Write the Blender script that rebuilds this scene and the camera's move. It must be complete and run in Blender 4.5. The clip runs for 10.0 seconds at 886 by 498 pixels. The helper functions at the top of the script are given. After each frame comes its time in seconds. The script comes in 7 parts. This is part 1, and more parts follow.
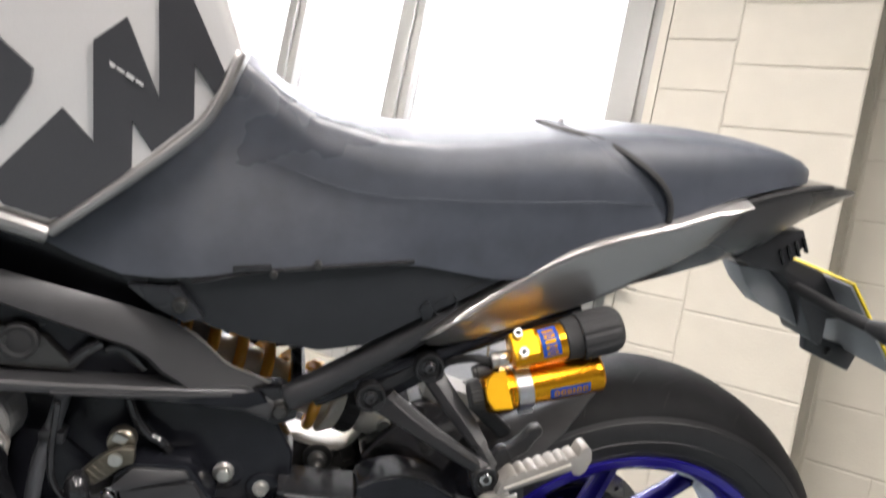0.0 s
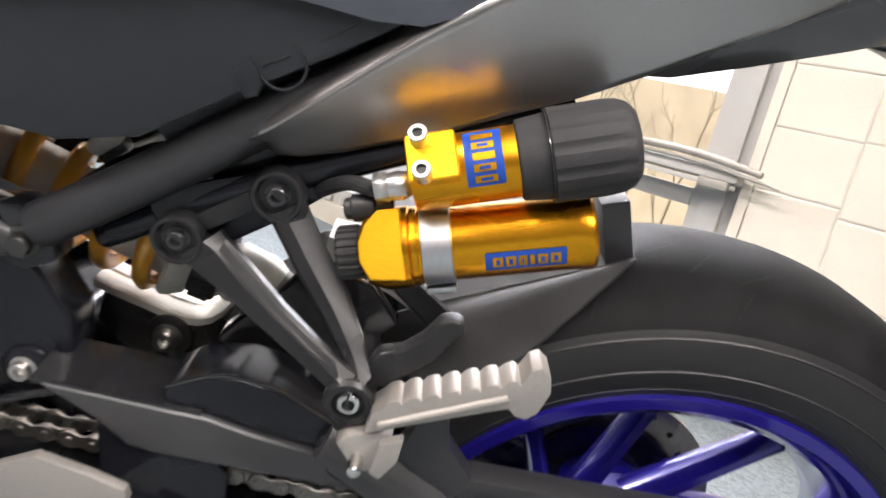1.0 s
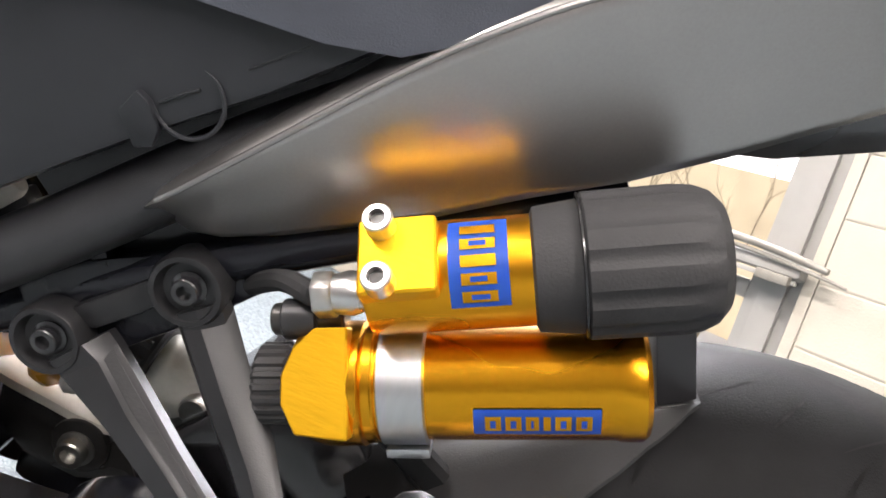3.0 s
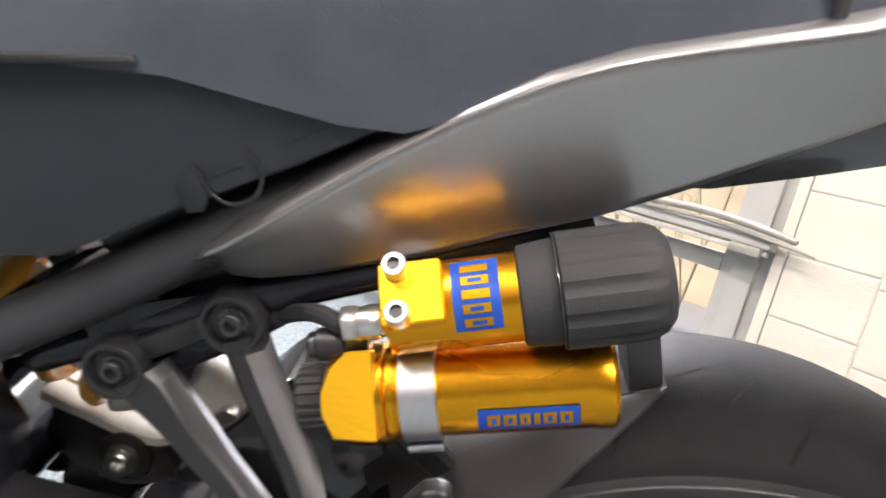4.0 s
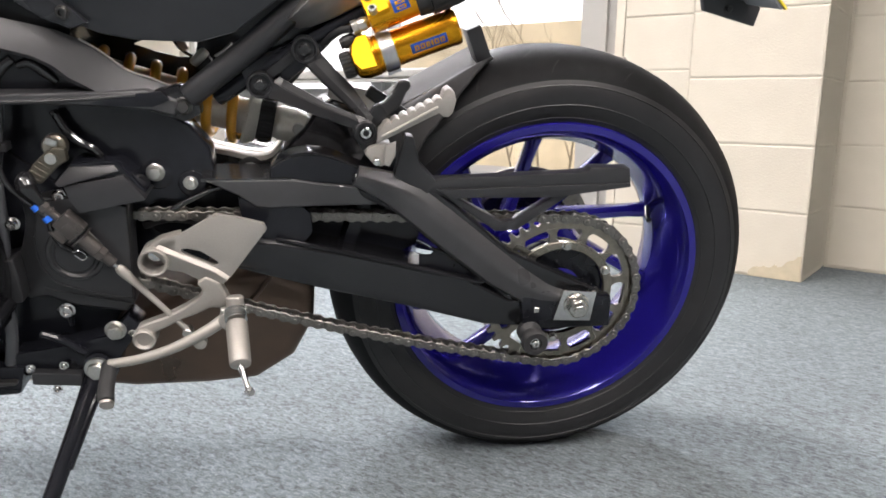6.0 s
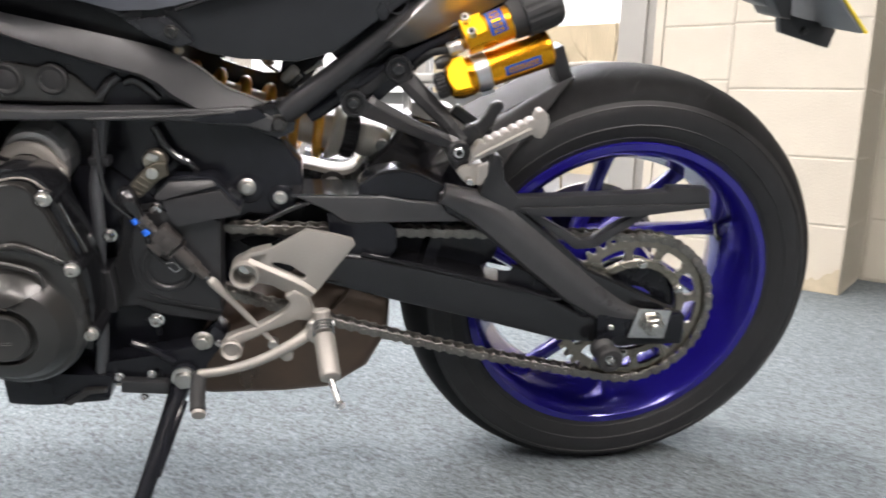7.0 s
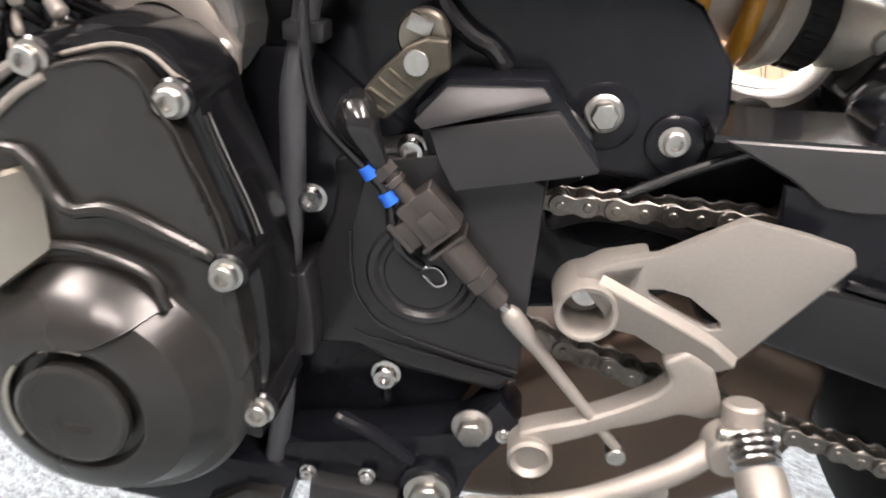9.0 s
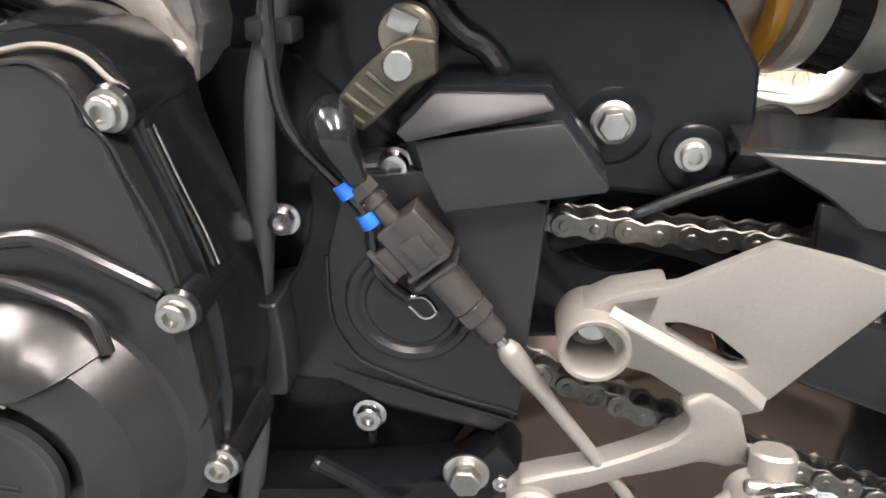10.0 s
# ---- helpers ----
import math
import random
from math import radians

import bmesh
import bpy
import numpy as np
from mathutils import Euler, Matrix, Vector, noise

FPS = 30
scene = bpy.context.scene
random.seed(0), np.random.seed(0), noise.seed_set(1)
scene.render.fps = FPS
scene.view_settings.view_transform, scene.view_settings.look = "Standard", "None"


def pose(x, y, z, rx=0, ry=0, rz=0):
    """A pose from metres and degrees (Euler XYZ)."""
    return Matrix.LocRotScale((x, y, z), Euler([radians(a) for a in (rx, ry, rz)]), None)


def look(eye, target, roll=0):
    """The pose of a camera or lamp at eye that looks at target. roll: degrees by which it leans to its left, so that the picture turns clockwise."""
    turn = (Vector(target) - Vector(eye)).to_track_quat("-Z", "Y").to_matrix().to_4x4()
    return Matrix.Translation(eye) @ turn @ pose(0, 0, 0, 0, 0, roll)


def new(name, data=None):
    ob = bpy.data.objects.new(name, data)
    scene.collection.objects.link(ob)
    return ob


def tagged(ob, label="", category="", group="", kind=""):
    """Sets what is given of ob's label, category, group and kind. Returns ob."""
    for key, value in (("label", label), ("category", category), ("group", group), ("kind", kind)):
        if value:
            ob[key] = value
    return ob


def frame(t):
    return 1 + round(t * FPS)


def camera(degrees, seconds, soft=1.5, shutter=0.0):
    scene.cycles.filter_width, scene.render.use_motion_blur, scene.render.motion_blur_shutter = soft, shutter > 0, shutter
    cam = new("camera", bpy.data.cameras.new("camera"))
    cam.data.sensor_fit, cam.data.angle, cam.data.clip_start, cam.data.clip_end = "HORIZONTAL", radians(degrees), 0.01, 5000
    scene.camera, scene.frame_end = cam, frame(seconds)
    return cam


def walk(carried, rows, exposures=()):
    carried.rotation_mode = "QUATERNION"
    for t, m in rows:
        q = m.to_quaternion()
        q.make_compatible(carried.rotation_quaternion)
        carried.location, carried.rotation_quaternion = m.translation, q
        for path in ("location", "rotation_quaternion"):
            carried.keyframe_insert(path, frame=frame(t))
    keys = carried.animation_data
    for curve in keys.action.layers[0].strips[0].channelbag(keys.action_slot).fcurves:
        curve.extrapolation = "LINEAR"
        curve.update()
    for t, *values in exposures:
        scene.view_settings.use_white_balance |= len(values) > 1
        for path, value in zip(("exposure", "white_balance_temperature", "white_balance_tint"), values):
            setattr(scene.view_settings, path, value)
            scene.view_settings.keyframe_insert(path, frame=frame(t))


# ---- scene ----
cam = camera(61.9, 10.0, 1.7, 0.35)
ROWS = [
    (0.0, -0.5567, -0.9265, 0.7354, -14.46, -0.17, 11.59),
    (0.2, -0.5435, -0.9018, 0.7200, -15.30, -3.92, 11.81),
    (0.3, -0.5090, -0.8743, 0.7110, -13.90, -6.90, 11.45),
    (0.5, -0.4108, -0.8077, 0.6858, -8.77, -8.65, 11.87),
    (1.0, -0.2926, -0.6106, 0.6789, -5.40, -10.06, 15.40),
    (1.5, -0.2751, -0.5156, 0.6786, -1.27, -9.10, 17.25),
    (2.0, -0.2659, -0.4779, 0.6888, -0.71, -7.59, 18.79),
    (2.5, -0.2644, -0.4716, 0.6890, -0.73, -6.72, 19.13),
    (3.8, -0.2683, -0.4845, 0.6957, -1.54, -5.84, 17.40),
    (4.0, -0.2804, -0.5298, 0.7137, -2.50, -7.01, 16.04),
    (4.2, -0.3149, -0.6123, 0.7223, -3.18, -7.82, 15.29),
    (4.3, -0.3450, -0.6702, 0.7296, -4.19, -8.73, 13.81),
    (4.5, -0.4007, -0.7977, 0.7042, -4.18, -8.00, 10.26),
    (4.7, -0.4785, -0.9162, 0.6714, -8.24, -8.92, 7.72),
    (4.8, -0.5014, -0.9541, 0.6506, -10.30, -9.13, 6.31),
    (5.0, -0.4633, -1.0000, 0.6162, -11.12, -9.67, 3.58),
    (5.5, -0.3425, -1.0855, 0.5316, -10.16, -9.34, 0.41),
    (5.7, -0.3308, -1.0903, 0.5320, -9.70, -10.01, 0.90),
    (6.8, -0.4121, -1.1007, 0.5541, -10.30, -10.39, 1.99),
    (7.0, -0.4350, -1.0868, 0.5569, -8.97, -10.31, 2.07),
    (7.5, -0.5670, -1.0440, 0.5513, -6.05, -9.71, 1.86),
    (8.0, -0.6775, -0.9733, 0.5438, -3.29, -10.86, 2.11),
    (8.5, -0.6884, -0.7795, 0.4979, -0.08, -12.61, 4.07),
    (9.0, -0.5870, -0.5643, 0.4730, 4.54, -13.21, 4.54),
    (9.5, -0.5875, -0.5090, 0.4690, 5.05, -12.86, 4.38),
    (10.0, -0.5863, -0.5142, 0.4722, 4.54, -12.66, 4.25),
]
walk(cam, [(t, pose(x, y, z, 90 + pitch, 0, yaw) @ pose(0, 0, 0, 0, 0, roll)) for t, x, y, z, yaw, pitch, roll in ROWS],
     exposures=[(0.0, 0.1, 6450, 15), (0.5, 0.38, 5850, 15), (1.0, 0.4, 6500, 17), (2.5, 0.55, 6550, 17), (4.2, 0.5, 6500, 17), (4.5, 0.58, 6300, 13), (5.0, 0.5, 6500, 15), (5.5, 0.26, 6500, 16),
                (7.0, 0.3, 6500, 16), (7.5, 0.35, 6550, 20), (8.0, 0.50, 6600, 21), (8.5, 0.47, 6700, 21), (9.0, 0.8, 6800, 20), (10.0, 1.02, 6600, 16)])

# ---- world, sun and lamps ----
# the wall with the window runs off at 43 degrees to the motorcycle
WALL_C = Vector((1.29, 1.14, 0.0))
WALL_D = Vector((-math.sin(radians(43)), math.cos(radians(43)), 0.0))   # along the wall
WALL_N = Vector((WALL_D.y, -WALL_D.x, 0.0))                            # out of the room
CEIL = 2.75


def wall_pose(s, out, z):
    m = Matrix((WALL_D, WALL_N, Vector((0, 0, 1)))).transposed().to_4x4()
    m.translation = WALL_C + WALL_D * s + WALL_N * out + Vector((0, 0, z))
    return m


world = bpy.data.worlds.new("world")
scene.world = world
world.use_nodes = True
nt = world.node_tree
sky = nt.nodes.new("ShaderNodeTexSky")
sky.sky_type, sky.sun_disc = "NISHITA", False
sky.sun_elevation, sky.sun_rotation = radians(35), radians(60)
nt.links.new(sky.outputs[0], nt.nodes["Background"].inputs[0])
nt.nodes["Background"].inputs[1].default_value = 0.14


def area_lamp(name, m, sx, sy, power, color):
    data = bpy.data.lights.new(name, "AREA")
    data.shape, data.size, data.size_y, data.energy, data.color = "RECTANGLE", sx, sy, power, color
    ob = new(name, data)
    ob.matrix_world = m
    return ob


sun_data = bpy.data.lights.new("sun", "SUN")
sun_data.energy, sun_data.angle, sun_data.color = 3.5, radians(2), (1.0, 0.96, 0.9)
sun = new("sun", sun_data)
sun.matrix_world = look((0, 0, 5), Vector((0, 0, 5)) + Vector((0.55, 0.45, -0.7)))
# daylight in the window's opening, pointing into the room
area_lamp("window_daylight", wall_pose(2.2, 0.14, 2.16) @ pose(0, 0, 0, -65, 0, 0), 2.5, 0.28, 140, (0.95, 0.97, 1.0))


# ---- materials ----
def make(name, color, rough=0.5, metal=0.0, var=0.25, scale=40.0, bump=0.0, bscale=400.0, coat=0.0, rvar=0.12, stain=4.0, tint=None, aniso=None, spec=0.5, island=0.0):
    m = bpy.data.materials.new(name)
    m.use_nodes = True
    n, l = m.node_tree.nodes, m.node_tree.links
    b = n["Principled BSDF"]
    b.inputs["Metallic"].default_value = metal
    b.inputs["Coat Weight"].default_value = coat
    b.inputs["Coat Roughness"].default_value = 0.08
    b.inputs["Specular IOR Level"].default_value = spec
    tc = n.new("ShaderNodeTexCoord")
    mp = n.new("ShaderNodeMapping")
    l.new(tc.outputs["Object"], mp.inputs["Vector"])
    if aniso:
        mp.inputs["Scale"].default_value = aniso
    fine, wide = n.new("ShaderNodeTexNoise"), n.new("ShaderNodeTexNoise")
    fine.inputs["Scale"].default_value, wide.inputs["Scale"].default_value = scale, stain
    fine.inputs["Detail"].default_value, wide.inputs["Detail"].default_value = 6, 4
    l.new(mp.outputs[0], fine.inputs["Vector"])
    l.new(tc.outputs["Object"], wide.inputs["Vector"])
    mix = n.new("ShaderNodeMath")
    mix.operation = "ADD"
    l.new(fine.outputs["Fac"], mix.inputs[0])
    l.new(wide.outputs["Fac"], mix.inputs[1])
    ramp = n.new("ShaderNodeMapRange")
    ramp.inputs["From Min"].default_value, ramp.inputs["From Max"].default_value = 0.6, 1.4
    l.new(mix.outputs[0], ramp.inputs["Value"])
    col = n.new("ShaderNodeMix")
    col.data_type = "RGBA"
    c0 = tuple(c * (1 - var) for c in color)
    c1 = tuple(min(1.0, c * (1 + var)) for c in (tint or color))
    col.inputs["A"].default_value, col.inputs["B"].default_value = (*c0, 1), (*c1, 1)
    l.new(ramp.outputs[0], col.inputs["Factor"])
    out = col.outputs["Result"]
    if island:
        info = n.new("ShaderNodeObjectInfo")
        hsv = n.new("ShaderNodeHueSaturation")
        mr = n.new("ShaderNodeMapRange")
        mr.inputs["To Min"].default_value, mr.inputs["To Max"].default_value = 1 - island, 1 + island
        l.new(info.outputs["Random"], mr.inputs["Value"])
        l.new(mr.outputs[0], hsv.inputs["Value"])
        l.new(out, hsv.inputs["Color"])
        out = hsv.outputs[0]
    l.new(out, b.inputs["Base Color"])
    rr = n.new("ShaderNodeMapRange")
    rr.inputs["From Min"].default_value, rr.inputs["From Max"].default_value = 0.3, 0.7
    rr.inputs["To Min"].default_value, rr.inputs["To Max"].default_value = max(0.03, rough - rvar), min(1, rough + rvar)
    l.new(wide.outputs["Fac"], rr.inputs["Value"])
    l.new(rr.outputs[0], b.inputs["Roughness"])
    if bump:
        bn, bt = n.new("ShaderNodeBump"), n.new("ShaderNodeTexNoise")
        bt.inputs["Scale"].default_value, bt.inputs["Detail"].default_value = bscale, 5
        l.new(mp.outputs[0], bt.inputs["Vector"])
        bn.inputs["Strength"].default_value, bn.inputs["Distance"].default_value = bump, 0.001
        l.new(bt.outputs["Fac"], bn.inputs["Height"])
        l.new(bn.outputs[0], b.inputs["Normal"])
    return m


BLACK = make("satin_black_paint", (0.0095, 0.0102, 0.0135), 0.18, var=0.3, bump=0.03, bscale=900, spec=0.34, rvar=0.06)
FRAME = make("frame_paint", (0.060, 0.060, 0.0625), 0.33, metal=0.3, var=0.15, rvar=0.06, bump=0.05, bscale=1200)
SWING = make("swingarm_paint", (0.0098, 0.0101, 0.0118), 0.20, rvar=0.05, metal=0.12, var=0.2, bump=0.04, bscale=1200, coat=0.25)
HOSE = make("grey_hose_rubber", (0.075, 0.078, 0.085), 0.30, var=0.15, bump=0.05)
LEVER = make("dirty_plated_lever", (0.24, 0.22, 0.18), 0.45, metal=0.8, var=0.6, scale=140, bump=0.4, bscale=500, tint=(0.10, 0.09, 0.07))
GLOSS = make("gloss_black", (0.014, 0.014, 0.0155), 0.18, var=0.3, coat=0.5)
CASE = make("engine_case_paint", (0.040, 0.0392, 0.0375), 0.27, rvar=0.05, metal=0.5, var=0.2, bump=0.08, bscale=1500, spec=0.9)
BRACKET = make("cast_bracket_paint", (0.0155, 0.0157, 0.0168), 0.30, rvar=0.06, metal=0.0, var=0.25, bump=0.12, bscale=1800, spec=0.38)
PLASTIC = make("moulded_plastic", (0.024, 0.0245, 0.0265), 0.34, rvar=0.06, var=0.2, bump=0.10, bscale=1500)
VINYL = make("seat_vinyl", (0.055, 0.062, 0.078), 0.38, var=0.25, bump=0.3, bscale=1400, stain=6, spec=0.5)
RUBBER = make("black_rubber", (0.022, 0.022, 0.023), 0.68, var=0.3, bump=0.2, bscale=900)
FLANGE = make("starter_flange_paint", (0.33, 0.305, 0.275), 0.42, metal=0.4, var=0.15, bump=0.15)
TYRE = make("tyre_rubber", (0.0095, 0.0096, 0.0102), 0.64, var=0.35, bump=0.25, bscale=700, stain=9, spec=0.12)
SIDEWALL = make("tyre_sidewall", (0.014, 0.014, 0.015), 0.50, var=0.3, bump=0.15, bscale=900, stain=7)
SILVER = make("silver_side_paint", (0.37, 0.36, 0.35), 0.31, metal=0.9, var=0.06, scale=900, coat=0.35, rvar=0.04)
PALE = make("tank_pale_paint", (0.62, 0.61, 0.60), 0.32, metal=0.3, var=0.05, scale=900, coat=0.5, rvar=0.04)
TAILPAINT = make("tail_dark_paint", (0.085, 0.085, 0.088), 0.26, metal=0.6, var=0.08, scale=900, coat=0.4, rvar=0.04)
COVER = make("side_cover_plastic", (0.0185, 0.0200, 0.0232), 0.28, rvar=0.05, var=0.2, bump=0.06, bscale=1500, spec=0.42)
DARKGFX = make("tank_dark_paint", (0.055, 0.055, 0.06), 0.35, metal=0.4, var=0.12, scale=900, coat=0.4)
GOLD = make("gold_anodised", (0.80, 0.36, 0.017), 0.25, metal=1.0, var=0.05, scale=300, bump=0.05, bscale=600, aniso=(0.15, 1, 1), rvar=0.05)
GOLDMATT = make("gold_brushed", (0.92, 0.50, 0.015), 0.42, metal=0.85, var=0.06, scale=500, bump=0.15, bscale=500, aniso=(0.1, 1, 1), rvar=0.05)
SPRING = make("spring_gold_paint", (0.86, 0.42, 0.045), 0.28, metal=0.10, var=0.1, coat=0.5)
SEATALLOY = make("pale_seat_alloy", (0.62, 0.60, 0.54), 0.45, metal=0.2, var=0.08, scale=300, bump=0.1)
BOSSALLOY = make("warm_boss_alloy", (0.50, 0.46, 0.39), 0.23, metal=0.95, var=0.12, scale=200, rvar=0.05, bump=0.06)
STARTER = make("starter_body_metal", (0.48, 0.475, 0.465), 0.28, metal=0.35, var=0.15, rvar=0.05, bump=0.05)
STEEL = make("bright_steel", (0.62, 0.61, 0.60), 0.21, metal=1.0, var=0.12, scale=200, bump=0.1)
ZINC = make("zinc_bolt", (0.54, 0.53, 0.50), 0.31, metal=1.0, var=0.15, scale=300, bump=0.15)
BAND = make("clamp_band", (0.55, 0.56, 0.57), 0.34, metal=1.0, var=0.08, scale=400, aniso=(1, 1, 0.1), bump=0.1)
CAST = make("silver_cast_alloy", (0.37, 0.35, 0.32), 0.48, metal=0.55, var=0.08, scale=500, bump=0.2, bscale=1500)
CHAIN = make("chain_steel", (0.200, 0.190, 0.174), 0.36, metal=0.95, var=0.35, scale=300, bump=0.2, island=0.15)
SPROCKET = make("sprocket_steel", (0.27, 0.245, 0.205), 0.34, metal=0.95, var=0.25, scale=120, bump=0.15)
BLUE = make("blue_rim_paint", (0.015, 0.010, 0.21), 0.17, metal=0.35, var=0.12, scale=300, coat=0.6, rvar=0.05)
LABELBLUE = make("label_blue", (0.03, 0.13, 0.62), 0.35, var=0.06)
HEADER = make("header_steel", (0.54, 0.48, 0.41), 0.25, metal=1.0, var=0.3, scale=30, stain=14, tint=(0.46, 0.37, 0.28))
MUFFLER = make("muffler_steel", (0.19, 0.145, 0.118), 0.36, metal=0.85, var=0.35, scale=30, stain=12, tint=(0.13, 0.088, 0.066))
TAPE = make("blue_tape", (0.02, 0.16, 0.75), 0.4, var=0.1)
YELLOW = make("yellow_plate", (0.80, 0.62, 0.03), 0.4, var=0.05)
GREYPLATE = make("grey_plate_back", (0.30, 0.31, 0.32), 0.45, var=0.1)
MASONRY = make("painted_block", (0.52, 0.485, 0.41), 0.50, var=0.06, scale=9, bump=0.9, bscale=130, stain=2.5, island=0.02)
MORTAR = make("painted_joint", (0.47, 0.435, 0.36), 0.6, var=0.06, scale=12, bump=0.6, bscale=90)
STAINED = make("damp_stain", (0.46, 0.40, 0.29), 0.6, var=0.15, scale=25, bump=0.6, bscale=120)
FRAMEWHITE = make("window_frame_paint", (0.35, 0.345, 0.325), 0.38, var=0.04, scale=20)
CEILING = make("ceiling_paint", (0.78, 0.77, 0.74), 0.7, var=0.04, scale=6)
CARPET = make("carpet_pile", (0.150, 0.174, 0.186), 0.95, var=0.4, scale=420, bump=1.0, bscale=230, stain=0.9, spec=0.1)
# unseen walls behind the viewer, made dark to keep reflections in black paint deep
DARKWALL = make("unseen_wall_dark", (0.08, 0.08, 0.084), 0.6, var=0.1, scale=5, bump=0.2, bscale=200)
# two-tone yarn of the carpet: pale and dark tufts in short streaks
cn, cl = CARPET.node_tree.nodes, CARPET.node_tree.links
cb = cn["Principled BSDF"]
grain = cb.inputs["Base Color"].links[0].from_socket
yarn = cn.new("ShaderNodeTexNoise")
yarn.inputs["Scale"].default_value, yarn.inputs["Detail"].default_value, yarn.inputs["Roughness"].default_value, yarn.inputs["Distortion"].default_value = 75, 5, 0.72, 0.6
cmap = cn.new("ShaderNodeMapping")
cmap.inputs["Scale"].default_value, cmap.inputs["Rotation"].default_value = (1.0, 2.1, 1.0), (0, 0, 0.5)
cl.new(cn["Texture Coordinate"].outputs["Object"], cmap.inputs["Vector"])
cl.new(cmap.outputs[0], yarn.inputs["Vector"])
tone = cn.new("ShaderNodeMapRange")
tone.inputs["From Min"].default_value, tone.inputs["From Max"].default_value = 0.36, 0.66
tone.inputs["To Min"].default_value, tone.inputs["To Max"].default_value = 0.54, 1.48
cl.new(yarn.outputs["Fac"], tone.inputs["Value"])
ctone = cn.new("ShaderNodeHueSaturation")
cl.new(tone.outputs[0], ctone.inputs["Value"])
cl.new(grain, ctone.inputs["Color"])
cl.new(ctone.outputs[0], cb.inputs["Base Color"])


# ---- mesh helpers ----
def obj(name, bm, material, parent=None, label="", smooth=35):
    bmesh.ops.recalc_face_normals(bm, faces=bm.faces)
    me = bpy.data.meshes.new(name)
    bm.to_mesh(me)
    bm.free()
    for mt in (material if isinstance(material, (list, tuple)) else [material]):
        me.materials.append(mt)
    if smooth:
        me.polygons.foreach_set("use_smooth", [True] * len(me.polygons))
        me.set_sharp_from_angle(angle=radians(smooth))
    ob = new(name, me)
    if parent:
        ob.parent = parent
    if label:
        tagged(ob, label)
    return ob


def bevel(bm, width, segments=2, angle=30):
    if width <= 0:
        return bm
    edges = [e for e in bm.edges if len(e.link_faces) == 2 and e.calc_face_angle(0) > radians(angle)]
    bmesh.ops.bevel(bm, geom=edges, offset=width, segments=segments, profile=0.6, affect="EDGES", clamp_overlap=True)
    return bm


def join(*bms):
    out = bmesh.new()
    for b in bms:
        me = bpy.data.meshes.new("tmp")
        b.to_mesh(me)
        b.free()
        out.from_mesh(me)
        bpy.data.meshes.remove(me)
    return out


def plate(pts, y0, y1, bev=0.0, seg=2):
    """A slab with the outline pts in x and z between the depths y0 and y1; these may be functions of x and z."""
    f0 = y0 if callable(y0) else (lambda x, z: y0)
    f1 = y1 if callable(y1) else (lambda x, z: y1)
    bm = bmesh.new()
    a = [bm.verts.new((x, f0(x, z), z)) for x, z in pts]
    b = [bm.verts.new((x, f1(x, z), z)) for x, z in pts]
    n = len(pts)
    bm.faces.new(a)
    bm.faces.new(b[::-1])
    for i in range(n):
        bm.faces.new((a[i], b[i], b[(i + 1) % n], a[(i + 1) % n]))
    bmesh.ops.recalc_face_normals(bm, faces=bm.faces)
    return bevel(bm, bev, seg)


def ring_plate(outer, inner, y0, y1, bev=0.0):
    """A slab with a hole: two outlines of the same number of points."""
    bm = bmesh.new()
    n = len(outer)
    v = [[bm.verts.new((x, y, z)) for x, z in pts] for pts in (outer, inner) for y in (y0, y1)]
    oa, ob, ia, ib = v
    for i in range(n):
        j = (i + 1) % n
        bm.faces.new((oa[i], oa[j], ia[j], ia[i]))
        bm.faces.new((ob[j], ob[i], ib[i], ib[j]))
        bm.faces.new((oa[j], oa[i], ob[i], ob[j]))
        bm.faces.new((ia[i], ia[j], ib[j], ib[i]))
    bmesh.ops.recalc_face_normals(bm, faces=bm.faces)
    return bevel(bm, bev, 1)


def pierced(outer, inner, y0, y1, bev=0.0):
    """A slab between the depths y0 and y1 with one window cut through it."""
    bm = bmesh.new()
    for pts in (outer, inner):
        v = [bm.verts.new((x, y0, z)) for x, z in pts]
        for i in range(len(v)):
            bm.edges.new((v[i], v[(i + 1) % len(v)]))
    bmesh.ops.triangle_fill(bm, use_beauty=True, edges=bm.edges[:])
    got = bmesh.ops.extrude_face_region(bm, geom=bm.faces[:])
    for v in got["geom"]:
        if isinstance(v, bmesh.types.BMVert):
            v.co.y = y1
    bmesh.ops.recalc_face_normals(bm, faces=bm.faces)
    return bevel(bm, bev, 2)


def spline(pts, per=6):
    """A smooth line through the points."""
    p = [Vector(q) for q in pts]
    if len(p) < 3:
        return p
    p = [2 * p[0] - p[1], *p, 2 * p[-1] - p[-2]]
    out = []
    for i in range(1, len(p) - 2):
        for k in range(per):
            t = k / per
            a, b, c, d = p[i - 1:i + 3]
            out.append(0.5 * ((2 * b) + (c - a) * t + (2 * a - 5 * b + 4 * c - d) * t * t + (3 * b - a - 3 * c + d) * t ** 3))
    out.append(p[-2])
    return out


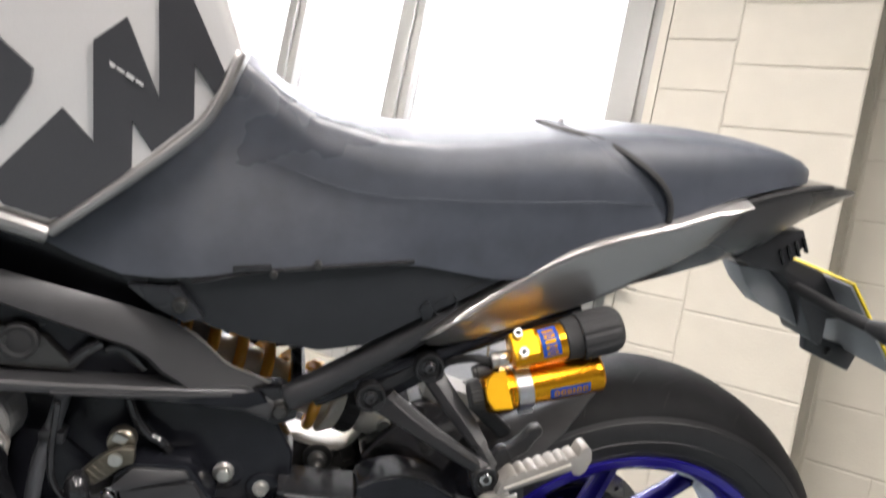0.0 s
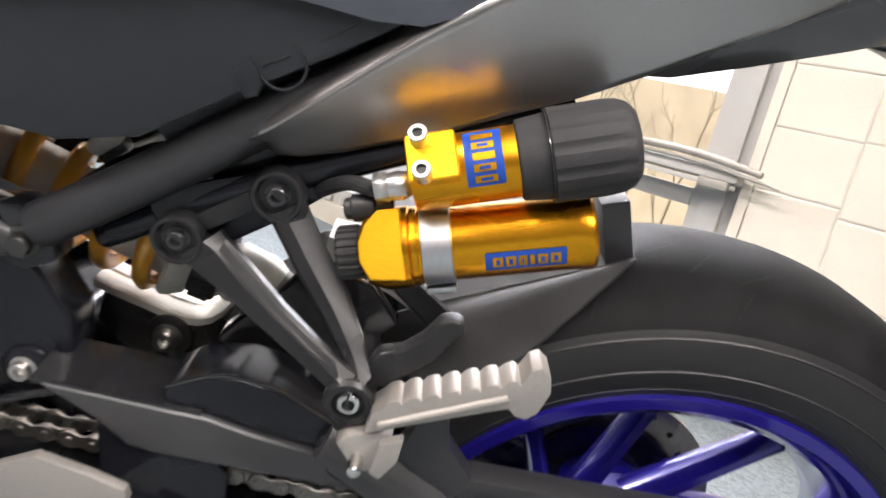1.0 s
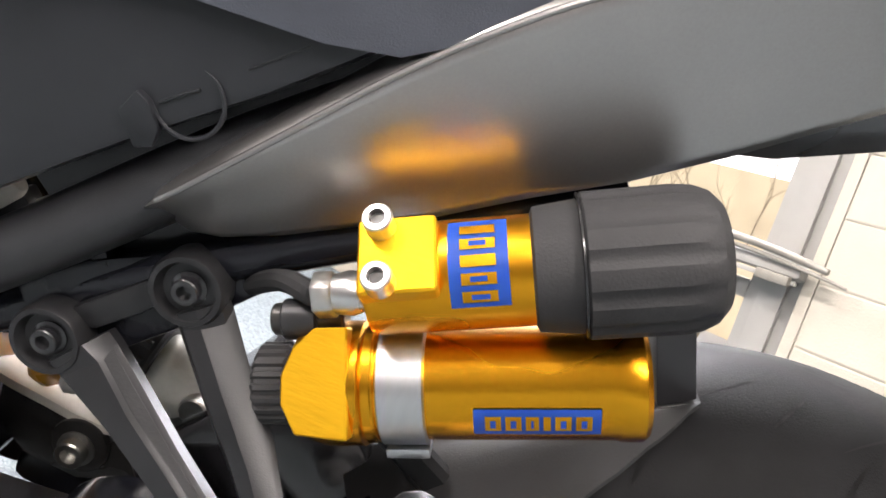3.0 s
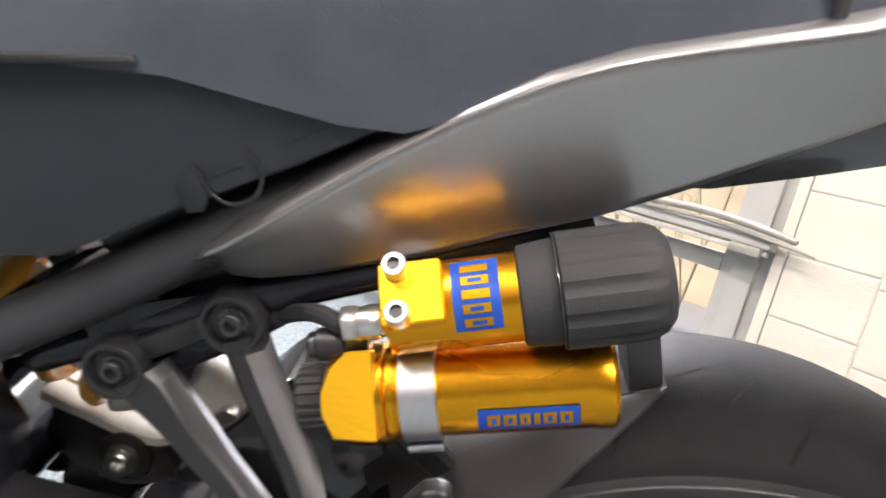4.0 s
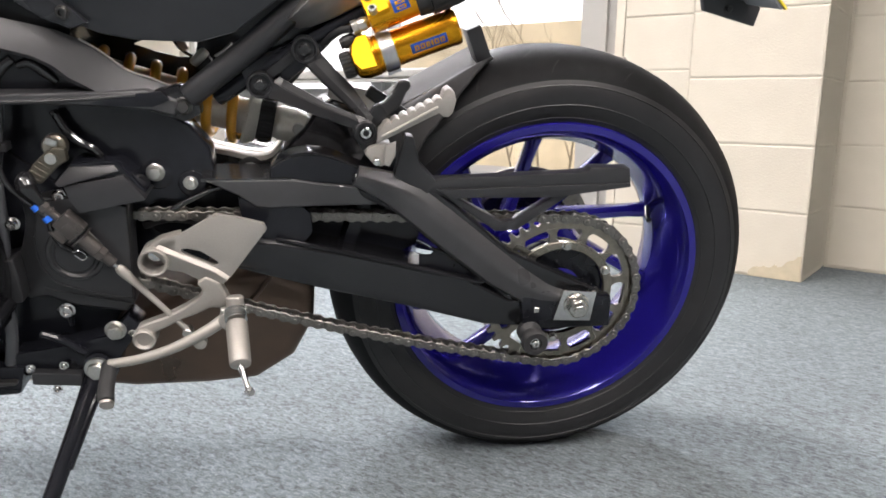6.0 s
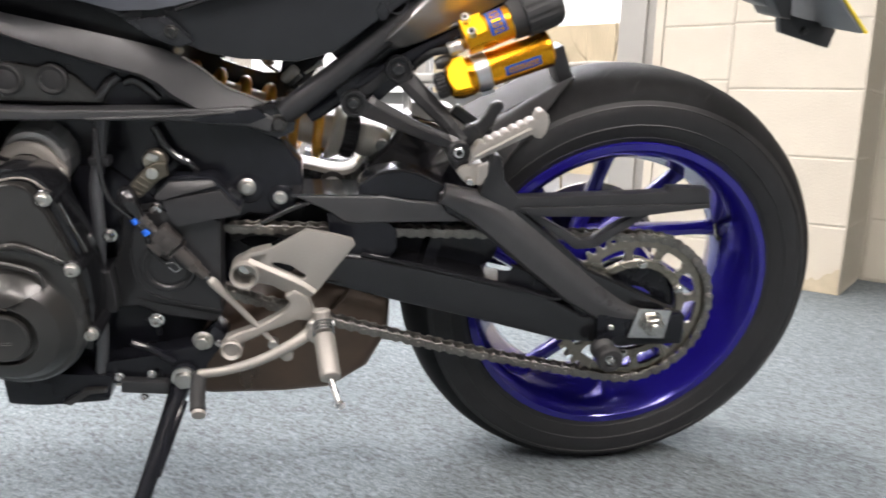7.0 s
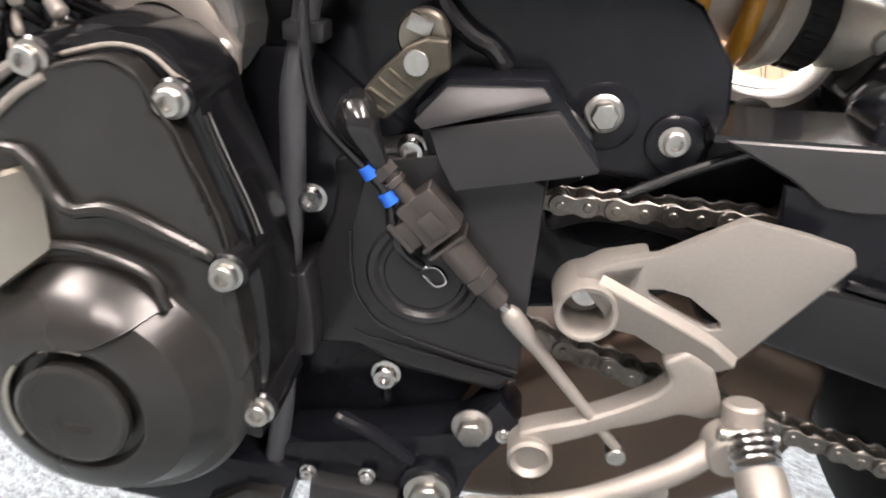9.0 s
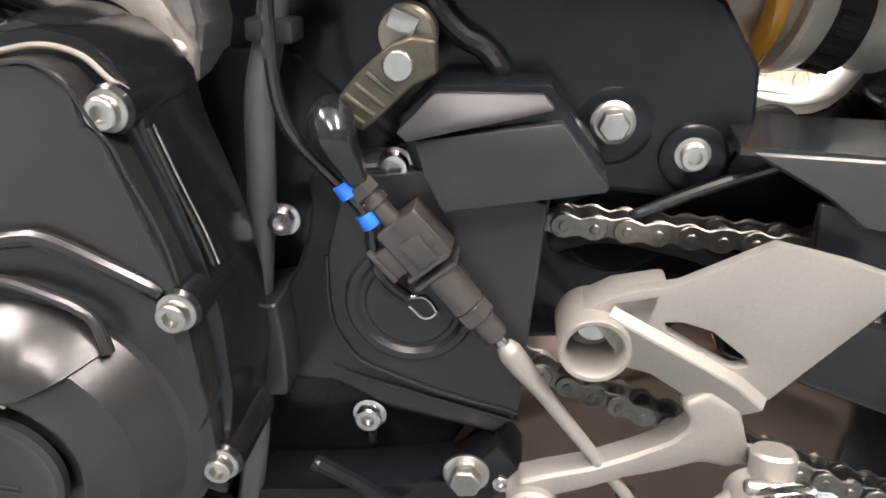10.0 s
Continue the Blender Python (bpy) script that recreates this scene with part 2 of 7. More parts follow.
def tube(pts, r, n=14, per=6, cap=True, flat=1.0):
    """A round bar along a smooth line; r is one radius or one for each point given."""
    path = spline(pts, per)
    m = len(path)
    if isinstance(r, (list, tuple)):
        rr = [float(np.interp(i / (m - 1) * (len(r) - 1), range(len(r)), r)) for i in range(m)]
    else:
        rr = [r] * m
    bm = bmesh.new()
    rings = []
    t0 = (path[1] - path[0]).normalized()
    up = t0.orthogonal().normalized()
    for i, p in enumerate(path):
        t = (path[min(i + 1, m - 1)] - path[max(i - 1, 0)]).normalized()
        up = (up - t * up.dot(t)).normalized()
        side = t.cross(up)
        rings.append([bm.verts.new(p + rr[i] * (math.cos(a) * up + flat * math.sin(a) * side)) for a in (2 * math.pi * k / n for k in range(n))])
    for a, b in zip(rings, rings[1:]):
        for k in range(n):
            bm.faces.new((a[k], a[(k + 1) % n], b[(k + 1) % n], b[k]))
    if cap:
        bm.faces.new(rings[0][::-1])
        bm.faces.new(rings[-1])
        bmesh.ops.recalc_face_normals(bm, faces=bm.faces)
        ends = [e for f in bm.faces if len(f.verts) == n and n > 4 for e in f.edges]
        bmesh.ops.bevel(bm, geom=ends, offset=0.25 * min(rr), segments=2, profile=0.5, affect="EDGES", clamp_overlap=True)
    return bm


def lathe(profile, centre, axis=(0, -1, 0), n=40, closed=False, start=0.0, sweep=2 * math.pi):
    """Turns (radius, height) pairs round an axis through centre."""
    ax = Vector(axis).normalized()
    u = Vector((1, 0, 0)) if abs(ax.x) < 0.9 else Vector((0, 0, 1))
    u = (u - ax * u.dot(ax)).normalized()
    v = ax.cross(u)
    bm = bmesh.new()
    c = Vector(centre)
    full = abs(sweep - 2 * math.pi) < 1e-6
    cols = n if full else n + 1
    rings = []
    for k in range(cols):
        a = start + sweep * k / n
        d = math.cos(a) * u + math.sin(a) * v
        rings.append([bm.verts.new(c + ax * h + d * r) for r, h in profile])
    m = len(profile)
    for k in range(n):
        a, b = rings[k], rings[(k + 1) % cols]
        for i in range(m if closed else m - 1):
            bm.faces.new((a[i], a[(i + 1) % m], b[(i + 1) % m], b[i]))
    if not closed and full:
        for i in (0, m - 1):
            if profile[i][0] > 1e-5:
                bm.faces.new([r[i] for r in rings])
    bmesh.ops.remove_doubles(bm, verts=bm.verts, dist=1e-6)
    bmesh.ops.recalc_face_normals(bm, faces=bm.faces)
    return bm


def cyl(a, b, r, n=24, bev=0.0, r2=None):
    a, b = Vector(a), Vector(b)
    h = (b - a).length
    r2 = r if r2 is None else r2
    e = bev
    prof = [(r - e, 0), (r, e), (r2, h - e), (r2 - e, h)] if e else [(r, 0), (r2, h)]
    return lathe(prof, a, b - a, n)


def loft(rings, cap=True, closed=True):
    bm = bmesh.new()
    vs = [[bm.verts.new(p) for p in r] for r in rings]
    n = len(vs[0])
    for a, b in zip(vs, vs[1:]):
        for k in range(n if closed else n - 1):
            bm.faces.new((a[k], a[(k + 1) % n], b[(k + 1) % n], b[k]))
    if cap:
        bm.faces.new(vs[0][::-1])
        bm.faces.new(vs[-1])
    bmesh.ops.recalc_face_normals(bm, faces=bm.faces)
    return bm


def box(centre, size, m=None, bev=0.0, seg=2):
    bm = bmesh.new()
    bmesh.ops.create_cube(bm, size=1)
    for v in bm.verts:
        v.co = Vector((v.co.x * size[0], v.co.y * size[1], v.co.z * size[2]))
    bevel(bm, bev, seg)
    mm = Matrix.Translation(centre) @ (m or Matrix())
    bm.transform(mm)
    return bm


def circle(cx, cz, r, n=24, a0=0.0, a1=2 * math.pi):
    full = abs(a1 - a0 - 2 * math.pi) < 1e-6
    return [(cx + r * math.cos(a0 + (a1 - a0) * k / (n if full else n - 1)), cz + r * math.sin(a0 + (a1 - a0) * k / (n if full else n - 1))) for k in range(n)]


# ---- the room ----
def wall_box(name, s0, s1, o0, o1, z0, z1, material, label, kind="structure", bev=0.0):
    bm = box(((s0 + s1) / 2, (o0 + o1) / 2, (z0 + z1) / 2), (abs(s1 - s0), abs(o1 - o0), z1 - z0), bev=bev)
    ob = obj(name, bm, material, smooth=0)
    ob.matrix_world = wall_pose(0, 0, 0)
    return tagged(ob, label, "", "", kind)


S0, S1, BACK, REC = -3.2, 4.6, -5.2, 0.37
floor = wall_box("floor", S0 - 0.1, S1 + 0.1, BACK - 0.1, REC + 0.15, -0.0655, -0.0055, CARPET, "blue-grey flecked cut-pile carpet floor")
wall_window = wall_box("wall_window", 0.0, 0.70, 0.005, 0.33, -0.02, CEIL, MORTAR, "cream-painted concrete block pier beside the window")
wall_box("wall_far", 3.62, S1, 0.012, 0.33, -0.02, CEIL, MORTAR, "cream-painted wall past the window")
wall_box("wall_lintel", 0.70, 3.62, 0.012, 0.33, 2.36, CEIL, MORTAR, "cream-painted wall above the window")
wall_box("wall_plinth", 0.70, 3.62, 0.012, 0.33, -0.02, 0.10, MORTAR, "low painted upstand below the window")
wall_return = wall_box("wall_return", 0.005, 0.25, 0.332, REC + 0.2, -0.02, CEIL, MORTAR, "cream-painted block return of the pier")
wall_recess = wall_box("wall_recess", S0, -0.002, REC + 0.005, REC + 0.2, -0.02, CEIL, MORTAR, "cream-painted concrete block wall in the recess")
wall_box("wall_east", S0 - 0.15, S0, BACK, REC + 0.2, -0.02, CEIL, DARKWALL, "unseen side wall, made dark to keep reflections deep")
wall_box("wall_west", S1, S1 + 0.15, BACK, 0.33, -0.02, CEIL, DARKWALL, "unseen side wall, made dark to keep reflections deep")
wall_box("wall_back", S0 - 0.15, S1 + 0.15, BACK - 0.15, BACK, -0.02, CEIL, DARKWALL, "unseen back wall, made dark to keep reflections deep")
wall_box("ceiling", S0 - 0.2, S1 + 0.2, BACK - 0.2, REC + 0.3, CEIL, CEIL + 0.1, CEILING, "plain white ceiling")

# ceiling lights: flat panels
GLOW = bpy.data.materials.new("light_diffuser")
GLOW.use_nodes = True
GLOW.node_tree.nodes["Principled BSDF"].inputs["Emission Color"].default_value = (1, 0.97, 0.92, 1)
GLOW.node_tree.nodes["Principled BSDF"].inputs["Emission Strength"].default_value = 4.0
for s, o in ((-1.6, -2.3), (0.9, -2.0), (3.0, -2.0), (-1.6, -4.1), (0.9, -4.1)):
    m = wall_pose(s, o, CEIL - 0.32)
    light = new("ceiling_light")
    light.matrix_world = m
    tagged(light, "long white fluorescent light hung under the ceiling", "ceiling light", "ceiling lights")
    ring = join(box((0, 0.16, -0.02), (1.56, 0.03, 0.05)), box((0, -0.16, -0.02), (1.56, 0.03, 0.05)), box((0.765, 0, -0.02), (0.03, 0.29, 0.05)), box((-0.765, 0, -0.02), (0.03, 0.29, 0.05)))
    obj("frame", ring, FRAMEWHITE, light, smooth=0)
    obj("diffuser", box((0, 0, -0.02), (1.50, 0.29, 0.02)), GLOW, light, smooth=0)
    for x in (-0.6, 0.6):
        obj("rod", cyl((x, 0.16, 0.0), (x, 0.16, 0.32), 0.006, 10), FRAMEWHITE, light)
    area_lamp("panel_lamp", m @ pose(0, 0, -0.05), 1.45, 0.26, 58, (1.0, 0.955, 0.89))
    # second lamp turned upward, added only to brighten the ceiling
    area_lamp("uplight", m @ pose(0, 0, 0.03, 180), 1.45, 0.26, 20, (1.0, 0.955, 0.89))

# window
window = new("window_1")
window.matrix_world = wall_pose(0, 0, 0)
tagged(window, "tall grey-white framed shop window with bright daylight behind", kind="structure")
FO0, FO1 = 0.04, 0.11


def wbar(s0, s1, z0, z1, o0=FO0, o1=FO1, bev=0.004, name="frame_bar"):
    return obj(name, box(((s0 + s1) / 2, (o0 + o1) / 2, (z0 + z1) / 2), (s1 - s0, o1 - o0, z1 - z0), bev=bev), FRAMEWHITE, window, smooth=30)


MULL = [(0.74, 0.905), (1.905, 2.045), (2.69, 2.82), (3.50, 3.60)]
for a, b in MULL:
    wbar(a, b, 0.10, 2.36)
    wbar(a + 0.045, b - 0.045, 0.105, 2.355, 0.018, 0.0385, 0.003, "glazing_bead")
for (_, a), (b, _) in zip(MULL, MULL[1:]):
    wbar(a + 0.001, b - 0.001, 2.28, 2.36)
    wbar(a + 0.001, b - 0.001, 0.10, 0.18)
    wbar(a + 0.001, b - 0.001, 0.60, 0.66)
GLASS = bpy.data.materials.new("window_glass")
GLASS.use_nodes = True
gb = GLASS.node_tree.nodes["Principled BSDF"]
gb.inputs["Transmission Weight"].default_value, gb.inputs["Roughness"].default_value, gb.inputs["IOR"].default_value = 1.0, 0.02, 1.45
for (_, a), (b, _) in zip(MULL, MULL[1:]):
    for z0, z1 in ((0.182, 0.598), (0.662, 2.278)):
        g = obj("pane", box(((a + b) / 2, 0.078, (z0 + z1) / 2), (b - a - 0.004, 0.006, z1 - z0)), GLASS, window, smooth=0)
        g.visible_shadow = False
# sill board whose end runs past the jamb, with the stay lying on it
rings = []
for sx in (0.735, 0.745, 3.6):
    e = 0.006 if sx == 0.735 else 0.0
    rings.append([(sx, o, z) for o, z in ((0.035, 0.700 + e), (-0.040, 0.700 + e), (-0.052, 0.707 + e), (-0.056, 0.722), (-0.052, 0.738 - e), (-0.040, 0.745 - e), (0.035, 0.748 - e))])
obj("window_sill", loft([[Vector(p) for p in r] for r in rings]), FRAMEWHITE, window, "grey-white sill board", 40)
obj("sill_bead", box((2.17, -0.045, 0.690), (2.86, 0.02, 0.014), bev=0.003), FRAMEWHITE, window)
stay = new("window_stay")
stay.matrix_world = wall_pose(0, 0, 0)
tagged(stay, "grey metal window stay lying along the sill", "window stay")
STAYMETAL = make("weathered_stay_metal", (0.27, 0.255, 0.225), 0.45, metal=0.4, var=0.2, bump=0.1)
obj("rod", tube([(1.30, -0.062, 0.757), (1.0, -0.066, 0.772), (0.86, -0.066, 0.770), (0.74, -0.066, 0.760), (0.66, -0.066, 0.750)], [0.012, 0.013, 0.013, 0.012, 0.010], 12), STAYMETAL, stay)
obj("guide", tube([(1.30, -0.064, 0.738), (1.0, -0.068, 0.748), (0.84, -0.068, 0.745), (0.70, -0.068, 0.733), (0.60, -0.068, 0.722)], [0.006, 0.007, 0.007, 0.006, 0.004], 10), STAYMETAL, stay)
obj("catch", box((0.80, -0.066, 0.690), (0.10, 0.03, 0.030), bev=0.006), STAYMETAL, stay)
# plaster reveal between pier and frame
wall_box("trim_reveal", 0.702, 0.738, 0.0, 0.20, 0.10, 2.36, MASONRY, "cream-painted window reveal", bev=0.004)

# outside: ground, pale bright distance, bare twigs
tagged(wall_box("ground", -10, 40, 0.5, 14, -0.25, -0.15, make("outside_paving", (0.45, 0.44, 0.42), 0.8, var=0.1), "pale paving outside the window"))
building = wall_box("outside_building", 1.5, 7.0, 6.0, 6.6, -0.15, 1.75, make("yellow_brick", (0.74, 0.61, 0.40), 0.8, var=0.3, scale=3.0, stain=1.0), "sunlit pale yellow brick wall outside")
shrub = new("bare_shrub")
shrub.matrix_world = wall_pose(2.35, 2.3, -0.15)
tagged(shrub, "leafless twiggy shrub outside the window", "shrub")
random.seed(5)
twig_mat = make("twig_bark", (0.34, 0.27, 0.17), 0.8, var=0.3)


def twig(p, d, length, r, depth):
    q = [p + d * length * t + Vector((random.uniform(-1, 1), random.uniform(-1, 1), random.uniform(-0.3, 1))) * 0.05 * length * t for t in (0, 0.35, 0.7, 1)]
    obj("twig", tube(q, [r, r * 0.85, r * 0.7, r * 0.5], 6, per=2, cap=False), twig_mat, shrub)
    if depth:
        for k in range(3):
            dd = (d + Vector((random.uniform(-0.8, 0.8), random.uniform(-0.6, 0.6), random.uniform(-0.1, 0.7)))).normalized()
            twig(q[1 + k % 3], dd, length * random.uniform(0.45, 0.7), r * 0.6, depth - 1)


for k in range(4):
    twig(Vector((0.25 * (k - 1.5), 0.1 * k, 0)), Vector((0.25 * (k - 1.5), 0.1, 1)).normalized(), 1.0, 0.011, 3)
SKYCARD = bpy.data.materials.new("bright_distance")
SKYCARD.use_nodes = True
pb = SKYCARD.node_tree.nodes["Principled BSDF"]
pb.inputs["Base Color"].default_value = (0.8, 0.8, 0.8, 1)
pb.inputs["Emission Color"].default_value = (1.0, 0.99, 0.97, 1)
pb.inputs["Emission Strength"].default_value = 1.3
wall_box("backdrop", -12, 40, 13.0, 13.2, -0.3, 16, SKYCARD, "overexposed white sky and distance", "structure")

# ---- the motorcycle: x to its tail, y to its far side, z up, from the rear axle ----
LEAN, AXLE = 12.41, 0.312
bike = new("motorcycle")
bike.matrix_world = pose(0, 0, AXLE, LEAN) @ pose(0, 0, -AXLE)
tagged(bike, "black naked sports motorcycle with blue wheel, leaning on its stand", "motorcycle")


def part(name, bm, material, parent=None, label="", smooth=35):
    bm.transform(Matrix.Translation((0, 0, AXLE)))
    return obj(name, bm, material, parent or bike, label, smooth)


def group(name, label=""):
    e = new(name)
    e.parent = bike
    return tagged(e, label)


def hexa(cx, y, cz, r, h, axis=-1):
    """A six-sided bolt head that stands h proud of y towards the near side."""
    pts = circle(cx, cz, r, 6, radians(10), radians(10) + 2 * math.pi)
    return plate(pts, y, y + axis * h, 0.12 * r, 1)


def bolt(x, y, z, r=0.008, parent=None, material=None, kind="hex", name="bolt"):
    """A bolt with a flange, seen from the near side."""
    material = material or ZINC
    if kind == "hex":
        bm = join(lathe([(r * 1.25, 0), (r * 1.25, r * 0.16), (r * 1.05, r * 0.3)], (x, y, z), n=20), hexa(x, y - r * 0.3, z, r * 0.92, r * 0.75))
    else:
        bm = lathe([(r * 1.3, 0), (r * 1.3, r * .15), (r, r * 0.25), (r, r * 0.95), (r * 0.9, r * 1.05), (r * 0.55, r * 1.05), (r * 0.5, r * 0.45), (0, r * 0.45)], (x, y, z), n=20)
    return part(name, bm, material, parent)


# rear wheel: the tyre's middle plane lies WY to the far side of the frame's
WY = 0.030


def wpart(name, bm, material, label="", smooth=35):
    bm.transform(Matrix.Translation((0, WY, 0)))
    return part(name, bm, material, wheel, label, smooth)


wheel = group("rear_wheel")
SEC = [(0.219, 0.064), (0.2235, 0.073), (0.2345, 0.0795), (0.252, 0.0885), (0.270, 0.0905), (0.285, 0.086), (0.298, 0.073), (0.3075, 0.053), (0.3135, 0.028), (0.315, 0.0)]
SEC = [(r if r < 0.2345 else 0.2345 + (r - 0.2345) * 1.16, y * 1.03) for r, y in SEC]
prof = [(r, -y) for r, y in SEC] + [(r, y) for r, y in SEC[-2::-1]]
tyre_bm = lathe(prof, (0, 0, 0), (0, 1, 0), 120, closed=True)
for fc in tyre_bm.faces:
    c = fc.calc_center_median()
    fc.material_index = 1 if math.hypot(c.x, c.z) < 0.286 else 0
wpart("tyre", tyre_bm, [TYRE, SIDEWALL], "worn black road tyre with curved grooves", 60)
for r, y in ((0.2865, 0.0912), (0.2600, 0.0924), (0.2410, 0.0853)):
    wpart("tyre_line", lathe([(r - 0.0012, -0.0009), (r, 0.0002), (r + 0.0012, -0.0009)], (0, -y, 0), (0, -1, 0), 120, closed=True), SIDEWALL)


def tyre_at(a, u, lift=0.0004):
    """A place on the tread: the angle round the axle and the way across from the crown (-1 to 1)."""
    y = float(np.interp(abs(u), [0, 0.33, 0.62, 0.86, 1.0], [0, 0.0288, 0.0546, 0.0752, 0.0886]))
    r = float(np.interp(abs(u), [0, 0.33, 0.62, 0.86, 1.0], [0.3279, 0.3261, 0.3192, 0.3082, 0.2931])) + lift
    return Vector((r * math.cos(a), math.copysign(y, u), r * math.sin(a)))


# near-black inlays stand in for the shade inside grooves and drilled holes
groove_mat = make("groove_shade", (0.006, 0.006, 0.006), 0.9)
for side in (-1, 1):
    for k in range(18):
        a0 = 2 * math.pi * k / 18 + (0.17 if side > 0 else 0)
        for (ua, ub, da, db, w) in ((0.08, 0.66, 0.0, 0.26, 0.0012), (0.30, 0.58, 0.30, 0.37, 0.0011), (0.70, 0.93, 0.22, 0.27, 0.0013)):
            bm = bmesh.new()
            rows = []
            for i in range(9):
                t = i / 8
                wd = w * min(1.0, 2.2 * math.sin(math.pi * (0.04 + 0.92 * t))) / 0.3
                rows.append([bm.verts.new(tyre_at(a0 + da + (db - da) * t + s * wd, side * (ua + (ub - ua) * t))) for s in (-1, 1)])
            for p, q in zip(rows, rows[1:]):
                bm.faces.new((p[0], p[1], q[1], q[0]))
            bmesh.ops.solidify(bm, geom=bm.faces[:], thickness=0.0012)
            wpart("tread_groove", bm, groove_mat)
RIM = [(0.2325, -0.085), (0.2345, -0.0815), (0.2325, -0.077), (0.221, -0.072), (0.214, -0.045), (0.203, -0.020), (0.203, 0.020), (0.214, 0.045), (0.221, 0.066), (0.2325, 0.070), (0.2345, 0.0745), (0.2325, 0.078),
       (0.2225, 0.0775), (0.211, 0.066), (0.206, 0.045), (0.194, 0.020), (0.194, -0.020), (0.206, -0.045), (0.211, -0.072), (0.2225, -0.0845)]
wpart("rim", lathe(RIM, (0, 0, 0), (0, 1, 0), 96, closed=True), BLUE, "glossy deep blue cast rim", 40)
wpart("hub", lathe([(0.03, -0.130), (0.050, -0.12), (0.052, -0.08), (0.058, -0.06), (0.045, -0.045), (0.043, 0.045), (0.055, 0.06), (0.055, 0.075), (0.03, 0.08)], (0, 0, 0), (0, 1, 0), 40), BLUE)
wpart("hub_flange", lathe([(0.03, -0.05), (0.070, -0.045), (0.076, -0.030), (0.076, 0.020), (0.066, 0.030), (0.03, 0.032)], (0, 0, 0), (0, 1, 0), 40), BLUE)
for k in range(5):
    for a, off in ((43, 0.055), (3, 0.068)):
        a = radians(a + 72 * k)
        d, q = Vector((math.cos(a), 0, math.sin(a))), Vector((-math.sin(a), 0, math.cos(a)))
        end = math.sqrt(0.203 ** 2 - off ** 2)
        rings = []
        for t in (0.0, 0.15, 0.4, 0.7, 0.9, 1.0):
            w = 0.0105 - 0.002 * t + (0.006 * max(0, t - 0.85) / 0.15)
            hy = 0.022 - 0.008 * t
            rings.append([d * (0.02 + (end - 0.02) * t) + q * (off + w * u) + Vector((0, hy * v, 0)) for u, v in ((-1, -0.45), (-0.45, -1), (0.45, -1), (1, -0.45), (1, 0.45), (0.45, 1), (-0.45, 1), (-1, 0.45))])
        wpart("spoke", loft(rings), BLUE, smooth=50)
# valve stem on the rim
wpart("valve", tube([(0.170, -0.02, 0.088), (0.160, -0.045, 0.082), (0.157, -0.06, 0.080)], 0.0045, 10), BLACK, "black rubber tyre valve")
# disc brake on the far side
dn = 48
wpart("brake_disc", ring_plate(circle(0, 0, 0.122, dn), circle(0, 0, 0.088, dn), 0.083, 0.088), SPROCKET, "drilled steel brake disc")
for k in range(24):
    a = 2 * math.pi * k / 24
    r = 0.098 + 0.006 * (k % 3)
    wpart("disc_hole", cyl((r * math.cos(a), 0.0822, r * math.sin(a)), (r * math.cos(a), 0.0885, r * math.sin(a)), 0.0032, 10), groove_mat)
wpart("disc_carrier", ring_plate(circle(0, 0, 0.090, dn), circle(0, 0, 0.05, dn), 0.076, 0.083), BLACK)
# sprocket with its bolts
TEETH = 45


def toothed(r0, r1, n):
    pts = []
    for k in range(n):
        for f, r in ((0.0, r0), (0.22, r0 + 0.15 * (r1 - r0)), (0.38, r1), (0.62, r1), (0.78, r0 + 0.15 * (r1 - r0))):
            a = 2 * math.pi * (k + f) / n
            pts.append((r * math.cos(a), r * math.sin(a)))
    return pts


sprocket = part("sprocket", ring_plate(toothed(0.1085, 0.1180, TEETH), circle(0, 0, 0.0975, TEETH * 5), -0.106, -0.100), SPROCKET, wheel, "large steel rear sprocket with slots")
part("sprocket_ring", ring_plate(circle(0, 0, 0.0785, 72), circle(0, 0, 0.066, 72), -0.107, -0.099, 0.001), SPROCKET, wheel)
for k in range(12):
    a = radians(12 + 30 * k)
    d, q = Vector((math.cos(a), 0, math.sin(a))), Vector((-math.sin(a), 0, math.cos(a)))
    pts = [d * r + q * w for r, w in ((0.077, -0.0085), (0.083, -0.0050), (0.092, -0.0052), (0.0990, -0.0110), (0.0990, 0.0110), (0.092, 0.0052), (0.083, 0.0050), (0.077, 0.0085))]
    part("sprocket_arm", plate([(p.x, p.z) for p in pts], -0.1062, -0.0998), SPROCKET, wheel)
for k in range(6):
    a = radians(28 + 60 * k)
    c = Vector((0.0725 * math.cos(a), 0, 0.0725 * math.sin(a)))
    bolt(c.x, -0.107, c.z, 0.0062, wheel)
part("sprocket_carrier", lathe([(0.03, 0), (0.066, 0), (0.070, 0.006), (0.070, 0.03), (0.055, 0.04)], (0, -0.098, 0), (0, 1, 0), 40), BLACK, wheel)

# chain: outer and inner links along both runs and round the sprockets
PITCH, CH_Y = 0.015875, -0.103
FC, FR, RR = Vector((-0.588, 0, 0.0795)), 0.0407, 0.1138
link_group = group("drive_chain", "oily steel roller chain with bright pins")


def fig8(y0, y1):
    h, r, w = PITCH / 2, 0.0070, 0.0048
    pts = []
    for cx, s in ((h, 1), (-h, -1)):
        for k in range(7):
            a = radians(-100 + 200 * k / 6)
            pts.append((cx + s * r * math.cos(a), s * r * math.sin(a)))
        pts.append((0, s * w))
    return plate(pts, y0, y1, 0.0006, 1)


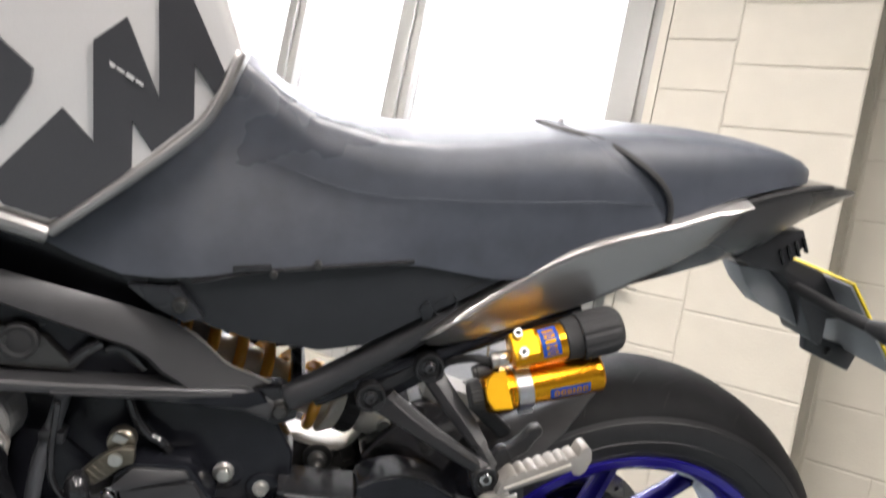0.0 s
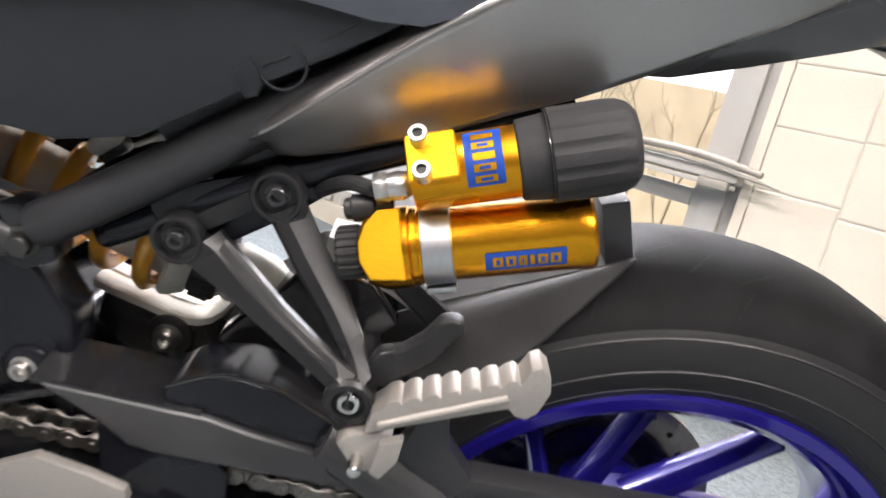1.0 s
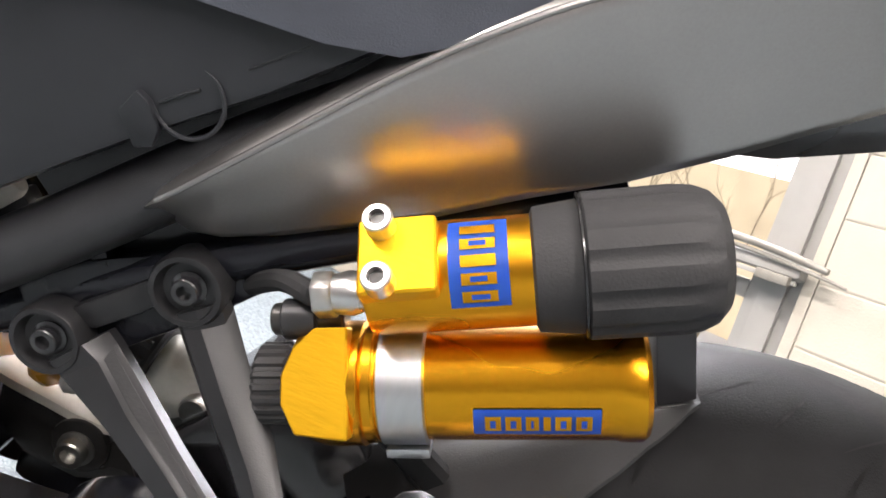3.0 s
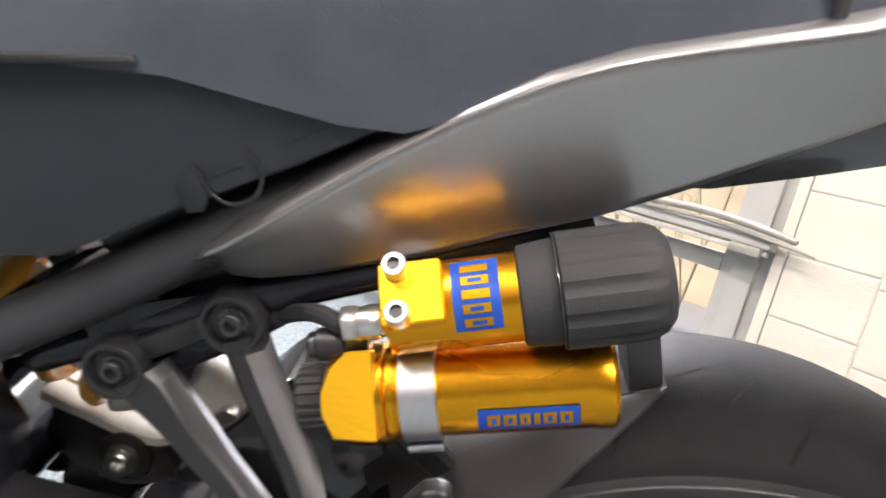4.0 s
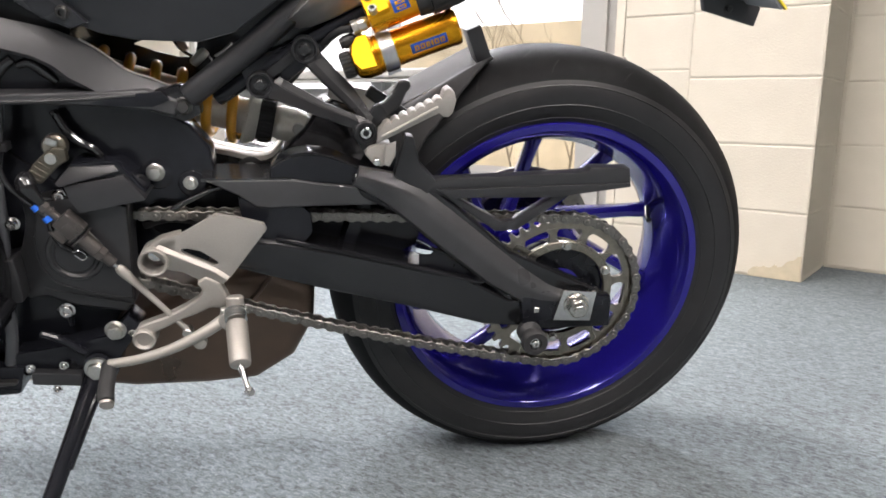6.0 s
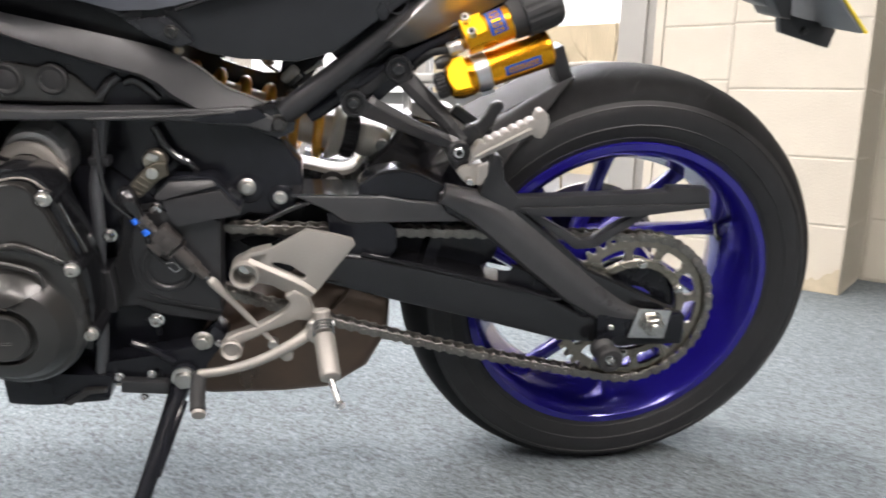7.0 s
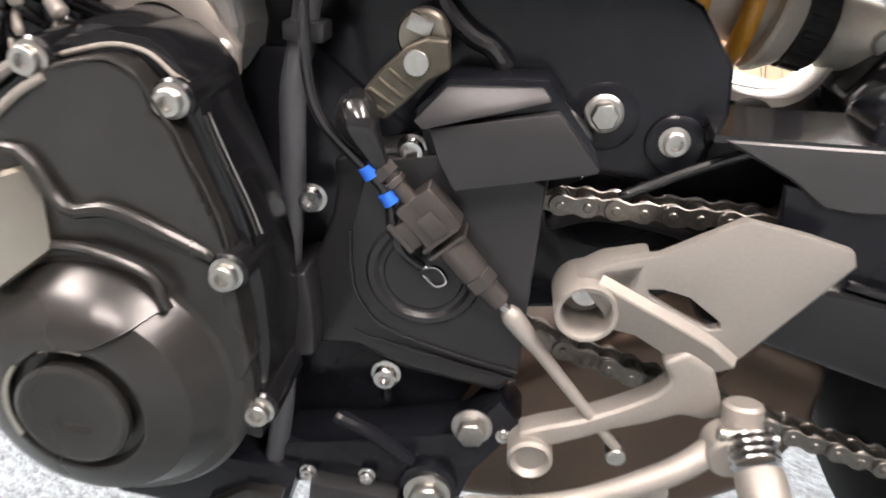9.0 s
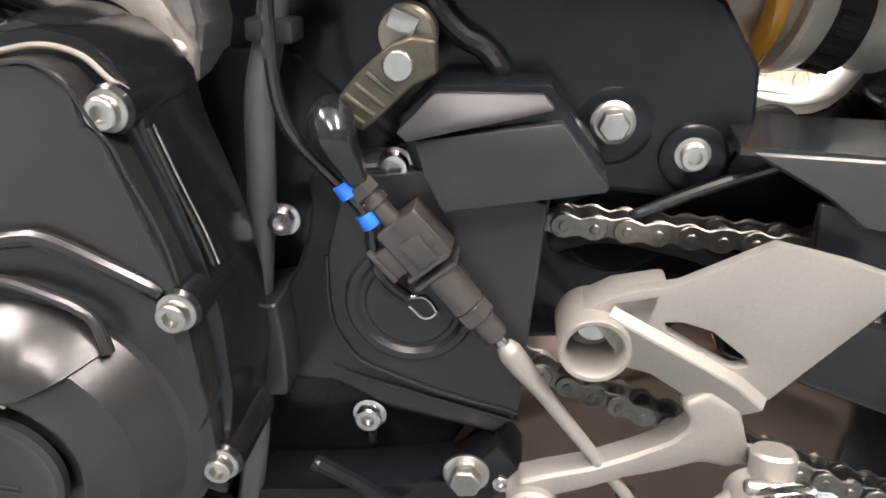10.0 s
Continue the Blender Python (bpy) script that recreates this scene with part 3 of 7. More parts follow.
outer = join(fig8(-0.0098, -0.0078), fig8(0.0078, 0.0098), *[cyl((x, -0.0112, 0), (x, 0.0112, 0), 0.0027, 10, 0.0006) for x in (-PITCH / 2, PITCH / 2)])
inner = join(fig8(-0.0073, -0.0053), fig8(0.0053, 0.0073), *[cyl((x, -0.005, 0), (x, 0.005, 0), 0.0050, 10) for x in (-PITCH / 2, PITCH / 2)])
meshes = []
for bm in (outer, inner):
    me = bpy.data.meshes.new("link")
    bmesh.ops.recalc_face_normals(bm, faces=bm.faces)
    bm.to_mesh(me)
    bm.free()
    me.materials.append(CHAIN)
    me.polygons.foreach_set("use_smooth", [True] * len(me.polygons))
    me.set_sharp_from_angle(angle=radians(35))
    meshes.append(me)
dist = -FC.x
base_a = math.atan2(-FC.z, dist)          # direction from the front to the rear sprocket
tilt = math.asin((RR - FR) / math.hypot(dist, FC.z))
route = []
up_a, dn_a = base_a + tilt + math.pi / 2, base_a - tilt - math.pi / 2
front_top = Vector((FC.x + FR * math.cos(up_a), 0, FC.z + FR * math.sin(up_a)))
rear_top = Vector((RR * math.cos(up_a), 0, RR * math.sin(up_a)))
rear_bot = Vector((RR * math.cos(dn_a), 0, RR * math.sin(dn_a)))
front_bot = Vector((FC.x + FR * math.cos(dn_a), 0, FC.z + FR * math.sin(dn_a)))
for k in range(61):
    route.append(front_top.lerp(rear_top, k / 60))
for k in range(1, 60):
    a = up_a + (dn_a - up_a) * k / 60
    route.append(Vector((RR * math.cos(a), 0, RR * math.sin(a))))
for k in range(61):
    t = k / 60
    p = rear_bot.lerp(front_bot, t)
    p.z -= 0.012 * 4 * t * (1 - t)
    route.append(p)
for k in range(1, 40):
    a = dn_a - (2 * math.pi - (up_a - dn_a)) * k / 40
    route.append(Vector((FC.x + FR * math.cos(a), 0, FC.z + FR * math.sin(a))))
route.append(route[0].copy())
lens = np.concatenate([[0], np.cumsum([(b - a).length for a, b in zip(route, route[1:])])])
count = int(lens[-1] / PITCH) // 2 * 2
step = lens[-1] / count
xs, zs = [p.x for p in route], [p.z for p in route]
pins = [(float(np.interp(k * step, lens, xs)), float(np.interp(k * step, lens, zs))) for k in range(count + 1)]
for k in range(count):
    (x0, z0), (x1, z1) = pins[k], pins[k + 1]
    ob = new("link", meshes[k % 2])
    ob.parent = link_group
    ob.matrix_basis = pose((x0 + x1) / 2, CH_Y, (z0 + z1) / 2 + AXLE, 0, -math.degrees(math.atan2(z1 - z0, x1 - x0)), 0)

# swingarm
arm = group("swingarm", "satin black cast swingarm with diagonal brace")
BR = [(-0.300, 0.176), (-0.285, 0.186), (-0.235, 0.178), (-0.203, 0.172), (-0.147, 0.127), (-0.084, 0.074), (0.050, 0.014), (0.060, 0.003), (0.040, -0.002),
      (-0.015, -0.002), (-0.081, -0.001), (-0.112, 0.024), (-0.162, 0.061), (-0.238, 0.126), (-0.285, 0.150)]
part("brace", plate(BR, -0.130, -0.106, 0.0085, 3), SWING, arm)
rings = []
BC = ((-0.292, 0.178, 0.012), (-0.252, 0.163, 0.020), (-0.2205, 0.147, 0.0275), (-0.16, 0.099, 0.0285), (-0.098, 0.049, 0.0280), (-0.055, 0.021, 0.0250), (-0.015, 0.008, 0.014), (0.040, 0.004, 0.006))
for k, (x, z, w) in enumerate(BC):
    p, q = Vector((*BC[max(k - 1, 0)][:2],)), Vector((*BC[min(k + 1, len(BC) - 1)][:2],))
    d = (q - p).normalized()
    nx, nz = -d.y, d.x
    rings.append([Vector((x + nx * w * u, y, z + nz * w * u)) for u, y in ((-0.98, -0.120), (-0.95, -0.1315), (-0.78, -0.1375), (-0.15, -0.1405), (0.20, -0.1400), (0.42, -0.1380), (0.97, -0.1250), (0.99, -0.118))])
# paler frame paint on the brace's face stands for the light on it
part("brace_face", loft(rings), FRAME, arm, smooth=28)
# hump and outer web are painted blacker than the arm for their shade
part("hump", plate([(-0.400, 0.165), (-0.398, 0.184), (-0.3878, 0.1934), (-0.3739, 0.1996), (-0.3530, 0.2045), (-0.3281, 0.2022), (-0.3061, 0.1938), (-0.2800, 0.1830), (-0.2600, 0.165), (-0.2700, 0.150)], -0.121, -0.075, 0.005, 3), BLACK, arm)
part("outer_web", plate([(-0.438, 0.148), (-0.365, 0.142), (-0.348, 0.126), (-0.346, 0.100), (-0.36, 0.080), (-0.43, 0.088)], -0.1225, -0.1160, 0.003, 3), BLACK, arm)
# upper beam takes the paler paint too, for light on its face
part("upper_beam", plate([(-0.4780, 0.1705), (-0.4000, 0.1712), (-0.3690, 0.1718), (-0.3361, 0.1670), (-0.2803, 0.1628), (-0.2443, 0.1398), (-0.3300, 0.1372), (-0.3989, 0.1346), (-0.4158, 0.1363), (-0.4350, 0.1500)], -0.126, -0.090, 0.0035, 3), FRAME, arm)
part("upper_ledge", loft([[Vector((x, -0.1245, z)), Vector((x - d, -0.080, z + 0.0060)), Vector((x - d, -0.080, z - 0.004)), Vector((x, -0.1245, z - 0.004))] for x, z, d in ((-0.480, 0.1722, 0.0), (-0.420, 0.1726, 0.0), (-0.372, 0.1732, 0.020))]), GLOSS, arm, "glossy black top face")
part("lower_beam", plate([(-0.47, 0.099), (-0.392, 0.092), (-0.302, 0.075), (-0.142, 0.037), (-0.08, 0.004), (0.056, 0.002), (0.060, -0.046), (-0.022, -0.046), (-0.112, -0.038), (-0.218, -0.008), (-0.345, 0.024), (-0.428, 0.048), (-0.47, 0.06)],
     -0.130, -0.070, 0.010, 4), SWING, arm)
part("lower_rib", tube([(-0.3926, -0.1285, 0.0945), (-0.288, -0.1300, 0.0715), (-0.1934, -0.1305, 0.0476), (-0.1319, -0.1310, 0.0312), (-0.1134, -0.131, 0.0340)], 0.0028, 8), SWING, arm)
part("web", plate([(-0.47, 0.16), (-0.24, 0.15), (-0.20, 0.120), (-0.200, 0.092), (-0.207, 0.067), (-0.235, 0.050), (-0.40, 0.085), (-0.47, 0.09)], -0.080, -0.060), BLACK, arm)
part("end_web", plate([(-0.202, 0.108), (-0.150, 0.068), (-0.112, 0.030), (-0.125, 0.020), (-0.205, 0.042), (-0.2075, 0.066), (-0.1910, 0.066), (-0.1780, 0.081), (-0.2005, 0.0915)], -0.121, -0.1155, 0.0012), BLACK, arm)
part("web_rim", tube([(-0.1915, -0.1215, 0.0773), (-0.160, -0.1220, 0.0646), (-0.1334, -0.1220, 0.0538), (-0.1250, -0.1225, 0.0420), (-0.1130, -0.1225, 0.0391)], 0.0020, 8), SWING, arm)
part("far_beam", plate([(-0.52, 0.16), (-0.30, 0.10), (-0.05, 0.03), (0.055, 0.012), (0.055, -0.035), (-0.10, -0.035), (-0.35, 0.02), (-0.52, 0.06)], 0.100, 0.130, 0.005), BLACK, arm)
part("pivot_tube", cyl((-0.525, -0.085, 0.115), (-0.525, 0.13, 0.115), 0.034, 28, 0.004), BLACK, arm)
part("bridge", box((-0.39, 0.065, 0.105), (0.19, 0.07, 0.11), pose(0, 0, 0, 0, 12, 0), 0.01), BLACK, arm)
# axle end
part("axle_slot", plate([(-0.065, 0.012), (0.066, 0.008), (0.070, -0.040), (-0.058, -0.042)], -0.139, -0.12, 0.004), BLACK, arm)
part("axle_block", plate([(-0.008, 0.022), (0.040, 0.018), (0.036, -0.026), (-0.018, -0.024)], -0.146, -0.137, 0.0012), STEEL, arm, "bright steel chain adjuster block")
part("axle_nut", join(cyl((0.012, -0.146, 0.0), (0.012, -0.150, 0.0), 0.0175, 28, 0.001), hexa(0.012, -0.150, 0.0, 0.0150, 0.012), cyl((0.012, -0.160, 0.0), (0.012, -0.169, 0.0), 0.0085, 20, 0.001)), ZINC, arm, "zinc-plated castellated axle nut")
part("adjuster_bolt", join(cyl((-0.055, -0.134, -0.012), (-0.015, -0.134, -0.010), 0.0035, 10), cyl((-0.045, -0.134, -0.0115), (-0.038, -0.134, -0.011), 0.0068, 6)), ZINC, arm)
part("bobbin", lathe([(0.0, 0.0), (0.012, 0.0), (0.017, 0.004), (0.017, 0.012), (0.0115, 0.018), (0.0115, 0.026), (0.0185, 0.034), (0.0185, 0.042), (0.0165, 0.045), (0.009, 0.045), (0.008, 0.040), (0, 0.040)], (-0.048, -0.128, -0.046)), RUBBER, arm, "black paddock-stand bobbin")
bolt(-0.048, -0.168, -0.046, 0.0055, arm, STEEL, "socket")
# chain guard
guard = group("chain_guard", "matt black plastic chain guard")
part("guard_bar", plate([(-0.215, 0.192), (-0.196, 0.174), (-0.036, 0.183), (0.010, 0.186), (0.014, 0.192), (0.068, 0.192), (0.073, 0.166), (-0.03, 0.152), (-0.171, 0.150), (-0.21, 0.158)], -0.130, -0.108, 0.003), PLASTIC, guard)
part("guard_crease", plate([(-0.19, 0.162), (0.070, 0.172), (0.0715, 0.167), (-0.03, 0.1525), (-0.171, 0.1505)], -0.134, -0.129, 0.0015), PLASTIC, guard)
part("guard_root", plate([(-0.232, 0.232), (-0.222, 0.230), (-0.213, 0.196), (-0.19, 0.172), (-0.205, 0.150), (-0.245, 0.180)], -0.132, -0.112, 0.003), PLASTIC, guard)
part("guard_stay", plate([(-0.185, 0.155), (-0.168, 0.153), (-0.100, 0.116), (-0.085, 0.117), (-0.03, 0.153), (-0.006, 0.156), (-0.078, 0.104), (-0.106, 0.102)], -0.128, -0.112, 0.003), PLASTIC, guard)
# mudguard over the front of the tyre
rings = []
GUARD = ((-0.0965, 0.300, 140), (-0.093, 0.315, 140), (-0.06, 0.331, 140), (0, 0.336, 140), (0.06, 0.333, 140), (0.098, 0.320, 140), (0.095, 0.314, 140), (0, 0.333, 140), (-0.090, 0.308, 140))
for k in range(15):
    rings.append([Vector((r * math.cos(radians(a0 + (176 - a0) * k / 14)), y, r * math.sin(radians(a0 + (176 - a0) * k / 14)))) for y, r, a0 in GUARD])
part("mudguard", loft(rings), BLACK, None, "black plastic hugger over the tyre")

# ---- frame ----
def spar_y(x, z=0):
    """The outer face of the frame, which narrows towards the pivot."""
    return -0.19 + (x + 0.85) * (0.078 / 0.35)


def inset(d):
    return lambda x, z: spar_y(x) + d


frame_ob = group("main_frame", "satin black cast aluminium main frame")
LOW = [(-1.02, 0.435), (-0.90, 0.398), (-0.80, 0.366), (-0.742, 0.343), (-0.700, 0.3295), (-0.669, 0.319), (-0.645, 0.312), (-0.628, 0.302), (-0.615, 0.289), (-0.590, 0.274), (-0.530, 0.262)]
UPP = [(-1.02, 0.465), (-0.90, 0.412), (-0.83, 0.390), (-0.765, 0.374), (-0.700, 0.360), (-0.655, 0.3500), (-0.622, 0.3420), (-0.600, 0.3320), (-0.580, 0.3185), (-0.556, 0.2985), (-0.505, 0.2770)]
rings = []
for (x0, z0), (x1, z1) in zip(LOW, UPP):
    s0, s1 = spar_y(x0), spar_y(x1)
    mx, mz = x0 + 0.12 * (x1 - x0), z0 + 0.12 * (z1 - z0)
    rings.append([Vector((x0, s0 + 0.045, z0)), Vector((x0, s0 + 0.004, z0)), Vector((mx, s0, mz)), Vector((x0 * 0.35 + x1 * 0.65, s1 + 0.006, z0 * 0.35 + z1 * 0.65)), Vector((x1, s1 + 0.015, z1)), Vector((x1 - 0.004, s1 + 0.045, z1 - 0.018))])
part("spar", loft(rings), FRAME, frame_ob, "grey-black cast frame spar", 30)
# pale tube draws the highlight along the spar's upper edge
part("lip_glint", tube([(x, spar_y(x) + 0.0140, z) for x, z in ((-0.600, 0.3326), (-0.580, 0.3192), (-0.556, 0.2993), (-0.530, 0.2882), (-0.507, 0.2786))], 0.0013, 8), CAST, frame_ob, "pale line for the light along the spar's edge")
part("spar_web", plate([(-0.92, 0.405), (-0.80, 0.368), (-0.742, 0.346), (-0.69, 0.328), (-0.64, 0.312), (-0.612, 0.290), (-0.605, 0.270), (-0.83, 0.268), (-0.88, 0.300)], inset(0.026), inset(0.045), 0.002), BLACK, frame_ob)
part("spar_bar", plate([(-0.872, 0.290), (-0.858, 0.309), (-0.836, 0.303), (-0.815, 0.286), (-0.800, 0.2800), (-0.743, 0.2765), (-0.623, 0.2755), (-0.535, 0.2780), (-0.498, 0.2640), (-0.503, 0.2450), (-0.529, 0.2535), (-0.610, 0.2615), (-0.687, 0.2640), (-0.797, 0.2655), (-0.830, 0.2620), (-0.855, 0.2550), (-0.872, 0.2680)], inset(-0.003), inset(0.05), 0.005, 3), FRAME, frame_ob)
part("bar_fold", tube([(-0.70, spar_y(-0.70) - 0.0028, 0.2665), (-0.61, spar_y(-0.61) - 0.0032, 0.2685), (-0.545, spar_y(-0.545) - 0.0028, 0.2725)], 0.0022, 8), FRAME, frame_ob)
# dark plate laid on the bar for the shade in its triangular hollow
part("bar_shade", plate([(-0.5937, 0.2640), (-0.5413, 0.2740), (-0.5187, 0.2760), (-0.5083, 0.2661), (-0.5275, 0.2583), (-0.5731, 0.2600)], inset(-0.0042), inset(0.002), 0.0008), BLACK, frame_ob)
part("spar_arm", plate([(-0.925, 0.412), (-0.885, 0.404), (-0.8526, 0.3691), (-0.8239, 0.3474), (-0.8192, 0.3219), (-0.8003, 0.2873), (-0.8196, 0.2842), (-0.8317, 0.2971), (-0.8697, 0.3516), (-0.920, 0.392)], lambda x, z: spar_y(x) - 0.006 + 0.25 * max(0.0, z - 0.30), inset(0.04), 0.006, 3), FRAME, frame_ob)
part("mount_boss", lathe([(0.0250, -0.004), (0.0250, 0.006), (0.0235, 0.0085), (0.0200, 0.0085), (0.0180, 0.005), (0, 0.005)], (-0.848, -0.190, 0.282), n=36), FRAME, frame_ob)
bolt(-0.848, -0.196, 0.282, 0.0112, frame_ob, STEEL, "socket")
part("pocket_panel", plate([(-0.815, 0.330), (-0.744, 0.319), (-0.7135, 0.312), (-0.691, 0.288), (-0.6875, 0.2807), (-0.788, 0.2840), (-0.798, 0.2953), (-0.808, 0.3116)], inset(0.015), inset(0.027), 0.002), CASE, frame_ob, "grey inset frame panel")
part("pocket_back", plate([(-0.80, 0.350), (-0.655, 0.325), (-0.60, 0.275), (-0.80, 0.275)], inset(0.05), inset(0.055)), BLACK, frame_ob)
for x in (-0.7755, -0.7327):
    part("rubber_plug", lathe([(0.0165, -0.004), (0.0165, 0.003), (0.0145, 0.0045), (0.0105, 0.0030), (0.0065, 0.0045), (0, 0.0045)], (x, spar_y(x) + 0.016, 0.3066), n=28), RUBBER, frame_ob)
part("pocket_strut", tube([(-0.692, spar_y(-0.69) + 0.02, 0.284), (-0.680, spar_y(-0.68) + 0.02, 0.300), (-0.668, spar_y(-0.67) + 0.02, 0.310)], 0.006, 12), GLOSS, frame_ob)
part("pocket_plug", tube([(-0.665, spar_y(-0.665) + 0.02, 0.302), (-0.652, spar_y(-0.65) + 0.018, 0.306), (-0.640, spar_y(-0.64) + 0.02, 0.296), (-0.628, spar_y(-0.63) + 0.02, 0.284)], [0.004, 0.0065, 0.0065, 0.004], 12), GLOSS, frame_ob)
part("pivot_plate", plate([(-0.83, 0.259), (-0.604, 0.258), (-0.532, 0.254), (-0.492, 0.233), (-0.470, 0.203), (-0.466, 0.172), (-0.479, 0.142), (-0.501, 0.132), (-0.535, 0.135), (-0.56, 0.12), (-0.60, 0.05), (-0.70, 0.0), (-0.80, 0.05)], -0.098, -0.060, 0.006, 3), BLACK, frame_ob)
part("bolt_boss", lathe([(0.021, 0), (0.020, 0.006), (0.016, 0.008), (0, 0.008)], (-0.536, -0.092, 0.170), n=28), BLACK, frame_ob)
bolt(-0.5365, -0.100, 0.1725, 0.0090, frame_ob, ZINC)
part("bolt_boss", lathe([(0.018, 0), (0.017, 0.004), (0.014, 0.006), (0, 0.006)], (-0.494, -0.0965, 0.158), n=28), BLACK, frame_ob)
bolt(-0.4955, -0.1020, 0.160, 0.0068, frame_ob, ZINC, "socket")
part("stay_rod", tube([(-0.521, -0.105, 0.125), (-0.486, -0.105, 0.144), (-0.448, -0.105, 0.161)], 0.0034, 10), GLOSS, frame_ob)
# frame end lug with bolt, where the subframe starts
part("lug", plate([(-0.530, 0.276), (-0.50, 0.282), (-0.478, 0.272), (-0.475, 0.248), (-0.495, 0.238), (-0.535, 0.250)], -0.112, -0.085, 0.005), SWING, frame_ob)
bolt(-0.495, -0.112, 0.258, 0.0085, frame_ob, CASE)

# ---- subframe and foot-rest hanger ----
sub = group("subframe", "satin black tubular rear subframe")
part("main_tube", tube([(-0.490, -0.108, 0.268), (-0.42, -0.108, 0.324), (-0.34, -0.108, 0.392), (-0.25, -0.104, 0.455), (-0.12, -0.09, 0.525)], 0.0145, 20), PLASTIC, sub)
part("lower_tube", tube([(-0.46, -0.085, 0.262), (-0.38, -0.095, 0.318), (-0.30, -0.098, 0.365), (-0.20, -0.09, 0.42)], 0.010, 14), BLACK, sub)
part("hanger_lug", plate([(-0.43, 0.300), (-0.42, 0.312), (-0.33, 0.352), (-0.322, 0.335), (-0.345, 0.312), (-0.395, 0.270), (-0.42, 0.278)], -0.102, -0.085, 0.004), BLACK, sub)
for x in (-0.30, -0.40, -0.48):
    part("cross_tube", tube([(x, -0.10, 0.32 + (x + 0.4) * 0.5), (x, 0.10, 0.32 + (x + 0.4) * 0.5)], 0.008, 12), BLACK, sub)
# sheet added behind the tube to keep the gap below the cover dark
part("dark_backing", plate([(-0.446, 0.352), (-0.44, 0.362), (-0.40, 0.402), (-0.30, 0.482), (-0.20, 0.52), (-0.20, 0.44), (-0.30, 0.372), (-0.38, 0.300), (-0.405, 0.312)], -0.086, -0.080), BLACK, sub)
hang = group("footrest_hanger", "dark grey cast passenger footrest hanger")


def strap(a, b, wa, wb, ya0, yb0, thick, bev=0.003):
    """A flat bar that widens from a to b, and changes depth on the way."""
    a, b = Vector((a[0], 0, a[1])), Vector((b[0], 0, b[1]))
    d = (b - a).normalized()
    q = Vector((-d.z, 0, d.x))
    rings = []
    for t in (0, 0.33, 0.67, 1):
        c, w, y = a.lerp(b, t), wa + (wb - wa) * t, ya0 + (yb0 - ya0) * t
        rings.append([c + q * (u * w) + Vector((0, y + v * thick, 0)) for u, v in ((-1, 0.3), (-0.62, 0), (0.62, 0), (1, 0.3), (1, 1), (-1, 1))])
    bm = loft(rings)
    return bevel(bm, bev, 1, 50)


# two cast arms that run out towards the peg: outer edge, ridge and inner edge of each
FRONT = [(-0.404, -0.1145, 0.2745, -0.3890, 0.2900, -0.1000, -0.3840, 0.2945), (-0.3979, -0.1150, 0.2700, -0.3805, 0.2850, -0.0985, -0.3790, 0.2905), (-0.3684, -0.1295, 0.2632, -0.3590, 0.2755, -0.1110, -0.3580, 0.2827), (-0.3421, -0.1450, 0.2568, -0.3345, 0.2680, -0.1240, -0.3345, 0.2725),
         (-0.3172, -0.1605, 0.2516, -0.3120, 0.2625, -0.1400, -0.3130, 0.2665), (-0.2956, -0.1760, 0.2480, -0.2925, 0.2590, -0.1560, -0.2960, 0.2640), (-0.2860, -0.1790, 0.2440, -0.2830, 0.2540, -0.1640, -0.2850, 0.2600)]
part("front_arm", loft([[Vector((a, y + 0.013, b)), Vector((a - 0.0003, y + 0.003, b)), Vector((a + 0.0012, y, b + 0.0012)), Vector((c - 0.0012, y - 0.0006, d - 0.001)), Vector((c, y + 0.0012, d)), Vector((e, y + 0.0055, g)), Vector((e + 0.0008, y + 0.0062, g + 0.0008)), Vector((e + 0.0008, y + 0.012, g))] for a, y, b, c, d, ye, e, g in FRONT]), BRACKET, hang, "", 25)
# raised dark strip stands for the shaded channel between the arm's ridges
part("arm_shade", loft([[Vector((c + (e - c) * u, y + 0.0012 + 0.0043 * u - h, d + (g - d) * u)) for u, h in ((0.12, 0.0), (0.14, 0.0005), (0.80, 0.0005), (0.82, 0.0))] for a, y, b, c, d, ye, e, g in FRONT[1:-1]]), RUBBER, hang, "dark strip for the shade in the arm's channel")
REAR = [(-0.3570, -0.1145, 0.3150, -0.3390, 0.3270, -0.3380, 0.3290), (-0.3530, -0.1150, 0.3095, -0.3350, 0.3185, -0.3345, 0.3240), (-0.3323, -0.1300, 0.2909, -0.3185, 0.3050, -0.3180, 0.3080), (-0.3107, -0.1460, 0.2742, -0.2985, 0.2870, -0.2990, 0.2920), (-0.2925, -0.1620, 0.2600, -0.2840, 0.2715, -0.2850, 0.2750), (-0.2840, -0.1770, 0.2500, -0.2755, 0.2630, -0.2765, 0.2640)]
part("rear_arm", loft([[Vector((a, y + 0.014, b)), Vector((a, y + 0.003, b)), Vector((a * 0.85 + c * 0.15, y, b * 0.85 + d * 0.15)), Vector((a * 0.45 + c * 0.55, y - 0.0008, b * 0.45 + d * 0.55)), Vector((c, y + 0.003, d)), Vector((e, y + 0.008, g))] for a, y, b, c, d, e, g in REAR]), BRACKET, hang, "", 25)
part("tie_bar", plate([(-0.4050, 0.2960), (-0.3960, 0.3040), (-0.3640, 0.3300), (-0.3580, 0.3230), (-0.3700, 0.3090), (-0.3900, 0.2930)], -0.108, -0.094, 0.0020, 2), BRACKET, hang)
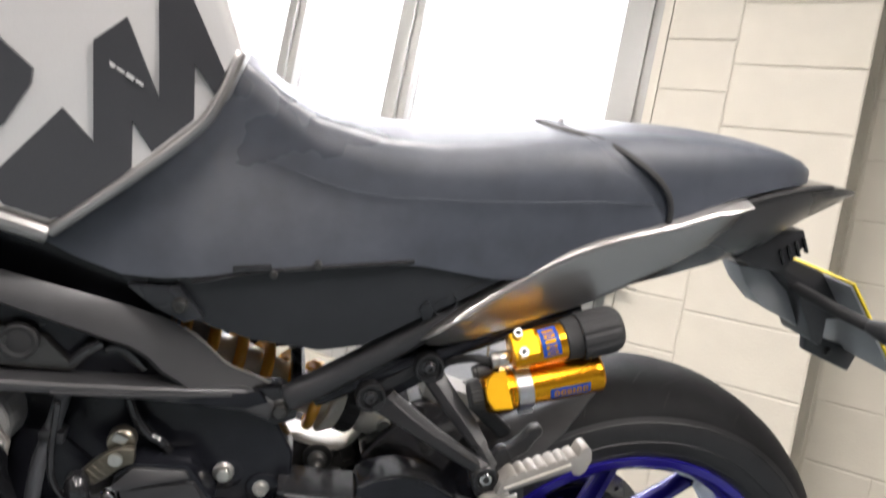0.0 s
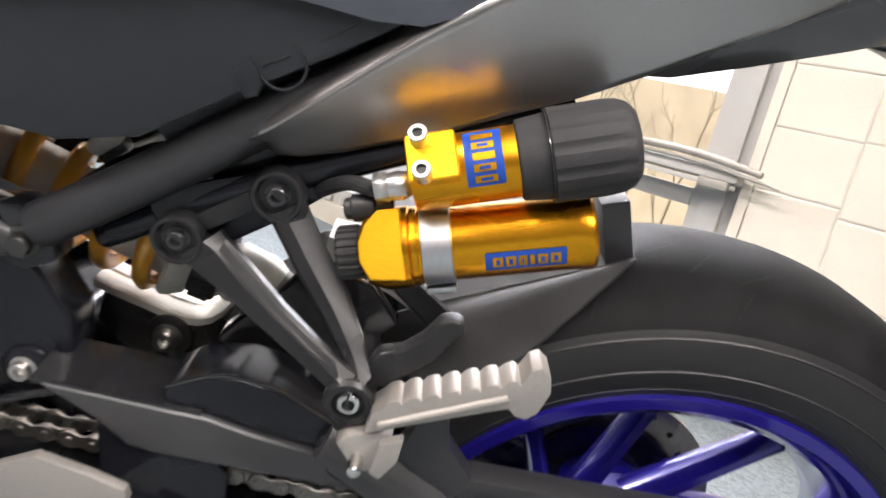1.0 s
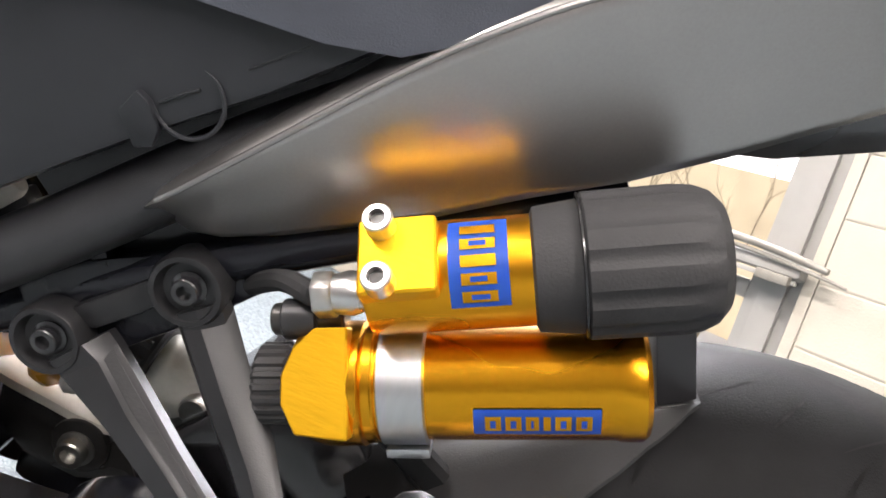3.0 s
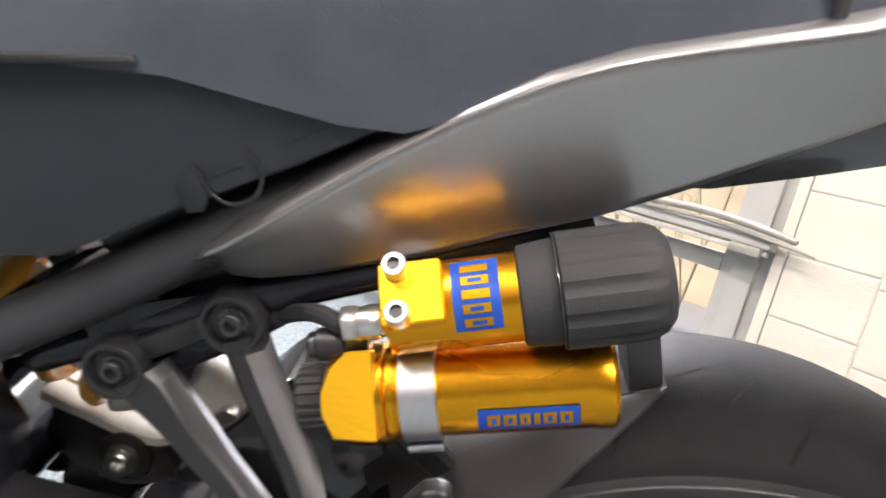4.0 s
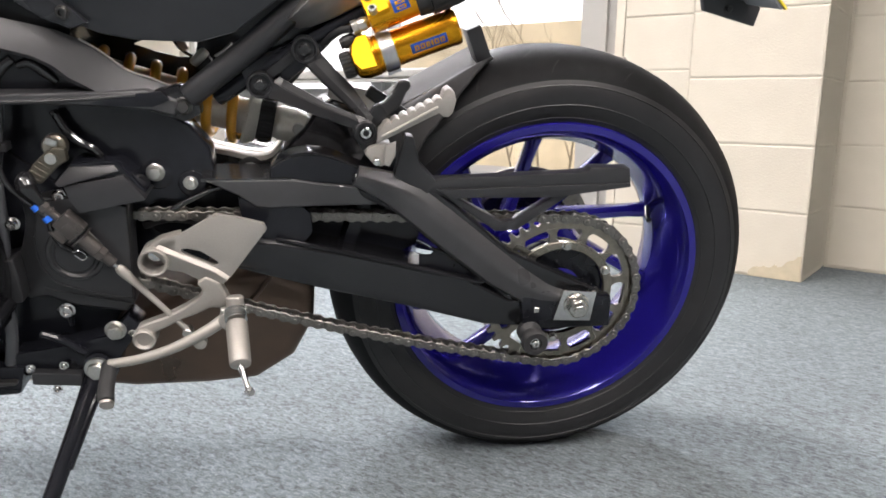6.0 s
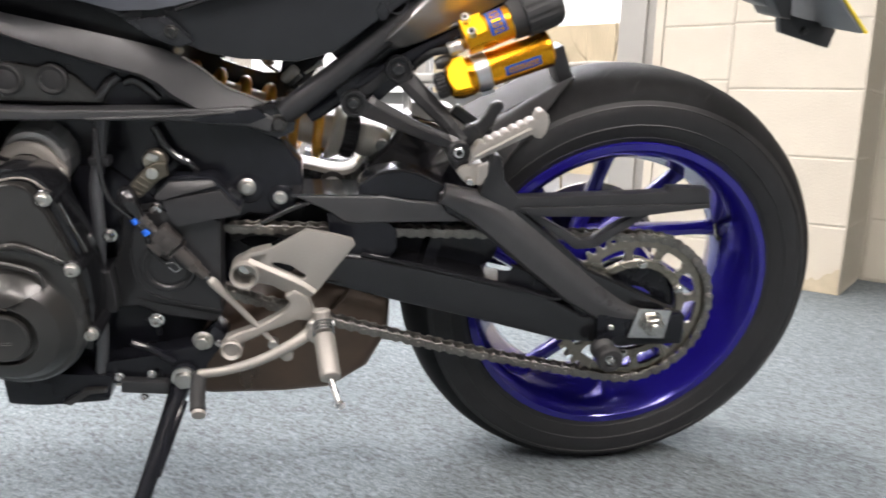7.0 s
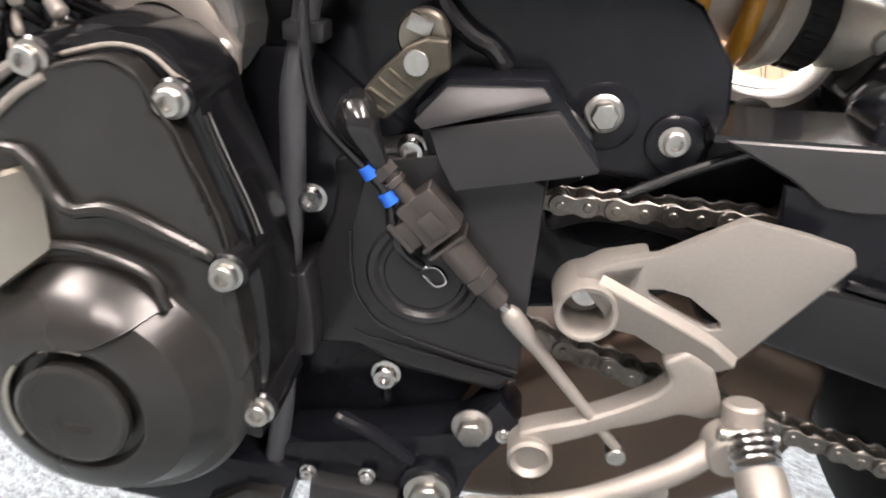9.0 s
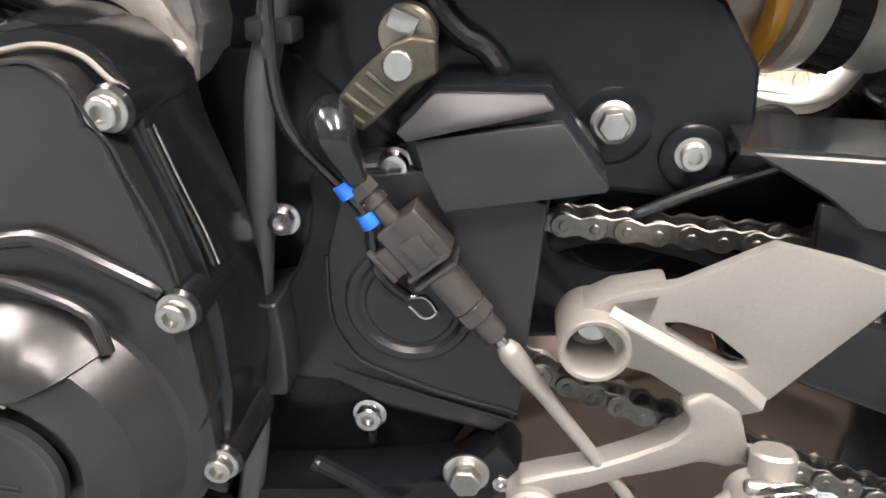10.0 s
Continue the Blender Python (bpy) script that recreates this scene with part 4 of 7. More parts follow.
for x, z in ((-0.406, 0.285), (-0.353, 0.328)):
    part("eye", lathe([(0.0160, -0.006), (0.0160, 0.008), (0.0150, 0.0098), (0.0128, 0.0098), (0.0112, 0.0045), (0, 0.0045)], (x, -0.106, z), n=30), BRACKET, hang)
    bolt(x, -0.1105, z, 0.0058, hang, GLOSS, "socket")
part("knuckle", lathe([(0.012, -0.022), (0.0145, -0.018), (0.0145, 0.000), (0.0125, 0.0025), (0.0095, 0.003), (0.0085, -0.003), (0, -0.003)], (-0.284, -0.176, 0.245), n=28), BRACKET, hang)
part("knuckle_foot", plate([(-0.297, 0.240), (-0.283, 0.262), (-0.271, 0.250), (-0.270, 0.232), (-0.288, 0.222)], -0.176, -0.154, 0.004), BRACKET, hang)
part("heel_arm", plate([(-0.2816, 0.2472), (-0.2784, 0.2675), (-0.2747, 0.2739), (-0.2629, 0.2788), (-0.2538, 0.2888), (-0.247, 0.3018), (-0.2402, 0.3051), (-0.2341, 0.304), (-0.2321, 0.2972), (-0.2382, 0.2887), (-0.2436, 0.2751), (-0.2532, 0.2662), (-0.2664, 0.2531)], -0.166, -0.154, 0.0030, 3), BRACKET, hang)
bolt(-0.284, -0.172, 0.245, 0.0066, hang, STEEL, "socket")
peg = group("passenger_footrest", "folded bare-alloy passenger footrest with ribbed top")
peg_top = []
for k in range(43):
    t = k / 42
    notch = abs(math.sin(math.pi * t * 7)) ** 0.6
    peg_top.append((-0.199 - 0.067 * t, 0.2915 - 0.034 * t - 0.0032 * (1 - notch)))
part("bar", plate([(-0.272, 0.235), (-0.233, 0.2555), (-0.201, 0.272), (-0.196, 0.268), (-0.190, 0.2675), (-0.185, 0.273), (-0.182, 0.287), (-0.185, 0.297), (-0.191, 0.301), (-0.196, 0.298)] + peg_top + [(-0.271, 0.248)], -0.187, -0.166, 0.0025, 2), CAST, peg)
part("bar_rib", tube([(-0.266, -0.1875, 0.243), (-0.235, -0.188, 0.261), (-0.203, -0.1875, 0.279)], 0.0022, 8), CAST, peg)
part("hinge", plate([(-0.286, 0.222), (-0.282, 0.229), (-0.270, 0.233), (-0.256, 0.236), (-0.253, 0.214), (-0.266, 0.206), (-0.276, 0.211)], -0.184, -0.164, 0.003), CAST, peg)
part("hinge_ear", plate([(-0.262, 0.232), (-0.250, 0.238), (-0.250, 0.222), (-0.257, 0.208), (-0.264, 0.211)], -0.189, -0.182, 0.0015), CAST, peg)
part("pivot_pin", cyl((-0.272, -0.196, 0.215), (-0.272, -0.16, 0.215), 0.004, 12, 0.0008), STEEL, peg)

# ---- gas reservoir and preload adjuster ----
def along(p, q, y):
    a, b = Vector((p[0], y, p[1])), Vector((q[0], y, q[1]))
    return a, (b - a).normalized()


res = group("shock_reservoir", "gold anodised shock reservoir with blue label bars and steel clamp")
A0, AD = along((-0.272, 0.3275), (-0.173, 0.366), -0.135)
AN = Vector((-AD.z, 0, AD.x))
R1 = 0.0208
part("tube", lathe([(R1 - 0.003, 0.0), (R1, 0.002), (R1, 0.0875), (R1 + 0.0006, 0.0885), (R1 + 0.0006, 0.0960), (R1 - 0.001, 0.0980), (R1 - 0.006, 0.0980)], A0 + AD * 0.004, AD, 48), GOLD, res)
part("head", lathe([(0.014, -0.029), (0.0195, -0.026), (0.0232, -0.016), (0.0232, -0.0015), (0.0218, -0.0005), (0.0218, 0.004)], A0 + AD * 0.002, AD, 40), GOLD, res)
hp = [A0 + AD * t + AN * w for t, w in ((-0.026, -0.006), (-0.021, -0.0165), (-0.0022, -0.0185), (-0.0022, 0.0205), (-0.014, 0.0205), (-0.0215, 0.014), (-0.026, 0.004))]
flat_bm = plate([(p.x, p.z) for p in hp], -0.1582, -0.150, 0.0006, 1)
flat_bm.transform(Matrix.Translation(A0) @ Matrix.Rotation(radians(-24), 4, AD) @ Matrix.Translation(-A0))
part("head_flat", flat_bm, GOLDMATT, res, "brushed yellow-gold flat")
part("groove_ring", lathe([(0.0214, 0), (0.0222, 0.001), (0.0222, 0.004), (0.0214, 0.005)], A0 + AD * 0.0010, AD, 40), GOLD, res)
part("clamp_band", lathe([(0.0213, 0), (0.0226, 0.0006), (0.0226, 0.0165), (0.0213, 0.0171)], A0 + AD * 0.0070, AD, 48), BAND, res, "plain steel clamp band")
part("clamp_tab", box(A0 + AD * 0.0155 - AN * 0.0240 + Vector((0, -0.006, 0)), (0.0165, 0.010, 0.004), pose(0, 0, 0, 0, -21, 0), 0.001), BAND, res)
knob = []
for k in range(20):
    for f, r in ((0.0, 0.0155), (0.35, 0.0155), (0.5, 0.0142), (0.85, 0.0142)):
        a = 2 * math.pi * (k + f) / 20
        knob.append((r, a))
kc = A0 - AD * 0.041
rings = [[kc + AD * h + (AN * math.cos(a) + Vector((0, 1, 0)) * math.sin(a)) * (r * g) for r, a in knob] for h, g in ((0, 0.82), (0.002, 1.0), (0.0125, 1.0), (0.014, 0.9))]
part("adjuster_knob", loft(rings), RUBBER, res, "black ribbed damping knob")
part("hose_boss", cyl(A0 - AD * 0.034 + AN * 0.0245 + Vector((0, 0.004, 0)), A0 - AD * 0.006 + AN * 0.0245 + Vector((0, 0.004, 0)), 0.0062, 18, 0.001), CASE, res)
part("hose_ferrule", cyl(A0 - AD * 0.030 + AN * 0.0245 + Vector((0, 0.004, 0)), A0 - AD * 0.016 + AN * 0.0245 + Vector((0, 0.004, 0)), 0.0078, 18, 0.001), PLASTIC, res)
# curved label on the tube: a blue field with gold bars


def label_patch(c, d, r, t0, t1, a0, a1, lift, n=10):
    """A thin curved patch on a tube: along it from t0 to t1, round it from a0 to a1 degrees below the near side."""
    nrm = Vector((-d.z, 0, d.x))
    bm = bmesh.new()
    rows = []
    for k in range(n + 1):
        a = radians(a0 + (a1 - a0) * k / n)
        rad = Vector((0, -math.cos(a), 0)) - nrm * math.sin(a)
        rows.append([bm.verts.new(c + d * t + rad * (r + lift)) for t in (t0, t1)])
    for p, q in zip(rows, rows[1:]):
        bm.faces.new((p[0], p[1], q[1], q[0]))
    bmesh.ops.solidify(bm, geom=bm.faces[:], thickness=0.0003)
    return bm


part("label", label_patch(A0, AD, R1, 0.041, 0.0845, -2, 29, 0.0006), LABELBLUE, res, "blue maker's label")
for k, (t0, t1) in enumerate(((0.045, 0.0505), (0.052, 0.0575), (0.059, 0.0635), (0.065, 0.0675), (0.069, 0.0745), (0.076, 0.0815))):
    part("label_bar", label_patch(A0, AD, R1, t0, t1, 5, 22, 0.0010, 5), GOLDMATT, res)
    if k != 3:
        part("label_gap", label_patch(A0, AD, R1, t0 + 0.0018, t1 - 0.0018, 9, 18, 0.0013, 4), LABELBLUE, res)

# preload adjuster: upper body with cap
pre = group("preload_adjuster", "gold preload adjuster with black rubber cap")
U0, UD = along((-0.282, 0.3690), (-0.165, 0.4222), -0.140)
UN = Vector((-UD.z, 0, UD.x))
R2 = 0.0192
part("body", lathe([(0.012, 0.0), (R2 - 0.001, 0.001), (R2, 0.003), (R2, 0.070)], U0, UD, 44), GOLD, pre)
# the valve block faces up and out, 43 degrees round the body
FN = (Vector((0, -math.cos(radians(43)), 0)) + UN * math.sin(radians(43)))
FT = (Vector((0, math.sin(radians(43)), 0)) + UN * math.cos(radians(43)))
fm = Matrix((UD, FN, FT)).transposed().to_4x4()
part("valve_block", box(U0 + UD * 0.0135 + FN * 0.0095, (0.0265, 0.0230, 0.0275), fm, 0.0022, 3), GOLDMATT, pre, "bright yellow-gold machined block")
for w in (0.0100, -0.0105):
    c = U0 + UD * 0.0085 + FT * w + FN * 0.0208
    part("cap_screw", lathe([(0.0052, 0), (0.0052, 0.0072), (0.0046, 0.0078), (0.0029, 0.0078), (0.0026, 0.005), (0, 0.005)], c, FN, 24), STEEL, pre)
    part("hex_socket", cyl(c + FN * 0.0051, c + FN * 0.0056, 0.0027, 6), CASE, pre)
part("banjo", lathe([(0.004, -0.013), (0.0072, -0.012), (0.0082, -0.006), (0.0066, 0.0), (0.0055, 0.001)], U0 + UD * -0.001 - UN * 0.004, UD, 24), STEEL, pre, "steel hose fitting")
hx = U0 - UD * 0.0205 - UN * 0.004
rings = [[hx + UD * h + (UN * math.cos(a) + Vector((0, 1, 0)) * math.sin(a)) * 0.0088 for a in (radians(60 * k + 10) for k in range(6))] for h in (0, 0.0075)]
part("hex_nut", bevel(loft(rings), 0.0007, 1), ZINC, pre)
part("fluid_hose", tube([hx, hx - UD * 0.02 + Vector((0, 0.02, 0)), hx - UD * 0.05 + Vector((0, 0.06, -0.02)), hx - UD * 0.09 + Vector((0, 0.10, -0.05))], 0.0045, 10), RUBBER, pre)
part("cap_collar", lathe([(R2 + 0.0003, 0.0), (R2 + 0.0022, 0.001), (R2 + 0.0040, 0.0175), (R2 + 0.0038, 0.0205)], U0 + UD * 0.057, UD, 44), RUBBER, pre, "black rubber collar")
rings = []
NR = 72
for h, g in ((0.0, 0.96), (0.001, 1.0), (0.030, 1.005), (0.037, 0.975), (0.042, 0.89), (0.0455, 0.74), (0.047, 0.4)):
    ring = []
    for k in range(NR):
        a = 2 * math.pi * k / NR
        rib = 1.0 if (k % 6) < 4 else 0.955
        ring.append(U0 + UD * (0.0735 + h) + (UN * math.cos(a) + Vector((0, 1, 0)) * math.sin(a)) * (0.0252 * g * (rib if g > 0.9 else 1)))
    rings.append(ring)
part("rubber_cap", loft(rings), RUBBER, pre, "ribbed black rubber hand wheel cap", 28)
part("seam_line", lathe([(0.0242, 0), (0.0251, 0.0003), (0.0251, 0.001), (0.0242, 0.0013)], U0 + UD * 0.0725, UD, 44), GLOSS, pre)
part("label", label_patch(U0, UD, R2, 0.030, 0.0495, -82, 14, 0.0005, 14), LABELBLUE, pre, "blue maker's label set crosswise")
for k in range(5):
    a = 8 - 17 * k
    part("label_bar", label_patch(U0, UD, R2, 0.034, 0.0455, a - 11, a, 0.0009, 4), GOLDMATT, pre)
    if k in (0, 1, 3):
        part("label_gap", label_patch(U0, UD, R2, 0.037, 0.0425 if k else 0.0430, a - 8, a - 3, 0.0012, 3), LABELBLUE, pre)

# inner guard behind the reservoir
tray = group("inner_guard", "thin black sheet guard behind the reservoir")
part("lip", tube([(-0.2825, -0.0205, 0.2125), (-0.194, -0.0205, 0.2635), (-0.1035, -0.0205, 0.3135)], 0.0010, 8), STEEL, tray, "bright cut edge of the sheet")
part("shelf", loft([[Vector((x, -0.0195, z)), Vector((x, 0.070, z + 0.012)), Vector((x, 0.070, z + 0.010)), Vector((x, -0.0195, z - 0.002))] for x, z in ((-0.2825, 0.2125), (-0.1035, 0.3135))]), RUBBER, tray)
part("end_block", plate([(-0.1425, 0.3468), (-0.1235, 0.3548), (-0.1055, 0.3140), (-0.1235, 0.3030)], -0.0185, 0.020, 0.001), PLASTIC, tray)
# the side of the guard wraps round the tyre's shoulder below the lip
rings = []
for k in range(25):
    a = 108.4 + 34.0 * k / 24
    c, s = math.cos(radians(a)), math.sin(radians(a))
    # the straight lip, cut by the ray at this angle
    lip = 0.2125 + 0.2825 * 0.5642
    r_lip = lip / (s - 0.5642 * c)
    edge = float(np.interp(a, [108.3, 111.7, 116.5, 120.4, 124.6, 130, 138, 143], [0.0225, 0.0480, 0.0680, 0.0800, 0.0866, 0.0920, 0.0955, 0.0960]))
    outer = []
    for i in range(8):
        u = i / 7
        y = 0.0205 + (edge - 0.0205) * u
        r = float(np.interp(y, [0.0205, 0.040, 0.058, 0.078, 0.093, 0.0965], [0.332, 0.3335, 0.328, 0.318, 0.300, 0.285]))
        r += (r_lip - r) * max(0.0, 1 - u * 2.5)
        outer.append(Vector((r * c, -y, r * s)))
    rings.append(outer + [p * 0.992 for p in reversed(outer)])
part("flank", loft(rings), RUBBER, tray, "", 50)
part("far_pivot_plate", plate([(-0.640, 0.160), (-0.560, 0.165), (-0.500, 0.158), (-0.468, 0.140), (-0.470, 0.060), (-0.520, 0.030), (-0.640, 0.030)], 0.086, 0.102, 0.006), BLACK, frame_ob)

# ---- tail, seat and tank ----
tail = group("tail_unit", "silver side panel and black tail of the seat unit")
# rows along the panel: x, z of the upper edge, ridge and lower edge
PANEL = [(-0.3725, 0.3605, -0.3720, 0.3570), (-0.3660, 0.3665, -0.3670, 0.3528), (-0.3580, 0.3740, -0.3580, 0.3512), (-0.3450, 0.3870, -0.3450, 0.3540), (-0.3280, 0.4040, -0.3220, 0.3632), (-0.2960, 0.4365, -0.2700, 0.3890), (-0.2700, 0.4595, -0.2380, 0.4085),
         (-0.2430, 0.4800, -0.2050, 0.4270), (-0.2140, 0.4970, -0.1720, 0.4490), (-0.1750, 0.5140, -0.1390, 0.4720), (-0.1340, 0.5310, -0.1100, 0.4920), (-0.0900, 0.5530, -0.0800, 0.5140), (-0.0600, 0.5660, -0.0580, 0.5410), (-0.0500, 0.5700, -0.0510, 0.5620)]
rings = []
for k, (x2, z2, x3, z3) in enumerate(PANEL):
    f = 0.012 * max(0.0, (x2 + 0.22) / 0.15) + (0.010, 0.005, 0.002, 0.0005, 0)[min(k, 4)]
    w = 0.35 if k == 0 else 0.75 if k == 1 else 1.0
    x1, z1 = x2 - 0.0050 * w, z2 + 0.0068 * w
    ring = [Vector((x1, -0.116 + f, z1)), Vector((x2 * 0.45 + x1 * 0.55, -0.1285 + f, z2 * 0.45 + z1 * 0.55)), Vector((x2, -0.1340 + f, z2))]
    ring += [Vector((x2 + (x3 - x2) * t, -0.1340 + 0.0225 * (t - 0.03) + f, z2 + (z3 - z2) * t)) for t in (0.07, 0.3, 0.6, 0.93)]
    ring += [Vector((x3, -0.1110 + f, z3)), Vector((x3, -0.1070 + f, z3 + 0.001)), Vector((x2, -0.127 + f, z2 - 0.002)), Vector((x1, -0.111 + f, z1 - 0.001))]
    rings.append(ring)
part("side_panel", loft(rings), SILVER, tail, "satin silver side panel with a sharp crease", 70)
part("crease", tube([r[2] + Vector((-0.0004, 0.0004, 0.0004)) for r in rings[1:12]], 0.0013, 8), SILVER, tail)
rings = []
for x, zt, zb, hw in ((-0.30, 0.44, 0.40, 0.10), (-0.19, 0.50, 0.441, 0.112), (-0.15, 0.522, 0.449, 0.108), (-0.107, 0.545, 0.466, 0.102), (-0.05, 0.568, 0.490, 0.094), (0.0, 0.586, 0.512, 0.084), (0.03, 0.597, 0.528, 0.075), (0.065, 0.607, 0.553, 0.062), (0.11, 0.613, 0.583, 0.046), (0.140, 0.614, 0.602, 0.030), (0.156, 0.613, 0.609, 0.014)):
    rings.append([Vector((x, y, z)) for y, z in ((-hw, zt), (-hw - 0.004, zt * 0.72 + zb * 0.28), (-hw + 0.004, zt * 0.3 + zb * 0.7), (-hw + 0.026, zb), (hw - 0.026, zb), (hw - 0.004, zt * 0.3 + zb * 0.7), (hw + 0.004, zt * 0.72 + zb * 0.28), (hw, zt))])
part("undertail", loft(rings), TAILPAINT, tail, "dark grey lacquered tail piece", 40)
part("seat_lip", tube([(-0.045, -0.097, 0.572), (0.0, -0.086, 0.590), (0.05, -0.068, 0.604), (0.09, -0.052, 0.611)], 0.0035, 8), RUBBER, tail)


def section(x, ztop, hw, zside, zbot, crown=0.02, hwb=None, rake=0.0, n=14):
    """Half-rounded seat section from the near to the far lower edge; it may rake back towards its foot."""
    pts = []
    hwb = hw * 1.03 if hwb is None else hwb
    for k in range(-n, n + 1):
        t = k / n
        a = abs(t)
        if a < 0.5:
            y = hw * 0.80 * a / 0.5
            z = ztop + crown * (1 - (a / 0.5) ** 2) * 0.5
        elif a < 0.75:
            q = (a - 0.5) / 0.25
            y = hw * (0.80 + 0.20 * math.sin(q * math.pi / 2))
            z = ztop + (zside - ztop) * (1 - math.cos(q * math.pi / 2))
        else:
            q = (a - 0.75) / 0.25
            y = hw + (hwb - hw) * (q * q * (3 - 2 * q) * 0.6 + 0.4 * q)
            z = zside + (zbot - zside) * q
        f = max(0.0, min(1.0, (ztop - z) / max(1e-4, ztop - zbot)))
        pts.append(Vector((x + rake * f ** 0.8, math.copysign(y, t), z)))
    return pts


seat = group("seat", "dark grey vinyl rider seat with a pillion pad")
S = [(-0.728, 0.408, 0.134, 0.404, 0.398, 0.0, 0.136), (-0.70, 0.436, 0.130, 0.424, 0.389, 0.0, 0.138), (-0.66, 0.482, 0.124, 0.46, 0.381, 0.0, 0.140), (-0.625, 0.540, 0.110, 0.51, 0.384, 0.004, 0.141),
     (-0.600, 0.590, 0.080, 0.555, 0.390, 0.01, 0.141), (-0.580, 0.581, 0.086, 0.545, 0.396, 0.012, 0.141), (-0.555, 0.567, 0.098, 0.53, 0.405, 0.014, 0.141), (-0.516, 0.553, 0.110, 0.515, 0.416, 0.016, 0.140), (-0.456, 0.550, 0.124, 0.51, 0.430, 0.018, 0.139), (-0.403, 0.556, 0.131, 0.515, 0.441, 0.018, 0.138, 0.01), (-0.350, 0.570, 0.133, 0.525, 0.441, 0.018, 0.136, 0.03),
     (-0.310, 0.582, 0.131, 0.540, 0.4445, 0.016, 0.133, 0.015), (-0.275, 0.591, 0.127, 0.550, 0.478, 0.014, 0.128, 0.04), (-0.253, 0.596, 0.121, 0.560, 0.515, 0.012, 0.121, 0.10), (-0.238, 0.600, 0.1165, 0.562, 0.520, 0.012, 0.1165, 0.11)]
part("rider_pad", loft([section(*s) for s in S], closed=False), VINYL, seat, "grained dark vinyl rider pad", 60)
S2 = [(-0.250, 0.598, 0.118, 0.565, 0.520, 0.012, 0.117, 0.105), (-0.235, 0.603, 0.116, 0.568, 0.522, 0.012, 0.115, 0.10), (-0.17, 0.616, 0.113, 0.578, 0.534, 0.012, 0.113, 0.06), (-0.11, 0.626, 0.108, 0.588, 0.553, 0.012, 0.108, 0.02), (-0.074, 0.630, 0.102, 0.596, 0.570, 0.012), (-0.03, 0.634, 0.090, 0.604, 0.586, 0.010), (0.005, 0.635, 0.078, 0.612, 0.598, 0.008), (0.035, 0.632, 0.064, 0.615, 0.604, 0.006), (0.055, 0.627, 0.050, 0.616, 0.609, 0.004), (0.068, 0.619, 0.034, 0.615, 0.612, 0.002)]
part("pillion_pad", loft([section(*s) for s in S2], closed=False), VINYL, seat, "smooth dark vinyl pillion pad", 60)
part("strap", tube([(-0.272, 0.0, 0.600), (-0.266, -0.05, 0.5985), (-0.252, -0.082, 0.5985), (-0.226, -0.101, 0.597), (-0.188, -0.1165, 0.584), (-0.160, -0.1195, 0.568), (-0.146, -0.1190, 0.550), (-0.141, -0.117, 0.530)], 0.0040, 10, flat=0.7), RUBBER, seat, "black rubber grab strap")
part("strap_rivet", lathe([(0.004, 0), (0.0035, 0.002), (0, 0.0025)], (-0.262, -0.045, 0.606), (0, -0.3, 1), 14), STEEL, seat)
part("seat_seam", tube([(-0.56, -0.107, 0.505), (-0.484, -0.124, 0.497), (-0.422, -0.134, 0.503), (-0.32, -0.139, 0.522), (-0.217, -0.129, 0.542), (-0.165, -0.118, 0.548)], 0.0006, 6), VINYL, seat)

side = group("side_cover", "matt black side cover under the seat")
SC = [(-0.725, 0.400), (-0.65, 0.369), (-0.597, 0.349), (-0.575, 0.340), (-0.537, 0.334), (-0.472, 0.334), (-0.43, 0.347), (-0.382, 0.384), (-0.335, 0.418), (-0.295, 0.450), (-0.40, 0.462), (-0.49, 0.440), (-0.592, 0.400), (-0.66, 0.380)]
part("lower_panel", plate(SC, -0.130, -0.105, 0.004), COVER, side)
part("seam", tube([(-0.60, -0.141, 0.385), (-0.545, -0.1435, 0.406), (-0.486, -0.1435, 0.423), (-0.403, -0.141, 0.4445)], 0.0022, 8), GLOSS, side)
part("clip", tube([(-0.361 + 0.0128 * math.cos(radians(a)), -0.1310, 0.4065 + 0.0128 * math.sin(radians(a))) for a in (-155, -130, -100, -70, -40, -10, 20, 50, 75)], [0.0003, 0.0008, 0.0009, 0.0009, 0.0009, 0.0009, 0.0008, 0.0005, 0.0002], 8), COVER, side)
part("clip_bar", tube([(-0.371, -0.1306, 0.4030), (-0.365, -0.1310, 0.4075), (-0.358, -0.1306, 0.4120)], 0.0007, 8), COVER, side)
part("scratch_line", tube([(-0.3437, -0.1302, 0.4237), (-0.3345, -0.1304, 0.431), (-0.3254, -0.1302, 0.438)], 0.0004, 6), PLASTIC, side)
part("clip_tab", plate([(-0.3844, 0.3958), (-0.3783, 0.4056), (-0.3736, 0.4026), (-0.3690, 0.3940), (-0.3705, 0.3866), (-0.3774, 0.3838)], lambda x, z: -0.1305 - 0.012 * max(0.0, (z - 0.384)) / 0.02 * 0.35, -0.128, 0.0012), COVER, side)
part("hook", box((-0.55, -0.146, 0.410), (0.035, 0.006, 0.006), pose(0, 0, 0, 0, -14, 0), 0.002), GLOSS, side)
for x, z in ((-0.530, 0.408), (-0.492, 0.424)):
    part("pin", cyl((x, -0.138, z), (x, -0.150, z), 0.0035, 12, 0.0008), CASE, side)
part("front_tab", plate([(-0.655, 0.372), (-0.61, 0.378), (-0.583, 0.352), (-0.60, 0.345), (-0.63, 0.356)], -0.142, -0.128, 0.003), COVER, side)
bolt(-0.606, -0.142, 0.362, 0.006, side, CASE, "socket")

